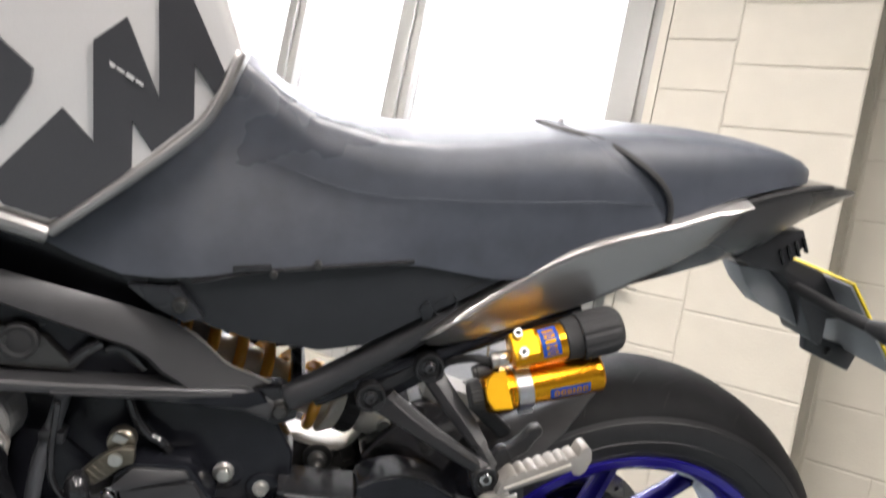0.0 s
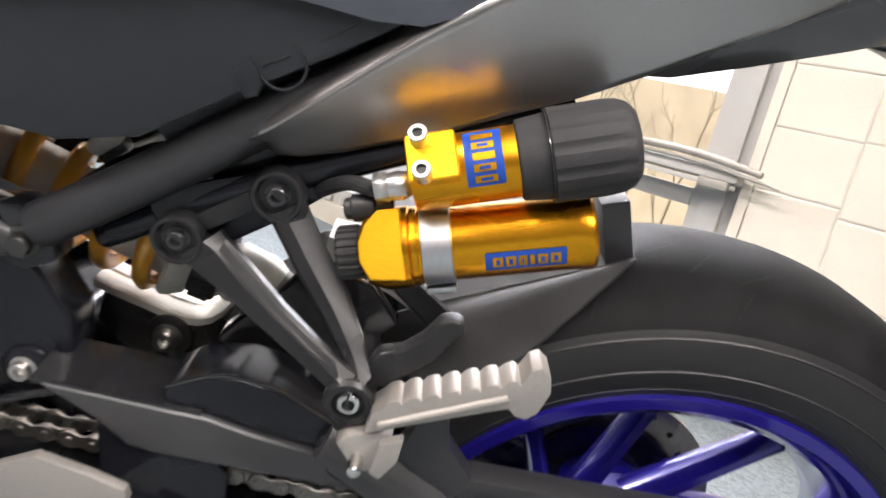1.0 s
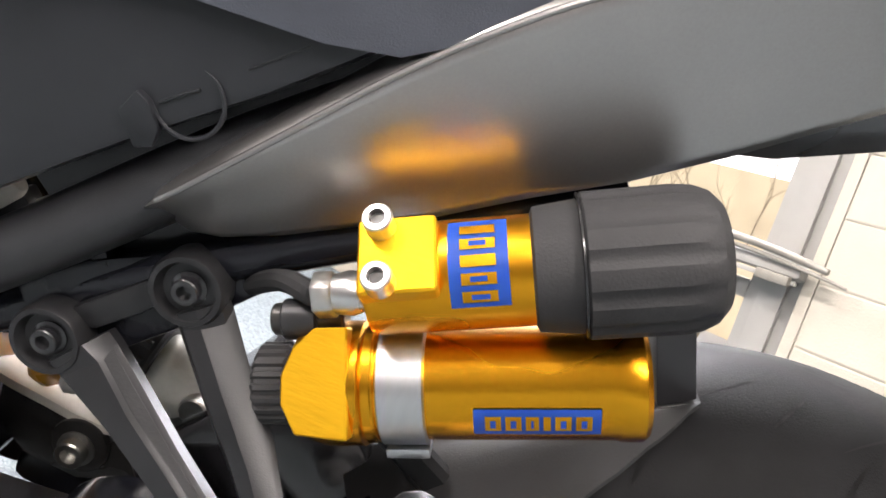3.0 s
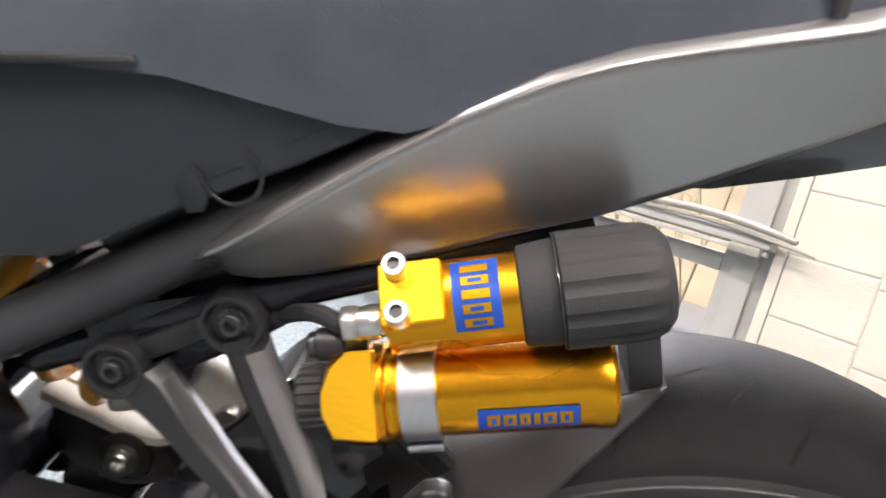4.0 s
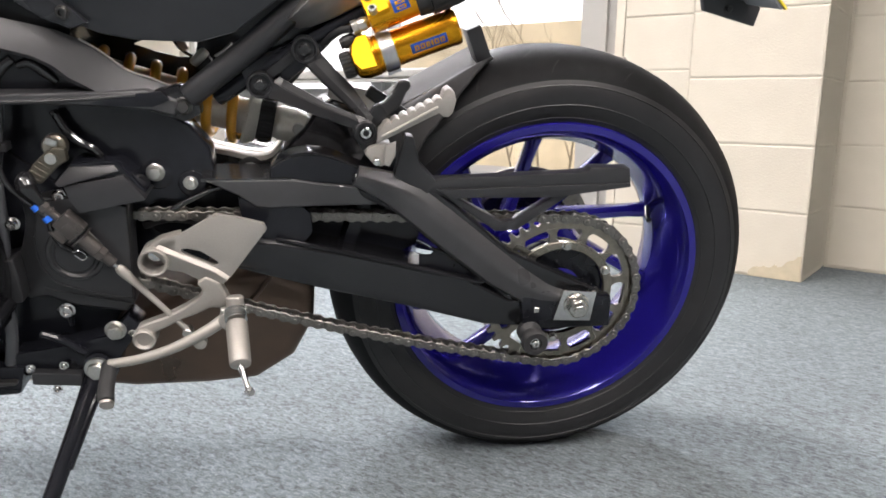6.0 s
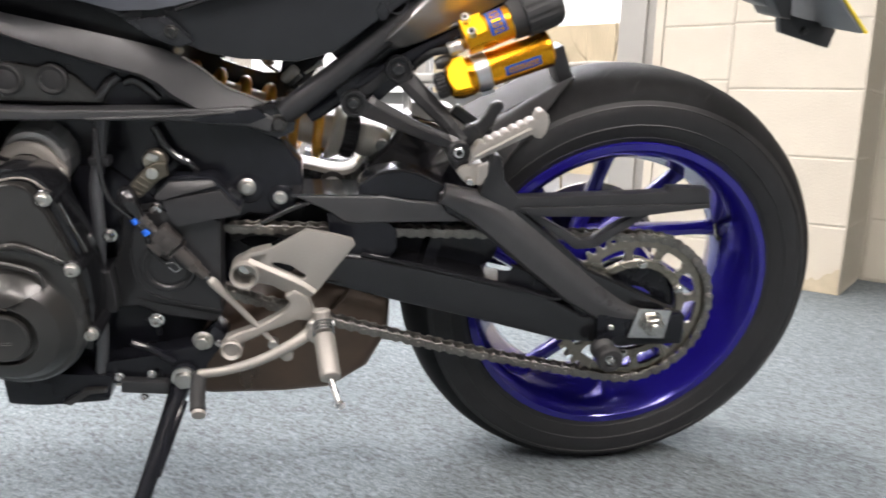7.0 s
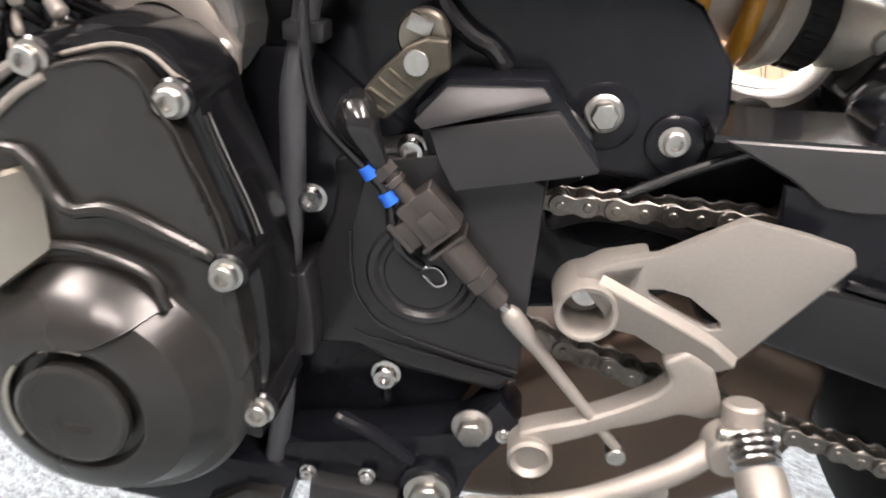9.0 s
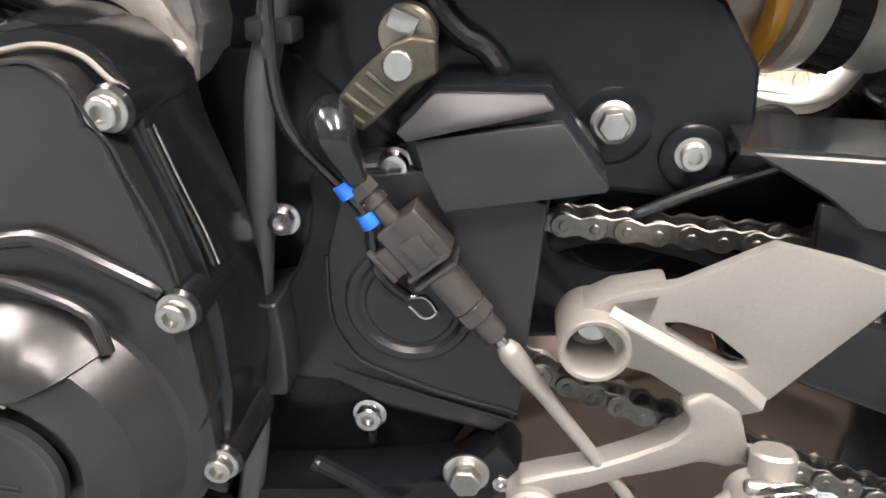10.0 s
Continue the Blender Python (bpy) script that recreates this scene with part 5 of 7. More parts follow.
# tank: a slanted flank, rounded over the top


def tank_y(x, z):
    return -0.168 - 0.16 * (-0.60 - x) + 0.10 * max(0.0, z - 0.56)


tank = group("fuel_tank", "pale silver fuel tank with dark angular graphics")
TK = [(-0.590, 0.592), (-0.600, 0.552), (-0.614, 0.525), (-0.657, 0.477), (-0.708, 0.424), (-0.752, 0.432), (-0.85, 0.445), (-1.0, 0.47), (-1.0, 0.70), (-0.75, 0.72), (-0.63, 0.67)]
part("flank", plate(TK, tank_y, -0.03, 0.010, 3), PALE, tank)
part("crown", lathe([(0.0, 0.11), (0.06, 0.105), (0.12, 0.07), (0.15, 0.02), (0.155, -0.05)], (-0.80, 0, 0.62), (0, 0, 1), 40), PALE, tank)
part("edge_trim", tube([(-0.594, -0.160, 0.596), (-0.604, -0.171, 0.552), (-0.618, -0.174, 0.525), (-0.660, -0.180, 0.476), (-0.712, -0.187, 0.421)], 0.005, 10), SILVER, tank, "silver edge strip")
part("lower_trim", tube([(-0.712, -0.187, 0.419), (-0.755, -0.195, 0.428), (-0.85, -0.21, 0.44)], 0.008, 10), SILVER, tank, "silver lower strip")
GFX = [[(-0.775, 0.575), (-0.758, 0.561), (-0.738, 0.547), (-0.738, 0.535), (-0.752, 0.501), (-0.78, 0.47), (-0.80, 0.50)],
       [(-0.752, 0.446), (-0.753, 0.464), (-0.715, 0.522), (-0.690, 0.500), (-0.701, 0.578), (-0.681, 0.601), (-0.648, 0.544), (-0.661, 0.619), (-0.655, 0.640), (-0.650, 0.650), (-0.640, 0.632), (-0.603, 0.577), (-0.606, 0.556), (-0.627, 0.578), (-0.620, 0.534), (-0.647, 0.501), (-0.665, 0.523), (-0.660, 0.485), (-0.694, 0.440), (-0.712, 0.432), (-0.745, 0.438)]]
for g in GFX:
    part("graphic", plate(g, lambda x, z: tank_y(x, z) - 0.0012, lambda x, z: tank_y(x, z) + 0.004), DARKGFX, tank, "dark grey angular decal")
for k in range(5):
    part("script_bar", box((-0.694 + 0.0075 * k, tank_y(-0.68, 0.58) - 0.0016, 0.566 - 0.0030 * k), (0.0065, 0.001, 0.0022 + 0.0012 * (k % 2)), pose(0, 0, 0, 0, 22, 0)), PALE, tank)

# ---- engine ----
eng = group("engine", "dark grey painted engine with bolted covers")
part("crankcase", plate([(-0.93, 0.17), (-0.88, 0.19), (-0.70, 0.20), (-0.60, 0.12), (-0.585, 0.00), (-0.62, -0.075), (-0.72, -0.098), (-0.84, -0.10), (-0.90, -0.045), (-0.935, 0.03)], -0.105, 0.14, 0.012, 2), BLACK, eng)
part("front_case", plate([(-0.925, 0.178), (-0.871, 0.188), (-0.80, 0.165), (-0.78, 0.0), (-0.86, -0.005), (-0.910, -0.015), (-0.925, 0.06)], -0.185, -0.09, 0.006), BLACK, eng)
part("cylinder", plate([(-0.92, 0.15), (-0.80, 0.19), (-0.83, 0.30), (-0.88, 0.36), (-1.01, 0.30), (-0.985, 0.19)], -0.150, 0.14, 0.008), BLACK, eng)
part("cylinder_head", plate([(-1.045, 0.300), (-0.985, 0.352), (-0.945, 0.330), (-0.915, 0.285), (-0.955, 0.215), (-1.00, 0.225), (-1.040, 0.255)], -0.162, 0.14, 0.008), CASE, eng)
CHAMF = 0.007
part("cam_cover", plate([(-1.006, 0.335), (-0.9774, 0.3584), (-0.9677, 0.3564), (-0.948, 0.3338), (-0.983, 0.3016)], -0.190, -0.155, CHAMF, 2), CASE, eng, "bronze-grey cam end cover")
part("cam_cover", plate([(-1.0360, 0.3120), (-1.0300, 0.3205), (-1.012, 0.3180), (-0.9885, 0.2985), (-1.0039, 0.2834), (-1.0306, 0.2636), (-1.050, 0.284)], -0.188, -0.155, CHAMF, 2), CASE, eng, "bronze-grey cam end cover")
part("head_flange", plate([(-1.036, 0.258), (-0.954, 0.331), (-0.941, 0.319), (-1.023, 0.246)], -0.180, -0.15, 0.003), CASE, eng)
part("chain_tunnel", tube([(-0.938, -0.172, 0.312), (-0.905, -0.176, 0.272), (-0.866, -0.172, 0.222)], [0.013, 0.014, 0.010], 14), CASE, eng)
part("tunnel_lip", tube([(-0.945, -0.168, 0.258), (-0.925, -0.176, 0.256), (-0.905, -0.178, 0.248), (-0.884, -0.172, 0.226), (-0.862, -0.165, 0.205)], 0.0045, 10), CASE, eng)
part("coolant_boss", lathe([(0.047, 0), (0.046, 0.018), (0.040, 0.030), (0.026, 0.037), (0, 0.039)], (-0.917, -0.135, 0.213), n=36), CASE, eng)
part("cylinder_base", plate([(-0.965, 0.200), (-0.915, 0.165), (-0.85, 0.195), (-0.84, 0.225), (-0.90, 0.250), (-0.96, 0.245)], -0.160, -0.10, 0.008), CASE, eng)
for x0, z0, x1, z1, r in ((-0.995, 0.262, -0.961, 0.229, 0.008), (-1.020, 0.238, -0.970, 0.205, 0.011), (-1.037, 0.215, -0.996, 0.174, 0.009), (-0.985, 0.245, -0.950, 0.215, 0.006)):
    part("casting_rib", tube([(x0, -0.168, z0), ((x0 + x1) / 2, -0.178, (z0 + z1) / 2), (x1, -0.168, z1)], r, 12), CASE, eng)
for x0, z0, x1, z1 in ((-0.918, 0.230, -0.881, 0.196), (-0.968, 0.190, -0.933, 0.155)):
    d = Vector((x1 - x0, 0.0, z1 - z0)).normalized()
    a = Vector((x0, -0.178, z0))
    part("bolt_pillar", tube([a + d * 0.006, a + d * 0.05], 0.0085, 14), CASE, eng)
    part("bolt", cyl(a - d * 0.008, a + d * 0.006, 0.0070, 16, 0.0012), ZINC, eng)
part("pump_body", plate([(-1.045, 0.098), (-1.020, 0.121), (-0.976, 0.138), (-0.925, 0.140), (-0.912, 0.10), (-0.92, 0.05), (-0.96, 0.045), (-1.03, 0.06)], -0.168, -0.12, 0.010, 3), GLOSS, eng)
for x, z, l in ((-0.948, 0.118, 0.030), (-0.940, 0.100, 0.034)):
    part("pump_rib", tube([(x - l / 2, -0.170, z + 0.003), (x + l / 2, -0.170, z)], 0.003, 8), GLOSS, eng)
part("pump_spout", tube([(-0.965, -0.172, 0.075), (-0.945, -0.176, 0.080), (-0.920, -0.172, 0.070), (-0.905, -0.160, 0.045)], [0.008, 0.010, 0.009, 0.007], 12), GLOSS, eng)
# black coil wires beside the starter; pale plug shapes stand for their glints
for x0, z0, x1, z1, r in ((-0.8597, 0.2449, -0.844, 0.2237, 0.0022), (-0.8474, 0.2504, -0.8394, 0.2373, 0.0055), (-0.8318, 0.256, -0.8258, 0.2516, 0.0052), (-0.8236, 0.2469, -0.8182, 0.2351, 0.0052),
                          (-0.8101, 0.2487, -0.8023, 0.2335, 0.0058), (-0.8329, 0.2308, -0.8256, 0.2198, 0.0045), (-0.8132, 0.2265, -0.8042, 0.216, 0.0058), (-0.8306, 0.218, -0.8281, 0.2061, 0.0032),
                          (-0.8091, 0.2152, -0.8116, 0.1952, 0.0042), (-0.8361, 0.2036, -0.8268, 0.1892, 0.0042), (-1.046, 0.3573, -1.0396, 0.3506, 0.0042), (-1.0372, 0.3557, -1.0316, 0.353, 0.0038),
                          (-1.0458, 0.3444, -1.038, 0.3397, 0.0035)):
    a, b = Vector((x0, -0.170, z0)), Vector((x1, -0.174, z1))
    d = (b - a).normalized()
    part("plug_glint", tube([a, a.lerp(b, 0.3), a.lerp(b, 0.8), b], [r * 0.25, r * 0.72, r * 0.80, r * 0.4], 12), FLANGE, eng)
    part("wire", tube([b, b + d * 0.012 + Vector((0, 0.012, 0)), b + d * 0.025 + Vector((0.006, 0.035, 0))], r * 0.5, 8), GLOSS, eng)
    part("wire", tube([a, a - d * 0.012 + Vector((0, 0.010, 0)), a - d * 0.03 + Vector((0.004, 0.03, 0))], r * 0.5, 8), GLOSS, eng)
# stator cover
CX, CZ = -0.785, 0.042
DOME = [(0.078, 0.0), (0.078, 0.013), (0.0745, 0.0175), (0.0685, 0.0205), (0.0555, 0.0385), (0.046, 0.0438), (0.0365, 0.0468), (0.0352, 0.0465), (0.0335, 0.0405), (0.0290, 0.0405)]
part("stator_cover", lathe(DOME, (CX, -0.200, CZ), n=72), CASE, eng, "round dark grey alternator cover", 14)
# raised upper field of the cover above a kinked step
STEP = [(-0.843, 0.087), (-0.828, 0.078), (-0.809, 0.067), (-0.796, 0.077), (-0.770, 0.0800), (-0.756, 0.0872), (-0.742, 0.0945)]
rings = []
for k in range(37):
    u = k / 36 * (len(STEP) - 1)
    i = min(int(u), len(STEP) - 2)
    px0, pz0 = (STEP[i][n] + (STEP[i + 1][n] - STEP[i][n]) * (u - i) for n in (0, 1))
    a = radians(142 - 89 * k / 36)
    ox, oz = CX + 0.0690 * math.cos(a), CZ + 0.0690 * math.sin(a)
    ring = []
    for q in (0.0, 0.03, 0.25, 0.5, 0.75, 1.0):
        x, z = px0 + (ox - px0) * q, pz0 + (oz - pz0) * q
        h = float(np.interp(math.hypot(x - CX, z - CZ), [0.030, 0.046, 0.0555, 0.0685, 0.0745], [0.0475, 0.0438, 0.0385, 0.0205, 0.0175]))
        ring.append(Vector((x, -0.200 - h - (0.0042 if 0 < q < 1 else 0.0030 if q == 0 else 0.001), z)))
    rings.append([ring[0] + Vector((0, 0.008, 0))] + ring + [ring[-1] + Vector((0, 0.008, 0))])
part("cover_field", loft(rings, cap=False, closed=False), CASE, eng, "", 22)
part("cover_cap", lathe([(0.0285, 0), (0.0285, 0.004), (0.026, 0.0055), (0.022, 0.0045), (0, 0.0045)], (CX, -0.2455, CZ), n=40), CASE, eng)
part("cap_slot", box((CX + 0.002, -0.2503, CZ - 0.0075), (0.014, 0.0010, 0.0013), None, 0.0003, 1), CASE, eng)
part("cap_slot", box((CX + 0.003, -0.2503, CZ - 0.0045), (0.012, 0.0010, 0.0010), None, 0.0003, 1), CASE, eng)
part("cap_slot", box((CX - 0.0075, -0.2503, CZ - 0.0050), (0.0012, 0.0010, 0.0055), pose(0, 0, 0, 0, -35, 0), 0.0003, 1), CASE, eng)
# pale arc stands for the light caught on one side of the cap's groove
part("cap_glint", lathe([(0.0338, 0), (0.0352, 0.0012), (0.0362, 0.0008)], (CX, -0.2466, CZ), n=48, start=math.pi * 0.42, sweep=math.pi * 0.75), BOSSALLOY, eng)
UP = [(-0.848, 0.150), (-0.836, 0.168), (-0.824, 0.1764), (-0.8015, 0.1945), (-0.785, 0.2045), (-0.7707, 0.2080), (-0.7600, 0.2088), (-0.7500, 0.2058), (-0.7440, 0.1984), (-0.7429, 0.1924), (-0.7428, 0.1867), (-0.7361, 0.1816), (-0.7311, 0.1714), (-0.7238, 0.1519), (-0.7169, 0.1337), (-0.7138, 0.1242), (-0.711, 0.100), (-0.706, 0.06), (-0.72, 0.03), (-0.85, 0.05), (-0.866, 0.08), (-0.862, 0.12)]
part("upper_cover", plate(UP, -0.219, -0.15, 0.0036, 3), CASE, eng, "dark grey starter drive cover")
part("cover_flange", plate([(-0.846, 0.182), (-0.815, 0.199), (-0.785, 0.214), (-0.765, 0.2185), (-0.748, 0.216), (-0.737, 0.208), (-0.728, 0.196), (-0.7255, 0.180), (-0.716, 0.155), (-0.708, 0.130), (-0.702, 0.100), (-0.700, 0.06), (-0.708, 0.0), (-0.85, 0.04), (-0.868, 0.13)], -0.204, -0.15, 0.003, 2), SWING, eng)
# pale bead draws the line of light along the flange's edge
part("flange_edge", tube([(-0.7950, -0.2055, 0.2035), (-0.7796, -0.206, 0.2085), (-0.7622, -0.206, 0.2122), (-0.7474, -0.206, 0.2098), (-0.7368, -0.206, 0.2013), (-0.7300, -0.206, 0.1975)], 0.0013, 8), FLANGE, eng)
# bead added to the cover's outline so that its edge shows a highlight
part("cover_rim", tube([(-0.7850, -0.2190, 0.2030), (-0.7700, -0.2190, 0.2070), (-0.7581, -0.2190, 0.2083), (-0.7468, -0.2190, 0.2014), (-0.7411, -0.2190, 0.1918), (-0.7369, -0.2190, 0.1849), (-0.7323, -0.2190, 0.1795), (-0.7284, -0.2190, 0.1697), (-0.7216, -0.2190, 0.1548), (-0.7156, -0.2190, 0.1391), (-0.7125, -0.2190, 0.1240)], 0.0008, 8), CASE, eng, "thin bead that catches light along the cover's edge")
# paired thin beads draw the double highlight down the flange
part("flange_glint", tube([(-0.7250, -0.2045, 0.1830), (-0.7175, -0.2045, 0.1630), (-0.7080, -0.2045, 0.1400), (-0.7035, -0.2045, 0.1265)], 0.0011, 8), CASE, eng)
part("flange_glint", tube([(-0.7228, -0.2045, 0.1850), (-0.7153, -0.2045, 0.1650), (-0.7060, -0.2045, 0.1420), (-0.7012, -0.2045, 0.1275)], 0.0006, 8), STEEL, eng)
part("flange_tab", tube([(-0.716, -0.199, 0.126), (-0.710, -0.199, 0.125), (-0.706, -0.199, 0.112), (-0.710, -0.199, 0.115), (-0.716, -0.199, 0.126)], 0.0011, 6), ZINC, eng)
part("cover_ridge", tube([(-0.829, -0.217, 0.1596), (-0.805, -0.221, 0.1648), (-0.788, -0.222, 0.1395), (-0.769, -0.222, 0.1404), (-0.756, -0.222, 0.1372), (-0.739, -0.221, 0.1291), (-0.7205, -0.218, 0.1185)], 0.0038, 10, per=3), CASE, eng)
part("cover_ridge", tube([(-0.800, -0.222, 0.1190), (-0.7846, -0.224, 0.1205), (-0.7709, -0.225, 0.1185), (-0.7480, -0.226, 0.1100), (-0.7405, -0.229, 0.0945)], 0.0028, 10, per=3), CASE, eng)
# ribs in a paler paint than their cover, for the light on them
part("cover_edge", tube([(-0.8347, -0.206, 0.1822), (-0.8220, -0.207, 0.1920), (-0.8101, -0.207, 0.2001), (-0.8040, -0.206, 0.1990)], 0.0030, 8), FLANGE, eng)
part("cover_edge", tube([(-0.8256, -0.219, 0.1699), (-0.8130, -0.220, 0.1815), (-0.8008, -0.220, 0.1917), (-0.7888, -0.219, 0.1990)], 0.0022, 8), FLANGE, eng)
rings = []
for t in [k / 12 for k in range(13)]:
    a = Vector((-0.8575, 0, 0.1330)).lerp(Vector((-0.8010, 0, 0.1590)), t)
    b = Vector((-0.8450, 0, 0.0880)).lerp(Vector((-0.7965, 0, 0.1175)), t)
    a.z += 0.0045 * math.sin(math.pi * t)
    b.z -= 0.004 * math.sin(math.pi * t)
    y = -0.2120 - 0.026 * math.sin(math.pi * (0.08 + 0.84 * t))
    rings.append([Vector((a.x, -0.19, a.z)), Vector((a.x, y + 0.003, a.z)), Vector((a.x + 0.0006, y, a.z - 0.002)), Vector((b.x, y - 0.006, b.z + 0.002)), Vector((b.x, y - 0.003, b.z)), Vector((b.x, -0.19, b.z))])
part("silver_boss", loft(rings), BOSSALLOY, eng, "polished silver drive boss", 40)
for x, z, y in ((-0.736, 0.191, -0.212), (-0.7135, 0.1125, -0.221), (-0.706, 0.026, -0.210), (-0.797, 0.205, -0.214), (-0.845, 0.162, -0.194), (-0.873, 0.163, -0.188), (-0.873, 0.088, -0.188), (-0.876, 0.002, -0.19), (-0.93, 0.128, -0.180), (-0.980, 0.116, -0.172), (-0.966, 0.108, -0.172), (-0.926, 0.003, -0.172), (-0.961, 0.002, -0.168)):
    part("bolt_boss", cyl((x, y + 0.05, z), (x, y, z), 0.0098, 20, 0.002), SWING, eng)
    bolt(x, y, z, 0.0064, eng, ZINC, "socket")
# starter motor
# few flat facets put streaks of reflected light into the round body's shape
part("starter_motor", lathe([(0.0400, -0.142), (0.0420, -0.070), (0.0405, -0.030), (0.0365, -0.006), (0.0350, -0.003), (0.0350, 0.000), (0.033, 0.003), (0.020, 0.004)], (-0.770, -0.130, 0.2105), n=18), STARTER, eng, "dull metal starter motor body", 12)
part("starter_flange", lathe([(0.022, 0.0), (0.0345, 0.0), (0.0355, 0.001), (0.0355, 0.006), (0.0345, 0.007), (0.029, 0.0095), (0.022, 0.0095)], (-0.7715, -0.138, 0.2005), n=48, closed=True), FLANGE, eng, "cast alloy starter flange")
part("flange_ear", plate([(-0.752, 0.222), (-0.740, 0.216), (-0.730, 0.203), (-0.731, 0.188), (-0.738, 0.182), (-0.748, 0.184)], -0.1455, -0.138, 0.0016), FLANGE, eng)
part("starter_nose", lathe([(0.0265, 0), (0.0265, 0.044), (0.024, 0.052), (0, 0.054)], (-0.772, -0.146, 0.1950), n=36), GLOSS, eng)
bolt(-0.7385, -0.1455, 0.2000, 0.0052, eng, ZINC)
part("sump", plate([(-0.84, -0.06), (-0.838, -0.110), (-0.800, -0.114), (-0.715, -0.109), (-0.705, -0.07)], -0.150, 0.10, 0.006), BLACK, eng)
part("sump_rib", plate([(-0.77, -0.105), (-0.74, -0.085), (-0.715, -0.085), (-0.715, -0.09), (-0.735, -0.092), (-0.76, -0.109)], -0.158, -0.148, 0.002), CASE, eng)
# gearbox sprocket cover
sc = group("sprocket_cover", "matt black front sprocket cover with round emboss")
part("shell", plate([(-0.6853, 0.1409), (-0.670, 0.148), (-0.6538, 0.1508), (-0.600, 0.158), (-0.5637, 0.1466), (-0.5653, 0.1265), (-0.567, 0.085), (-0.5681, 0.0497), (-0.5679, 0.0191), (-0.5687, 0.0115), (-0.5797, -0.0028), (-0.6397, 0.0071), (-0.6713, 0.0216), (-0.6968, 0.0144), (-0.7007, 0.0728), (-0.6942, 0.0851), (-0.6862, 0.1081), (-0.6834, 0.1265)], lambda x, z: -0.1315 + 0.28 * max(0.0, -0.672 - x), -0.095, 0.004, 3), PLASTIC, sc)
part("field", plate([(-0.664, 0.1465), (-0.6731, 0.1040), (-0.6725, 0.0782), (-0.6691, 0.0619), (-0.6586, 0.0458), (-0.6463, 0.0385), (-0.6094, 0.0270), (-0.5695, 0.0192), (-0.5680, 0.060), (-0.5655, 0.140), (-0.600, 0.1565)], -0.1385, -0.120, 0.0022, 3), PLASTIC, sc)
part("rim_rib", tube([(-0.6731, -0.1388, 0.1038), (-0.6725, -0.1390, 0.0782), (-0.6691, -0.1390, 0.0619), (-0.6586, -0.1390, 0.0458), (-0.6463, -0.1390, 0.0385), (-0.6094, -0.1390, 0.0270), (-0.5690, -0.1388, 0.0190)], 0.0011, 8), PLASTIC, sc)
part("rim_rib", tube([(-0.6721, -0.1322, 0.0336), (-0.6565, -0.1330, 0.0283), (-0.6094, -0.1330, 0.0178), (-0.5695, -0.1325, 0.0086)], 0.0011, 8), PLASTIC, sc)
part("wedge", plate([(-0.6296, 0.1692), (-0.5636, 0.1820), (-0.5399, 0.1552), (-0.5416, 0.1532), (-0.6142, 0.1382), (-0.624, 0.1541)], lambda x, z: -0.1540 + 0.20 * (z - 0.138), -0.10, 0.0014), PLASTIC, sc)
part("wedge_step", plate([(-0.6222, 0.1905), (-0.5732, 0.1931), (-0.5677, 0.1870), (-0.6325, 0.1694), (-0.6376, 0.1731)], lambda x, z: -0.1525 + 0.50 * (z - 0.169), -0.11, 0.0012), PLASTIC, sc)
part("wedge_root", plate([(-0.640, 0.176), (-0.622, 0.194), (-0.570, 0.1965), (-0.540, 0.160), (-0.555, 0.150), (-0.63, 0.150)], -0.138, -0.10, 0.003), BLACK, sc)
part("emboss", lathe([(0.0345, 0), (0.0325, 0.0024), (0.0290, 0.0024), (0.0265, 0.0003), (0.0240, 0.0003), (0.0225, 0.0020), (0, 0.0020)], (-0.6295, -0.1386, 0.0805), n=56), PLASTIC, sc)
part("ear", plate([(-0.7228, 0.0707), (-0.7062, 0.0760), (-0.6972, 0.0786), (-0.6938, 0.0540), (-0.6929, 0.0221), (-0.7123, 0.0195), (-0.7256, 0.0323)], -0.150, -0.10, 0.003, 3), PLASTIC, sc)
for x, z in ((-0.640, 0.152), (-0.697, 0.118)):
    bolt(x, -0.131, z, 0.0068, sc, STEEL, "socket")
bolt(-0.652, -0.128, 0.0, 0.0075, eng, STEEL, "socket")
part("stud", tube([(-0.652, -0.122, 0.0), (-0.652, -0.122, -0.025)], 0.004, 10), BLACK, eng)

# dark backing added to close the view behind the chain at the pivot
part("pivot_casting", plate([(-0.62, 0.16), (-0.50, 0.15), (-0.455, 0.135), (-0.45, 0.07), (-0.49, 0.04), (-0.56, 0.03), (-0.62, 0.02)], -0.078, -0.055, 0.005), BLACK, eng)
part("chain_slider", tube([(-0.56, -0.086, 0.098), (-0.53, -0.088, 0.108), (-0.49, -0.088, 0.104), (-0.46, -0.088, 0.096)], 0.006, 10), RUBBER, eng)

# gear linkage with shift sensor
lk = group("gear_linkage", "gear-shift linkage with bronze-grey quickshifter sensor")
part("shaft_cap", lathe([(0.0135, 0), (0.0135, 0.010), (0.0120, 0.0118), (0, 0.0118)], (-0.636, -0.128, 0.2140), n=32), SPROCKET, lk)
part("cap_clamp", box((-0.637, -0.141, 0.2200), (0.013, 0.006, 0.009), pose(0, 0, 0, 0, 20, 0), 0.0015), ZINC, lk)
part("lever", plate([(-0.6418, 0.2109), (-0.6323, 0.2150), (-0.6215, 0.2146), (-0.6202, 0.2001), (-0.6314, 0.1938), (-0.6411, 0.1831), (-0.6528, 0.1720), (-0.6677, 0.1818), (-0.6575, 0.1955), (-0.6506, 0.2027)], -0.150, -0.140, 0.0022, 3), LEVER, lk, "dirty plated steel shift lever")
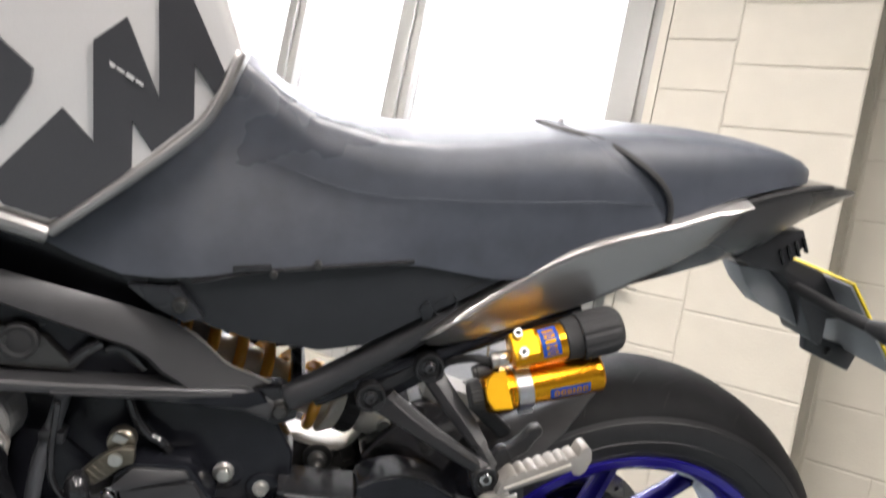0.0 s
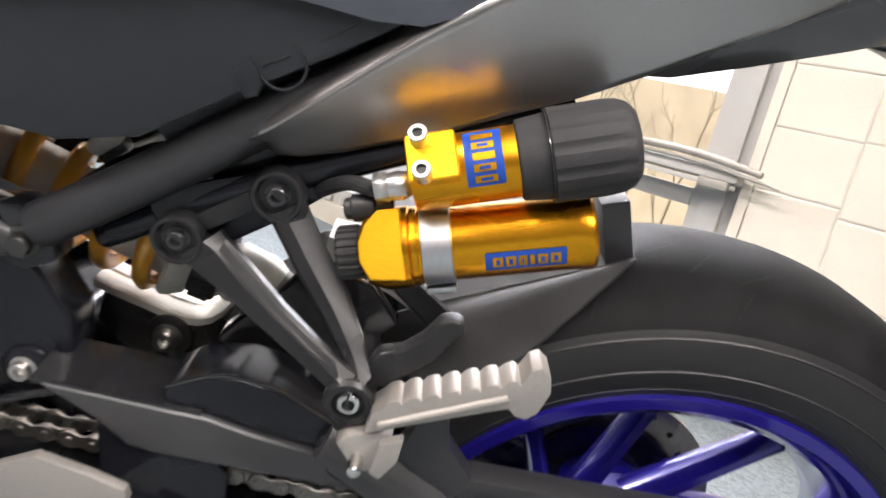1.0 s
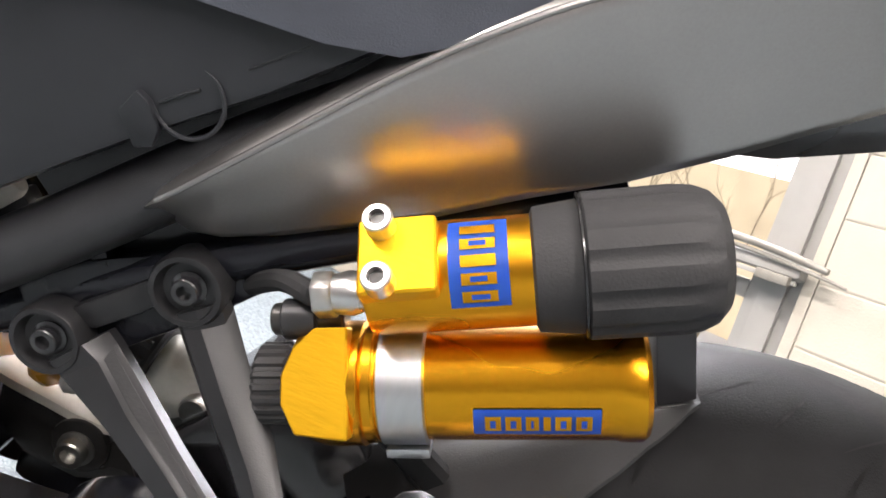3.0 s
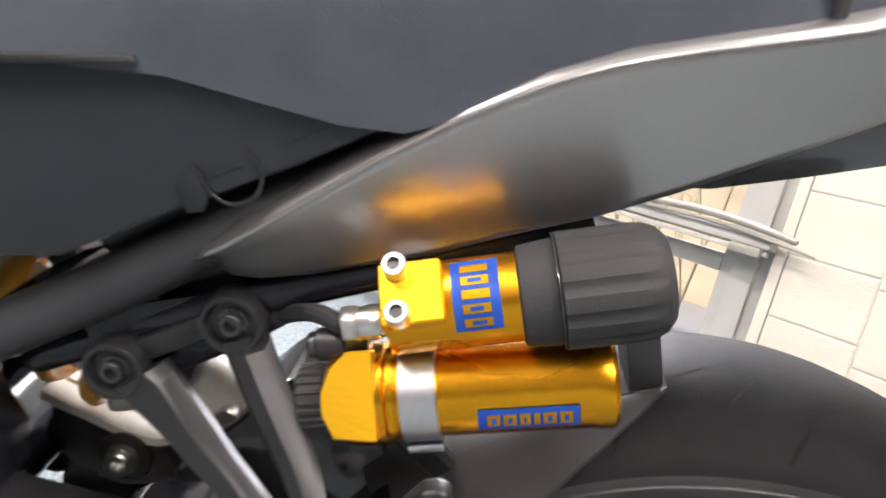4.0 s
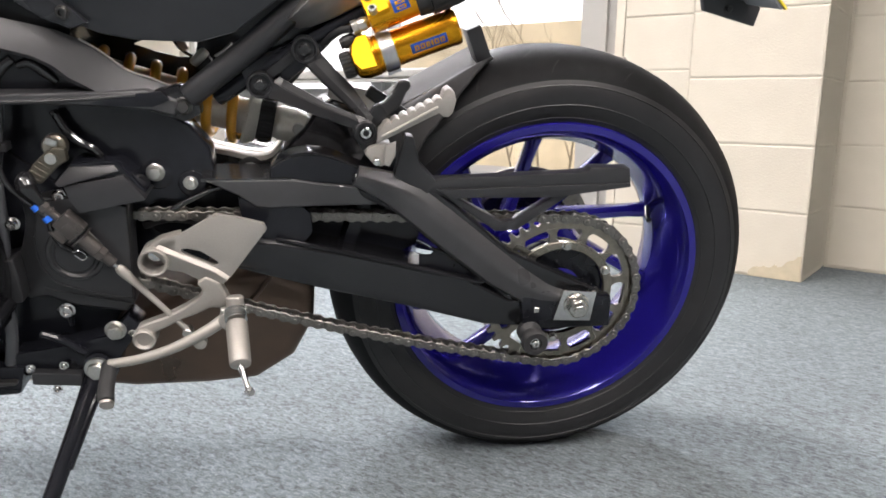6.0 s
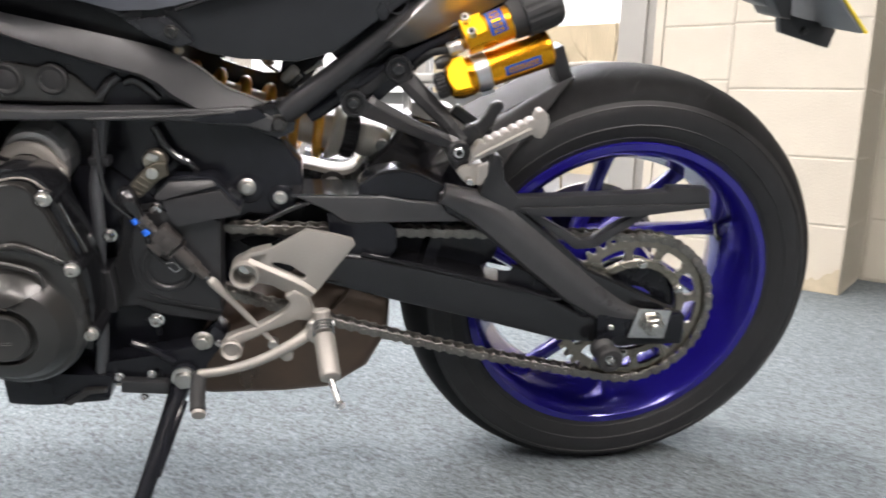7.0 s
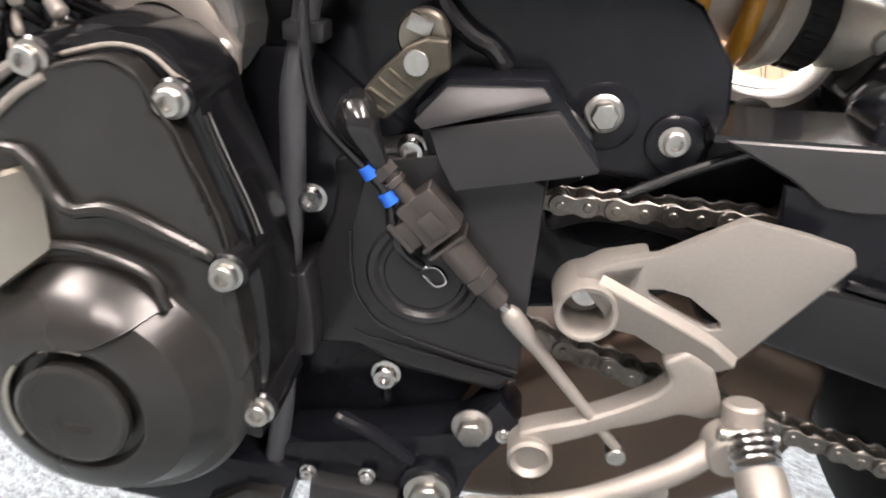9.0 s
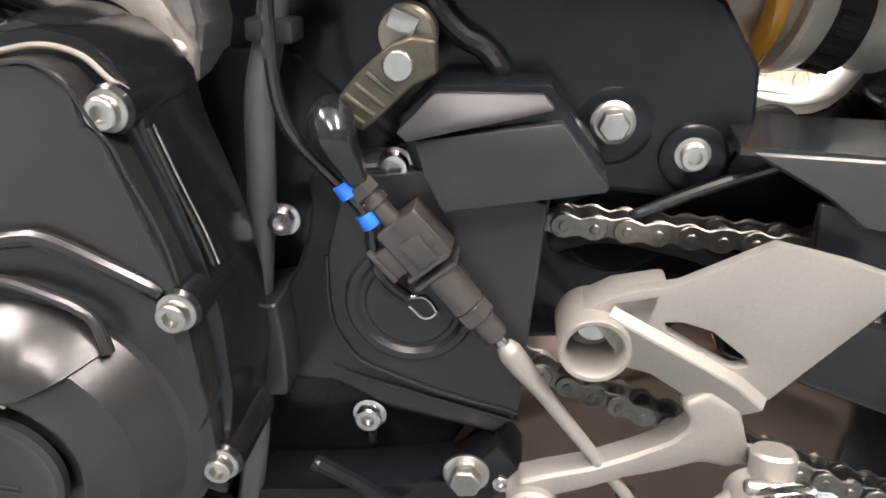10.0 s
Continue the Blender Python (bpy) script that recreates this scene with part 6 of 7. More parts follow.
part("spline_bolt", plate([((0.0068 if k % 2 else 0.0061) * math.cos(math.pi * k / 20) - 0.637, (0.0068 if k % 2 else 0.0061) * math.sin(math.pi * k / 20) + 0.203) for k in range(40)], -0.153, -0.148, 0.0003, 1), ZINC, lk)
for x0, z0, x1, z1 in ((-0.6509, 0.1987, -0.6384, 0.1900), (-0.6560, 0.1935, -0.6432, 0.1847), (-0.6605, 0.1885, -0.6475, 0.1800), (-0.6645, 0.1845, -0.6520, 0.1760)):
    part("lever_rib", tube([(x0, -0.1498, z0), ((x0 + x1) / 2, -0.1506, (z0 + z1) / 2), (x1, -0.1498, z1)], 0.0012, 8), LEVER, lk)
part("ball_boot", tube([(-0.668, -0.146, 0.1815), (-0.6665, -0.153, 0.1770), (-0.6640, -0.158, 0.1705), (-0.6585, -0.157, 0.1600), (-0.6530, -0.155, 0.1495)], [0.0085, 0.0112, 0.0112, 0.0080, 0.0048], 20), GLOSS, lk, "glossy black ball-joint boot")
L0, LD = Vector((-0.652, -0.154, 0.147)), (Vector((-0.577, -0.150, 0.065)) - Vector((-0.652, -0.154, 0.147))).normalized()
LN = Vector((-LD.z, 0, LD.x))
SENSOR = make("sensor_shell", (0.105, 0.095, 0.090), 0.34, metal=0.6, var=0.15, rvar=0.05, bump=0.12)
lm = Matrix((LD, Vector((0, 1, 0)), LN)).transposed().to_4x4()
part("rod_upper", cyl(L0 - LD * 0.006, L0 + LD * 0.028, 0.0050, 16), SENSOR, lk)
part("lock_nut", cyl(L0 - LD * 0.003, L0 + LD * 0.004, 0.0072, 6, 0.0006), SENSOR, lk)
part("rod_collar", cyl(L0 + LD * 0.0065, L0 + LD * 0.0105, 0.0066, 18, 0.0006), SENSOR, lk)
part("sensor_body", box(L0 + LD * 0.0345 + LN * 0.0035, (0.028, 0.0175, 0.0235), lm, 0.0018, 3), SENSOR, lk, "grey-bronze sensor housing")
part("sensor_cheek", box(L0 + LD * 0.0300 + LN * 0.0085 - Vector((0, 0.0085, 0)), (0.019, 0.0030, 0.0120), lm, 0.0010), SENSOR, lk)
part("sensor_lid", box(L0 + LD * 0.0380 + LN * 0.0035 + Vector((0, -0.0094, 0)), (0.0150, 0.0030, 0.0110), lm, 0.0010), SENSOR, lk)
part("connector", box(L0 + LD * 0.0360 - LN * 0.0125, (0.0170, 0.0135, 0.0105), lm, 0.0018), SENSOR, lk)
part("connector_lip", box(L0 + LD * 0.0345 - LN * 0.0165 - Vector((0, 0.002, 0)), (0.0200, 0.0120, 0.0030), lm, 0.0008), SENSOR, lk)
for d in (0.0480, 0.0535):
    part("sensor_collar", box(L0 + LD * d + LN * 0.0010, (0.0022, 0.0185, 0.0245), lm, 0.0006), SENSOR, lk)
part("sensor_neck", lathe([(0.0088, 0.0), (0.0092, 0.002), (0.0092, 0.022), (0.0078, 0.0235), (0.0068, 0.0245), (0.0068, 0.045), (0.0056, 0.0465), (0.003, 0.0470)], L0 + LD * 0.0545, LD, 24), SENSOR, lk)
part("sensor_nut", cyl(L0 + LD * 0.0775, L0 + LD * 0.0865, 0.0096, 6, 0.0008), SENSOR, lk)
part("stud", cyl(L0 + LD * 0.100, L0 + LD * 0.110, 0.0032, 12), STEEL, lk)
rod0, rod1 = L0 + LD * 0.106, Vector((-0.503, -0.152, -0.022))
part("tie_rod", tube([rod0, rod0.lerp(rod1, 0.05), rod0.lerp(rod1, 0.14), rod0.lerp(rod1, 0.3), rod0.lerp(rod1, 0.6), rod1], [0.0042, 0.0066, 0.0062, 0.0044, 0.0038, 0.0034], 14, flat=0.8), CAST, lk, "thin bright tie rod")
part("tie_rod_end", cyl(rod1 + Vector((-0.002, 0.010, -0.002)), rod1 + Vector((-0.002, -0.004, -0.002)), 0.0062, 14, 0.001), ZINC, lk)
part("sensor_cable", tube([(-0.694, -0.150, 0.255), (-0.693, -0.154, 0.227), (-0.691, -0.155, 0.192), (-0.683, -0.156, 0.170), (-0.663, -0.157, 0.150), (-0.649, -0.157, 0.134), (-0.646, -0.155, 0.114), (-0.640, -0.150, 0.098), (-0.630, -0.146, 0.088)], 0.0032, 10), GLOSS, lk, "thin black sensor cable")
for c, q in (((-0.659, -0.1572, 0.1465), 30), ((-0.6485, -0.1568, 0.1325), 12)):
    part("tape_band", cyl(Vector(c) + Vector((-0.002, 0, 0.003)), Vector(c) + Vector((0.002, 0, -0.003)), 0.0046, 14), TAPE, lk, "bright blue tape band")
part("wire_clip", tube([(-0.632, -0.140, 0.084), (-0.622, -0.141, 0.086), (-0.616, -0.141, 0.078), (-0.622, -0.141, 0.074), (-0.630, -0.140, 0.080)], 0.0011, 6), STEEL, lk)

hoses = group("hoses", "black hoses and looms beside the gearbox")
part("breather_hose", tube([(-0.693, -0.125, 0.262), (-0.700, -0.13, 0.21), (-0.706, -0.132, 0.178), (-0.7075, -0.132, 0.129), (-0.711, -0.133, 0.08), (-0.715, -0.135, 0.02), (-0.719, -0.137, -0.035), (-0.73, -0.14, -0.10)], 0.0072, 16), HOSE, hoses)
part("hose_clip", box((-0.697, -0.132, 0.212), (0.022, 0.02, 0.010), None, 0.002), PLASTIC, hoses)
part("loom", tube([(-0.64, -0.112, 0.250), (-0.628, -0.113, 0.226), (-0.614, -0.114, 0.212), (-0.602, -0.114, 0.206), (-0.593, -0.112, 0.195)], 0.0052, 10), GLOSS, hoses)

# ---- rider controls ----
ctl = group("rearset", "cast silver rider footrest hanger with heel guard")
HG = [(-0.535, 0.099), (-0.525, 0.105), (-0.501, 0.112), (-0.462, 0.136), (-0.428, 0.130), (-0.405, 0.124), (-0.402, 0.116), (-0.412, 0.102), (-0.433, 0.073), (-0.448, 0.052), (-0.462, 0.054), (-0.475, 0.060), (-0.505, 0.077), (-0.530, 0.088)]
SLOT = [(-0.505, 0.0905), (-0.497, 0.0915), (-0.482, 0.088), (-0.463, 0.0745), (-0.462, 0.071), (-0.468, 0.069), (-0.486, 0.077), (-0.503, 0.086)]
part("heel_plate", pierced(HG, SLOT, -0.152, -0.144, 0.0022), CAST, ctl, "matt silver heel guard")
part("boss", lathe([(0.0138, -0.016), (0.0138, 0.011), (0.0148, 0.0125), (0.0168, 0.0128), (0.0176, 0.0115), (0.0182, -0.022), (0.017, -0.024), (0.0138, -0.024)], (-0.537, -0.149, 0.0765), n=44, closed=True), CAST, ctl)
part("boss_bolt", lathe([(0.0092, 0), (0.0092, 0.009), (0.0080, 0.0105), (0, 0.0105)], (-0.537, -0.134, 0.081), n=28), STEEL, ctl)
part("boss_floor", lathe([(0.0142, 0), (0.0142, 0.002), (0, 0.002)], (-0.537, -0.130, 0.0765), n=32), CAST, ctl)
part("boss_neck", plate([(-0.545, 0.093), (-0.530, 0.103), (-0.505, 0.110), (-0.510, 0.080), (-0.525, 0.070)], -0.152, -0.128, 0.004), CAST, ctl)
rings = []
for (x0, z0), (x1, z1) in zip(((-0.5330, 0.0935), (-0.5050, 0.0800), (-0.4850, 0.0705), (-0.4664, 0.0610), (-0.4520, 0.0500)), ((-0.5230, 0.0620), (-0.5060, 0.0590), (-0.4920, 0.0510), (-0.4780, 0.0420), (-0.4700, 0.0350))):
    rings.append([Vector((x0 + 0.003, -0.152, z0 + 0.004)), Vector((x0 + 0.0006, -0.1568, z0 + 0.0010)), Vector((x0, -0.1572, z0)), Vector((x0 * 0.72 + x1 * 0.28, -0.1550, z0 * 0.72 + z1 * 0.28)), Vector((x1, -0.1480, z1)), Vector((x1, -0.132, z1)), Vector((x0, -0.132, z0))])
part("upper_arm", loft(rings), CAST, ctl, "", 25)
part("lower_arm", plate([(-0.4773, 0.0557), (-0.4603, 0.0468), (-0.4554, 0.0333), (-0.4482, 0.0152), (-0.4599, 0.0103), (-0.4734, 0.0121), (-0.4909, 0.0033), (-0.5106, -0.0044), (-0.5275, -0.0138), (-0.5451, -0.0219), (-0.5615, -0.0303), (-0.5662, -0.0146), (-0.5544, -0.0088), (-0.5295, 0.0005), (-0.5073, 0.0127), (-0.4902, 0.0239), (-0.4839, 0.0321), (-0.4832, 0.0373), (-0.49, 0.0463)], -0.1555, -0.138, 0.0045, 3), CAST, ctl)
part("lower_boss", lathe([(0.014, -0.004), (0.014, 0.020), (0.012, 0.022), (0.009, 0.018), (0, 0.018)], (-0.5569, -0.140, -0.0292), n=30), CAST, ctl)
ped = group("gear_pedal", "bare alloy gear pedal with black rubber toe piece")
part("pedal_arm", tube([(-0.452, -0.168, 0.006), (-0.478, -0.180, -0.008), (-0.52, -0.186, -0.028), (-0.56, -0.188, -0.040), (-0.594, -0.188, -0.045)], [0.008, 0.0075, 0.0065, 0.006, 0.006], 14), CAST, ped)
part("pedal_pivot", lathe([(0.0135, 0), (0.0135, 0.018), (0.0115, 0.020), (0, 0.020)], (-0.449, -0.162, 0.006), n=28), CAST, ped)
part("pedal_lug", lathe([(0.008, 0), (0.008, 0.010), (0.005, 0.012), (0, 0.012)], (-0.486, -0.172, -0.024), n=20), CAST, ped)
part("toe_rubber", tube([(-0.594, -0.182, -0.048), (-0.592, -0.215, -0.062), (-0.589, -0.232, -0.070)], 0.0095, 16), RUBBER, ped)
part("toe_end", lathe([(0.0085, 0), (0.008, 0.004), (0, 0.006)], (-0.588, -0.233, -0.071), (0.05, -1, -0.4), 18), CAST, ped)
fp = group("rider_footrest", "silver rider footrest with feeler peg")
F0, F1 = Vector((-0.444, -0.162, 0.028)), Vector((-0.431, -0.246, -0.018))
part("clevis", lathe([(0.0095, -0.006), (0.0112, -0.004), (0.0112, 0.016), (0.0095, 0.020)], F0 + Vector((0.001, -0.002, -0.002)), (0.05, -0.25, -1), 24), CAST, fp)
part("clevis_pin", cyl(F0 + Vector((-0.015, -0.016, -0.008)), F0 + Vector((0.018, -0.016, -0.008)), 0.0038, 16, 0.001), ZINC, fp)
for k in range(4):
    c = F0.lerp(F1, 0.20 + 0.045 * k)
    part("spring_coil", lathe([(0.0128, -0.0009), (0.0137, -0.0003), (0.0137, 0.0006), (0.0128, 0.0011)], c, F1 - F0, 24), STEEL, fp)
part("grip", lathe([(0.006, 0.0), (0.0125, 0.001), (0.0132, 0.004), (0.0128, 0.055), (0.0122, 0.0585), (0.0100, 0.060), (0, 0.060)], F0.lerp(F1, 0.38), F1 - F0, 28), CAST, fp, "pale knurled footrest grip")
part("feeler", tube([F1, F1 + Vector((0.006, -0.014, -0.012)), F1 + Vector((0.011, -0.024, -0.021))], [0.004, 0.0034, 0.0034], 12), STEEL, fp)
part("feeler_tip", lathe([(0, -0.006), (0.0045, -0.004), (0.006, 0), (0.0045, 0.004), (0, 0.006)], F1 + Vector((0.011, -0.024, -0.021)), (0, -1, -1), 18), STEEL, fp)

# ---- side stand ----
st = group("side_stand", "black tubular side stand folded out to the floor")
inv = bike.matrix_world.inverted()
foot = inv @ Vector((-0.681, -0.232, 0.006)) - Vector((0, 0, AXLE))
piv = Vector((-0.621, -0.135, -0.075))
part("bracket", plate([(-0.72, -0.055), (-0.66, -0.045), (-0.60, -0.030), (-0.578, -0.002), (-0.562, -0.020), (-0.590, -0.060), (-0.600, -0.092), (-0.630, -0.098), (-0.665, -0.085), (-0.72, -0.088)], -0.142, -0.105, 0.004), BLACK, st)
part("leg", tube([piv + Vector((0, 0, 0.006)), piv.lerp(foot, 0.12), piv.lerp(foot, 0.5), foot], [0.014, 0.0125, 0.0105, 0.010], 16), BLACK, st)
part("leg_rib", tube([piv.lerp(foot, 0.15) + Vector((0.012, -0.004, 0)), piv.lerp(foot, 0.55) + Vector((0.009, -0.004, 0))], 0.0045, 8), BLACK, st)
part("foot_pad", lathe([(0.020, 0), (0.022, 0.003), (0.020, 0.008), (0.010, 0.010)], foot - Vector((0, 0, 0.012)), (0, math.sin(radians(LEAN)), math.cos(radians(LEAN))), 24), BLACK, st)
part("pivot_bolt", join(lathe([(0.0155, 0), (0.0155, 0.004), (0.013, 0.005)], (-0.619, -0.150, -0.073), n=26), hexa(-0.619, -0.155, -0.073, 0.0125, 0.007)), ZINC, st)
part("pivot_cheek", lathe([(0.019, 0), (0.019, 0.012), (0.016, 0.014), (0, 0.014)], (-0.619, -0.136, -0.073), n=28), BLACK, st)
part("switch_box", box((-0.668, -0.145, -0.086), (0.060, 0.02, 0.018), pose(0, 0, 0, 0, 4, 0), 0.004), PLASTIC, st)
bolt(-0.594, -0.142, -0.023, 0.0105, st, ZINC)
bolt(-0.574, -0.140, -0.027, 0.005, st, STEEL, "socket")
for x, z in ((-0.660, -0.070), (-0.700, -0.073), (-0.672, -0.104)):
    bolt(x, -0.146, z, 0.0045, st, STEEL, "socket")
part("spring", tube([(-0.63, -0.150, -0.05), (-0.655, -0.152, -0.03), (-0.68, -0.15, -0.02)], 0.005, 10), BLACK, st)

# ---- exhaust and front pipes ----
ex = group("exhaust", "brown-tinted steel underslung exhaust")
part("silencer_box", plate([(-0.66, -0.155), (-0.60, -0.164), (-0.50, -0.163), (-0.43, -0.157), (-0.376, -0.120), (-0.347, -0.062), (-0.345, 0.000), (-0.40, 0.022), (-0.48, 0.018), (-0.56, -0.03), (-0.66, -0.09)], -0.062, 0.11, 0.022, 4), MUFFLER, ex)
part("shield_edge", tube([(-0.40, -0.064, 0.020), (-0.43, -0.066, -0.02), (-0.47, -0.066, -0.05)], 0.003, 8), MUFFLER, ex)
part("link_pipe", tube([(-0.76, -0.075, -0.125), (-0.705, -0.082, -0.104), (-0.660, -0.086, -0.072), (-0.615, -0.084, -0.040)], 0.0150, 18), HEADER, ex, "bronze-tinted steel link pipe")
for y, dx, dz in ((-0.12, 0.0, 0.0), (-0.055, 0.010, 0.004), (0.02, 0.018, 0.008)):
    part("header_pipe", tube([(-1.00 + dx, y, 0.205), (-1.045 + dx, y, 0.185), (-1.083 + dx, y, 0.145), (-1.096 + dx, y, 0.090 + dz), (-1.094 + dx, y, 0.03 + dz), (-1.086 + dx, y, -0.040 + dz), (-1.072 + dx, y, -0.085 + dz), (-1.045 + dx, y, -0.114 + dz), (-1.015 + dx, y * 0.98, -0.112 + dz), (-0.975, y * 0.95, -0.084 + dz), (-0.925, y * 0.85, -0.056), (-0.80, y * 0.6, -0.085), (-0.66, y * 0.5, -0.12)], 0.0215, 22), HEADER, ex, "heat-tinted steel header pipe")
part("header_clamp", lathe([(0.023, 0), (0.025, 0.002), (0.025, 0.012), (0.023, 0.014)], (-0.945, -0.108, -0.068), (1, 0, 0.55), 28), HEADER, ex)
ck = group("coolant_pipes", "glossy black coolant hoses with a steel clamp")
part("water_hose", tube([(-1.068, -0.150, 0.070), (-1.055, -0.172, 0.088), (-1.030, -0.180, 0.083), (-0.996, -0.182, 0.066), (-0.967, -0.182, 0.060), (-0.925, -0.172, 0.054)], [0.020, 0.027, 0.0265, 0.0225, 0.0185, 0.0175], 24), GLOSS, ck)
part("hose_stub", tube([(-0.978, -0.202, 0.066), (-0.960, -0.204, 0.063), (-0.944, -0.204, 0.061)], [0.005, 0.0052, 0.0075], 10), GLOSS, ck)
part("hose_clamp", lathe([(0.0215, 0), (0.0236, 0.0008), (0.0236, 0.0105), (0.0215, 0.0113)], (-0.990, -0.182, 0.0645), (1, -0.02, -0.25), 30), STEEL, ck, "bright steel hose clamp")
part("clamp_screw", cyl((-0.986, -0.186, 0.042), (-0.981, -0.186, 0.031), 0.006, 12, 0.001), ZINC, ck)
LH = [(-1.160, -0.150, 0.115), (-1.108, -0.165, 0.066), (-1.078, -0.170, 0.034), (-1.046, -0.170, 0.005), (-1.018, -0.170, -0.017), (-0.990, -0.166, -0.028), (-0.962, -0.158, -0.010), (-0.948, -0.148, 0.030)]
part("lower_hose", tube(LH, 0.0230, 24), GLOSS, ck)
for k in range(9):
    c = Vector(LH[2]).lerp(Vector(LH[3]), -0.6 + 0.14 * k)
    part("hose_ring", lathe([(0.0228, -0.0016), (0.0242, 0), (0.0228, 0.0016)], c, (0.75, 0, -0.66), 24, closed=True), GLOSS, ck)
part("pump_mount", plate([(-0.995, 0.088), (-0.96, 0.122), (-0.91, 0.115), (-0.90, 0.06), (-0.905, 0.0), (-0.935, -0.012), (-0.955, 0.02), (-0.985, 0.07)], -0.172, -0.12, 0.008), GLOSS, eng)
part("front_mount", plate([(-1.09, 0.25), (-1.07, 0.19), (-1.05, 0.165), (-1.02, 0.17), (-1.015, 0.20), (-1.05, 0.26), (-1.06, 0.40), (-1.10, 0.42)], -0.225, -0.19, 0.008), FRAME, frame_ob)
bolt(-1.043, -0.225, 0.193, 0.0115, frame_ob, STEEL, "socket")
part("radiator", plate([(-1.150, 0.235), (-1.098, 0.225), (-1.062, 0.450), (-1.115, 0.470)], -0.165, 0.165, 0.006), BLACK, None, "black radiator ahead of the engine")

# ---- rear shock and linkage ----
sh = group("rear_shock", "rear shock with gold coil spring")
K0, K1 = Vector((-0.665, 0.0, 0.284)), Vector((-0.436, 0.0, 0.222))
KD = (K1 - K0).normalized()
KL = (K1 - K0).length
KU = Vector((0, 1, 0)).cross(KD)
part("damper_body", cyl(K0 - KD * 0.02, K0 + KD * (KL + 0.01), 0.0240, 30, 0.002), SEATALLOY, sh, "pale satin damper body")
part("body_sleeve", cyl(K0 + KD * 0.03, K0 + KD * (KL * 0.62), 0.0262, 30, 0.002), SEATALLOY, sh)
pts = []
for k in range(int(KL / 0.0326 * 16) + 1):
    a = 2 * math.pi * k / 16 - 0.56
    pts.append(K0 + KD * (0.0326 * k / 16) + 0.0340 * (math.cos(a) * KU + math.sin(a) * Vector((0, 1, 0))))
part("coil_spring", tube(pts, 0.0068, 12, per=1), SPRING, sh, "gold painted coil spring")
part("spring_seat", lathe([(0.020, 0), (0.036, 0.0), (0.0375, 0.003), (0.0355, 0.008), (0.029, 0.017), (0.025, 0.018)], K1 + KD * 0.002, KD, 36), SEATALLOY, sh, "pale alloy spring seat")
E1, ED = K1 + KD * 0.014 + Vector((0, 0, 0.002)), Vector((1, 0, -0.20)).normalized()
EU = Vector((0, 1, 0)).cross(ED)
part("lock_ring", lathe([(0.020, 0), (0.027, 0.0), (0.0285, 0.002), (0.0285, 0.020), (0.027, 0.022), (0.020, 0.022)], E1 + ED * 0.004, ED, 30), RUBBER, sh, "black notched adjuster ring")
for k in range(18):
    a = 2 * math.pi * k / 18
    u = math.cos(a) * EU + math.sin(a) * Vector((0, 1, 0))
    part("ring_notch", cyl(E1 + ED * 0.008 + u * 0.0285, E1 + ED * 0.022 + u * 0.0285, 0.0026, 8), RUBBER, sh)
# pale seat alloy here makes up for window light missing on the clevis
part("lower_clevis", tube([E1 + ED * 0.024, E1 + ED * 0.034, E1 + ED * 0.056, E1 + ED * 0.074], [0.019, 0.024, 0.023, 0.015], 18), SEATALLOY, sh, "pale alloy lower clevis")
part("clevis_bolt", cyl(E1 + ED * 0.060 + Vector((0, -0.028, 0.002)), E1 + ED * 0.060 + Vector((0, 0.028, 0.002)), 0.0085, 18, 0.001), ZINC, sh)
part("link_bracket", plate([(-0.485, 0.174), (-0.455, 0.168), (-0.420, 0.162), (-0.400, 0.166), (-0.388, 0.178), (-0.380, 0.174), (-0.376, 0.150), (-0.40, 0.132), (-0.43, 0.122), (-0.465, 0.128), (-0.488, 0.148)], -0.008, 0.024, 0.004), CASE, sh, "grey cast linkage bracket")
EDGE = [(-0.492, 0.181), (-0.475, 0.1765), (-0.455, 0.1725), (-0.436, 0.168), (-0.420, 0.1665), (-0.409, 0.168), (-0.400, 0.1725), (-0.392, 0.181), (-0.386, 0.192), (-0.382, 0.202)]
# flange coloured paler than its bracket for the window light on it
part("bracket_flange", loft([[Vector((x, y, z + dz)) for y, dz in ((-0.010, -0.004), (-0.010, 0.002), (-0.006, 0.0038), (0.010, 0.0030), (0.012, 0.0042), (0.026, 0.0042), (0.028, 0.002), (0.028, -0.004))] for x, z in EDGE]), SEATALLOY, sh, "alloy flange, coloured pale for the window light on it", 30)
part("link_boss", lathe([(0.019, 0), (0.018, 0.006), (0.014, 0.008), (0, 0.008)], (-0.430, -0.006, 0.150), n=28), CASE, sh)
bolt(-0.430, -0.014, 0.150, 0.009, sh, ZINC, "socket")
part("rocker", loft([[Vector((x, y, z + dz)) for y, dz in ((-0.02, -h), (-0.02, h), (0.02, h), (0.02, -h))] for x, z, h in ((-0.325, 0.262, 0.008), (-0.300, 0.258, 0.012), (-0.270, 0.250, 0.014), (-0.252, 0.240, 0.012), (-0.245, 0.236, 0.008))]), CAST, sh, "pale alloy linkage rocker")
part("pull_rod", strap((-0.275, 0.272), (-0.208, 0.226), 0.008, 0.010, -0.062, -0.058, 0.012, 0.002), BRACKET, sh, "dark cast pull rod")
part("inner_fender", plate([(-0.388, 0.180), (-0.372, 0.2000), (-0.357, 0.2145), (-0.3465, 0.2300), (-0.336, 0.2450), (-0.315, 0.252), (-0.285, 0.245), (-0.262, 0.225), (-0.24, 0.19), (-0.24, 0.15), (-0.37, 0.155)], lambda x, z: -0.052 + 0.35 * (z - 0.16), 0.05, 0.006, 3), GLOSS, None, "glossy black inner mudguard")
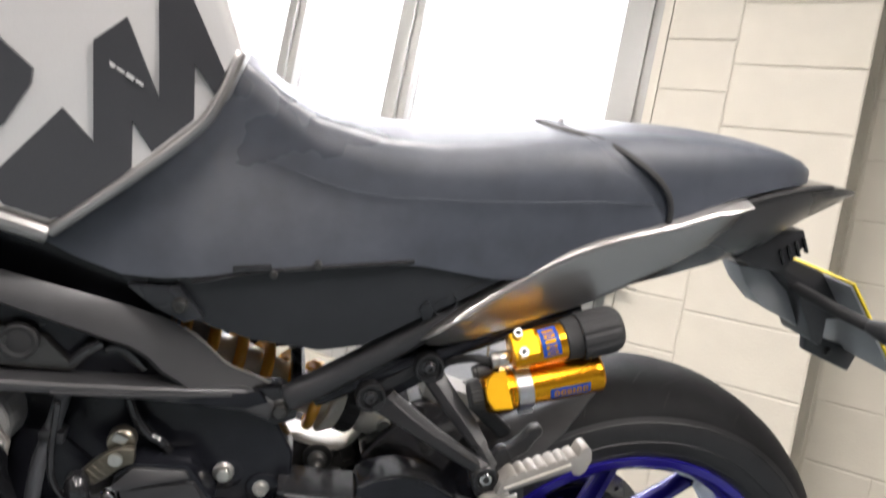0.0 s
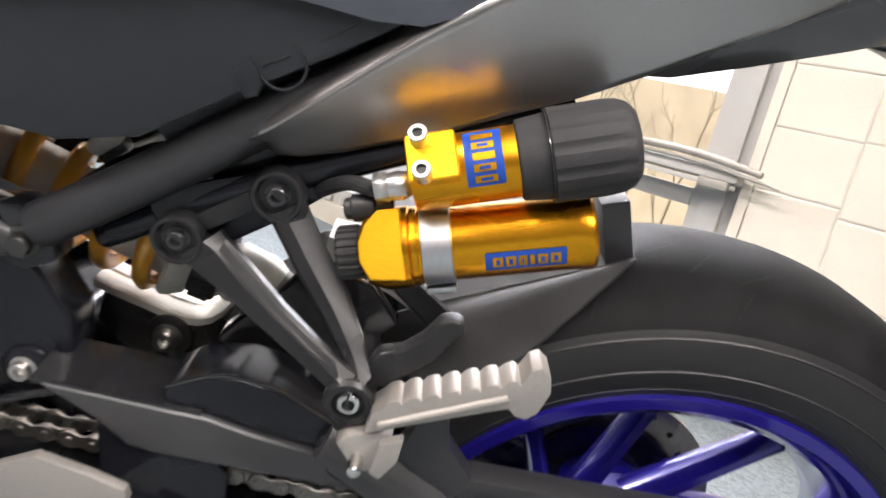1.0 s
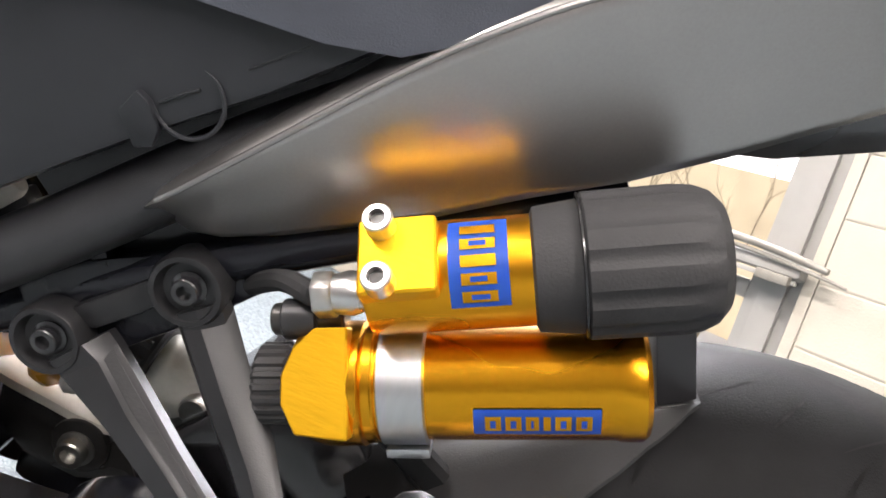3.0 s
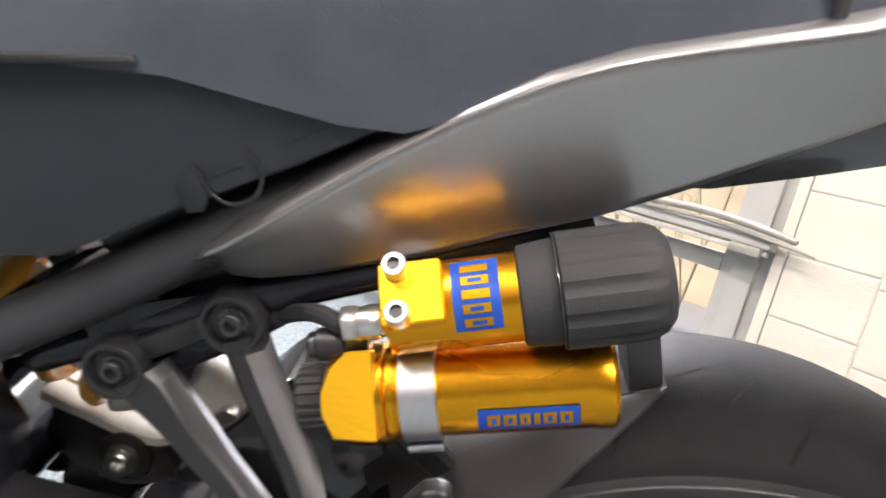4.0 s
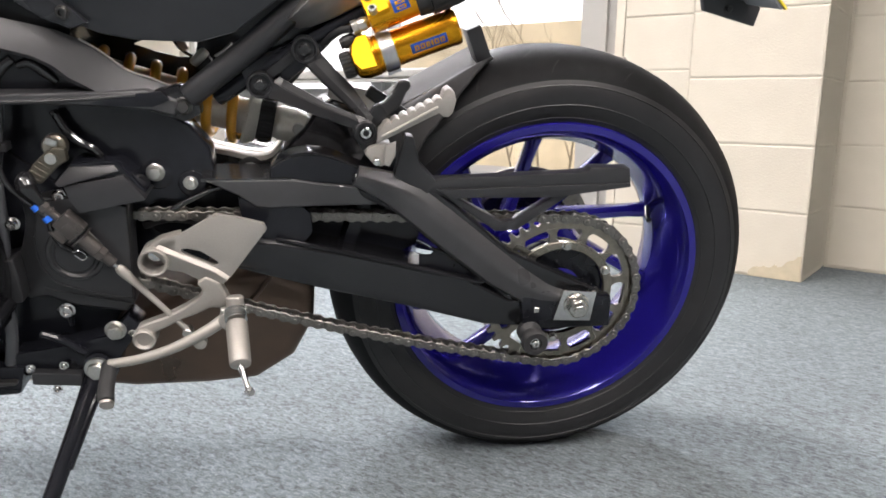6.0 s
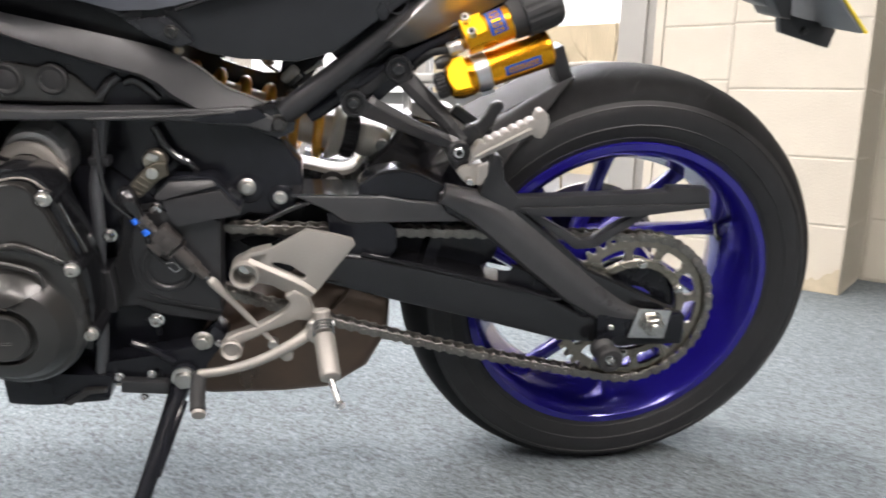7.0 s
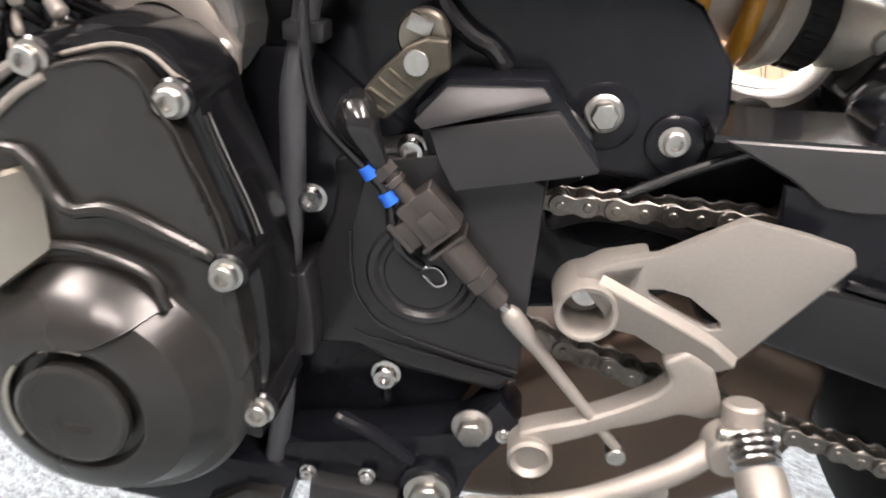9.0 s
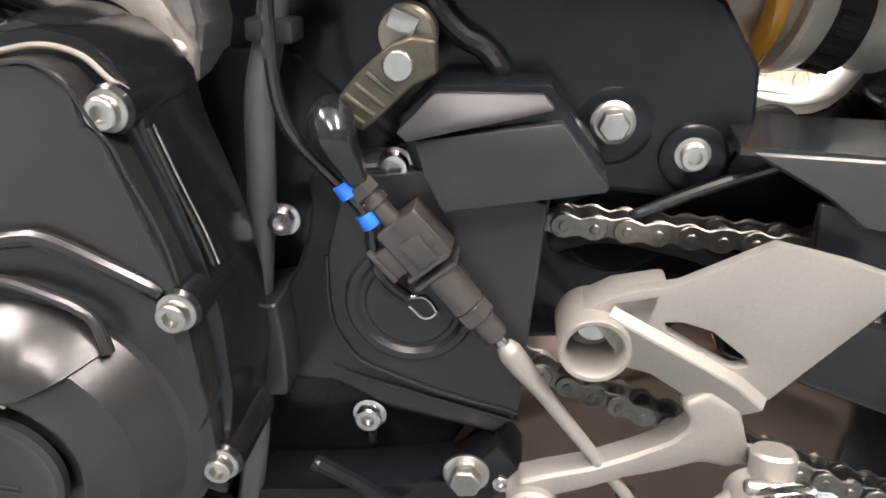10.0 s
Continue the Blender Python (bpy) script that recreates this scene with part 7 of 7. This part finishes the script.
part("hump_edge", tube([(-0.398, -0.1195, 0.1840), (-0.3739, -0.1200, 0.1992), (-0.3530, -0.1200, 0.2040), (-0.3281, -0.1200, 0.2018), (-0.3061, -0.1200, 0.1934), (-0.2800, -0.1200, 0.1826)], 0.0016, 8), GLOSS, arm)

# battery box and electrics behind the shock
# block added as filler so that no background shows under the tank
part("air_box", box((-0.86, 0.0, 0.355), (0.50, 0.20, 0.15), pose(0, 0, 0, 0, 6, 0), 0.02), BLACK, None, "black air box added to fill the dark under the tank")
part("inner_box", box((-0.52, 0.02, 0.415), (0.22, 0.14, 0.09), None, 0.01), BLACK, None, "black battery box under the seat")
# sheet added to darken the gap behind the shock; LEAF leaves its bright opening
LEAF = [(-0.5830, 0.3040), (-0.5560, 0.3160), (-0.4980, 0.3145), (-0.5040, 0.2890), (-0.5260, 0.2890), (-0.5535, 0.2950)]
part("dark_backing", pierced([(-0.680, 0.420), (-0.400, 0.420), (-0.425, 0.340), (-0.456, 0.292), (-0.470, 0.262), (-0.560, 0.240), (-0.680, 0.262)], LEAF, 0.058, 0.062), BLACK, None, "black sheet added to darken the gap behind the shock")
part("cable", tube([(-0.531, 0.055, 0.318), (-0.526, 0.052, 0.306), (-0.517, 0.052, 0.297), (-0.505, 0.054, 0.290)], 0.0022, 8), GLOSS, None, "black cable beside the shock")
part("connector_plug", tube([(-0.4935, -0.030, 0.2935), (-0.4900, -0.030, 0.2980), (-0.4800, -0.030, 0.3080), (-0.4765, -0.030, 0.3115)], [0.0050, 0.0066, 0.0066, 0.0050], 14), SEATALLOY, None, "pale connector plug beside the shock")
part("connector_plug", tube([(-0.4663, -0.030, 0.3044), (-0.4550, -0.030, 0.3120), (-0.4470, -0.030, 0.3175), (-0.4440, -0.030, 0.3195)], [0.0016, 0.0020, 0.0038, 0.0040], 12), ZINC, None, "small bright connector plug beside the shock")
part("connector_plug", tube([(-0.5215, 0.050, 0.3130), (-0.5190, 0.050, 0.3080), (-0.5130, 0.050, 0.3000)], [0.0040, 0.0062, 0.0050], 12), CAST, None, "pale connector plug beside the shock")
part("connector_plug", box((-0.482, -0.020, 0.296), (0.020, 0.014, 0.012), pose(0, 0, 0, 0, -40, 0), 0.002), PLASTIC, None, "black connector plug beside the shock")

# ---- number plate hanger ----
ph = group("plate_hanger", "black plate hanger with rear plate and reflector")
part("arm", plate([(0.020, 0.500), (0.075, 0.513), (0.120, 0.510), (0.168, 0.503), (0.218, 0.485), (0.251, 0.458), (0.262, 0.430), (0.232, 0.4446), (0.206, 0.440), (0.214, 0.402), (0.196, 0.405), (0.150, 0.462), (0.115, 0.486), (0.064, 0.490)], 0.005, 0.075, 0.006), PLASTIC, ph)
part("lamp_block", plate([(0.025, 0.496), (0.064, 0.490), (0.098, 0.495), (0.112, 0.520), (0.118, 0.537), (0.108, 0.552), (0.060, 0.535)], -0.012, 0.060, 0.004), PLASTIC, ph)
for k in range(4):
    part("block_fin", box((0.088 + 0.009 * k, -0.013, 0.512 + 0.007 * k), (0.004, 0.006, 0.022), pose(0, 0, 0, 0, -35, 0), 0.001, 1), GLOSS, ph)
part("arm_web", plate([(0.062, 0.484), (0.085, 0.459), (0.122, 0.434), (0.190, 0.416), (0.160, 0.458), (0.110, 0.486)], 0.030, 0.075, 0.004), GREYPLATE, ph, "pale grey plastic under-tray of the hanger")
part("reflector_bracket", plate([(0.216, 0.411), (0.226, 0.381), (0.310, 0.362), (0.315, 0.390), (0.300, 0.398), (0.262, 0.402)], 0.046, 0.060, 0.003), PLASTIC, ph)
bolt(0.262, 0.046, 0.386, 0.0055, ph, CASE)
part("rear_plate", box((0.234, 0.055, 0.447), (0.004, 0.198, 0.156), pose(0, 0, 0, 0, -47.8, 0), 0.0015), GREYPLATE, ph, "grey back of the rear plate")
part("plate_face", box((0.2365, 0.055, 0.4495), (0.0025, 0.204, 0.162), pose(0, 0, 0, 0, -47.8, 0)), YELLOW, ph, "yellow reflective plate edge")
for s in (-1, 1):
    part("indicator_stalk", tube([(0.140, 0.05 + s * 0.04, 0.474), (0.146, 0.03 + s * 0.10, 0.470), (0.150, 0.01 + s * 0.13, 0.469)], 0.008, 12), RUBBER, ph)
    part("indicator", tube([(0.150, 0.01 + s * 0.125, 0.469), (0.157, s * 0.14, 0.469), (0.170, s * 0.165, 0.469), (0.176, s * 0.178, 0.469)], [0.008, 0.014, 0.013, 0.005], 14), PLASTIC, ph)

# ---- block courses of the painted walls ----
def block_mesh(w, h):
    """A painted block: a worn, slightly pillowed face with chamfered edges."""
    me = bpy.data.meshes.new("block")
    e, d = 0.0058, 0.0020
    v = [(-w / 2, d, -h / 2), (w / 2, d, -h / 2), (w / 2, d, h / 2), (-w / 2, d, h / 2),
         (-w / 2 + e, 0.0, -h / 2 + e), (w / 2 - e, 0.0, -h / 2 + e), (w / 2 - e, 0.0, h / 2 - e), (-w / 2 + e, 0.0, h / 2 - e)]
    me.from_pydata(v, [], [(4, 5, 6, 7), (0, 1, 5, 4), (1, 2, 6, 5), (2, 3, 7, 6), (3, 0, 4, 7)])
    me.materials.append(MASONRY)
    return me


COURSE, GAP = 0.2285, 0.0022
cache = {}


def block(parent, s, out, z, w, turn=0, h=COURSE):
    key = (round(w, 3), h)
    if key not in cache:
        cache[key] = block_mesh(w - GAP, h - GAP)
    ob = new("block", cache[key])
    ob.matrix_world = wall_pose(s, out, z) @ pose(0, 0, 0, 0, 0, turn)
    ob.parent = parent
    ob.matrix_parent_inverse = parent.matrix_world.inverted()
    return ob


for k in range(12):
    z = COURSE * (k + 0.5)
    block(wall_window, 0.22, 0.0, z, 0.44)
    block(wall_return, -0.0, REC / 2, z, REC, 90)
    x = -0.012
    first = 0.45 if k % 2 else 0.225
    while x > S0:
        w = min(first, x - S0)
        first = 0.45
        if w > 0.03:
            block(wall_recess, x - w / 2, REC, z, w)
        x -= w

for k in range(15):
    z = 0.0325 + 0.195 * k
    if z < CEIL:
        block(wall_window, 0.57, 0.0, z, 0.26, 0, 0.195)

# yellowed damp stain at the foot of the pier
random.seed(3)
edge = [(0.004 + 0.012 * k, 0.028 + 0.030 * random.random() * (1 - k / 14) + 0.05 * (1 - k / 14) ** 3) for k in range(14)]
stain_bm = plate([(0.003, -0.004), *[(a, b) for a, b in edge], (0.175, 0.012), (0.175, -0.004)], -0.0015, 0.0005)
stain = obj("stain", stain_bm, STAINED, None, "", 0)
stain.matrix_world = wall_pose(0, 0, 0)
stain.parent = wall_window
stain.matrix_parent_inverse = wall_window.matrix_world.inverted()
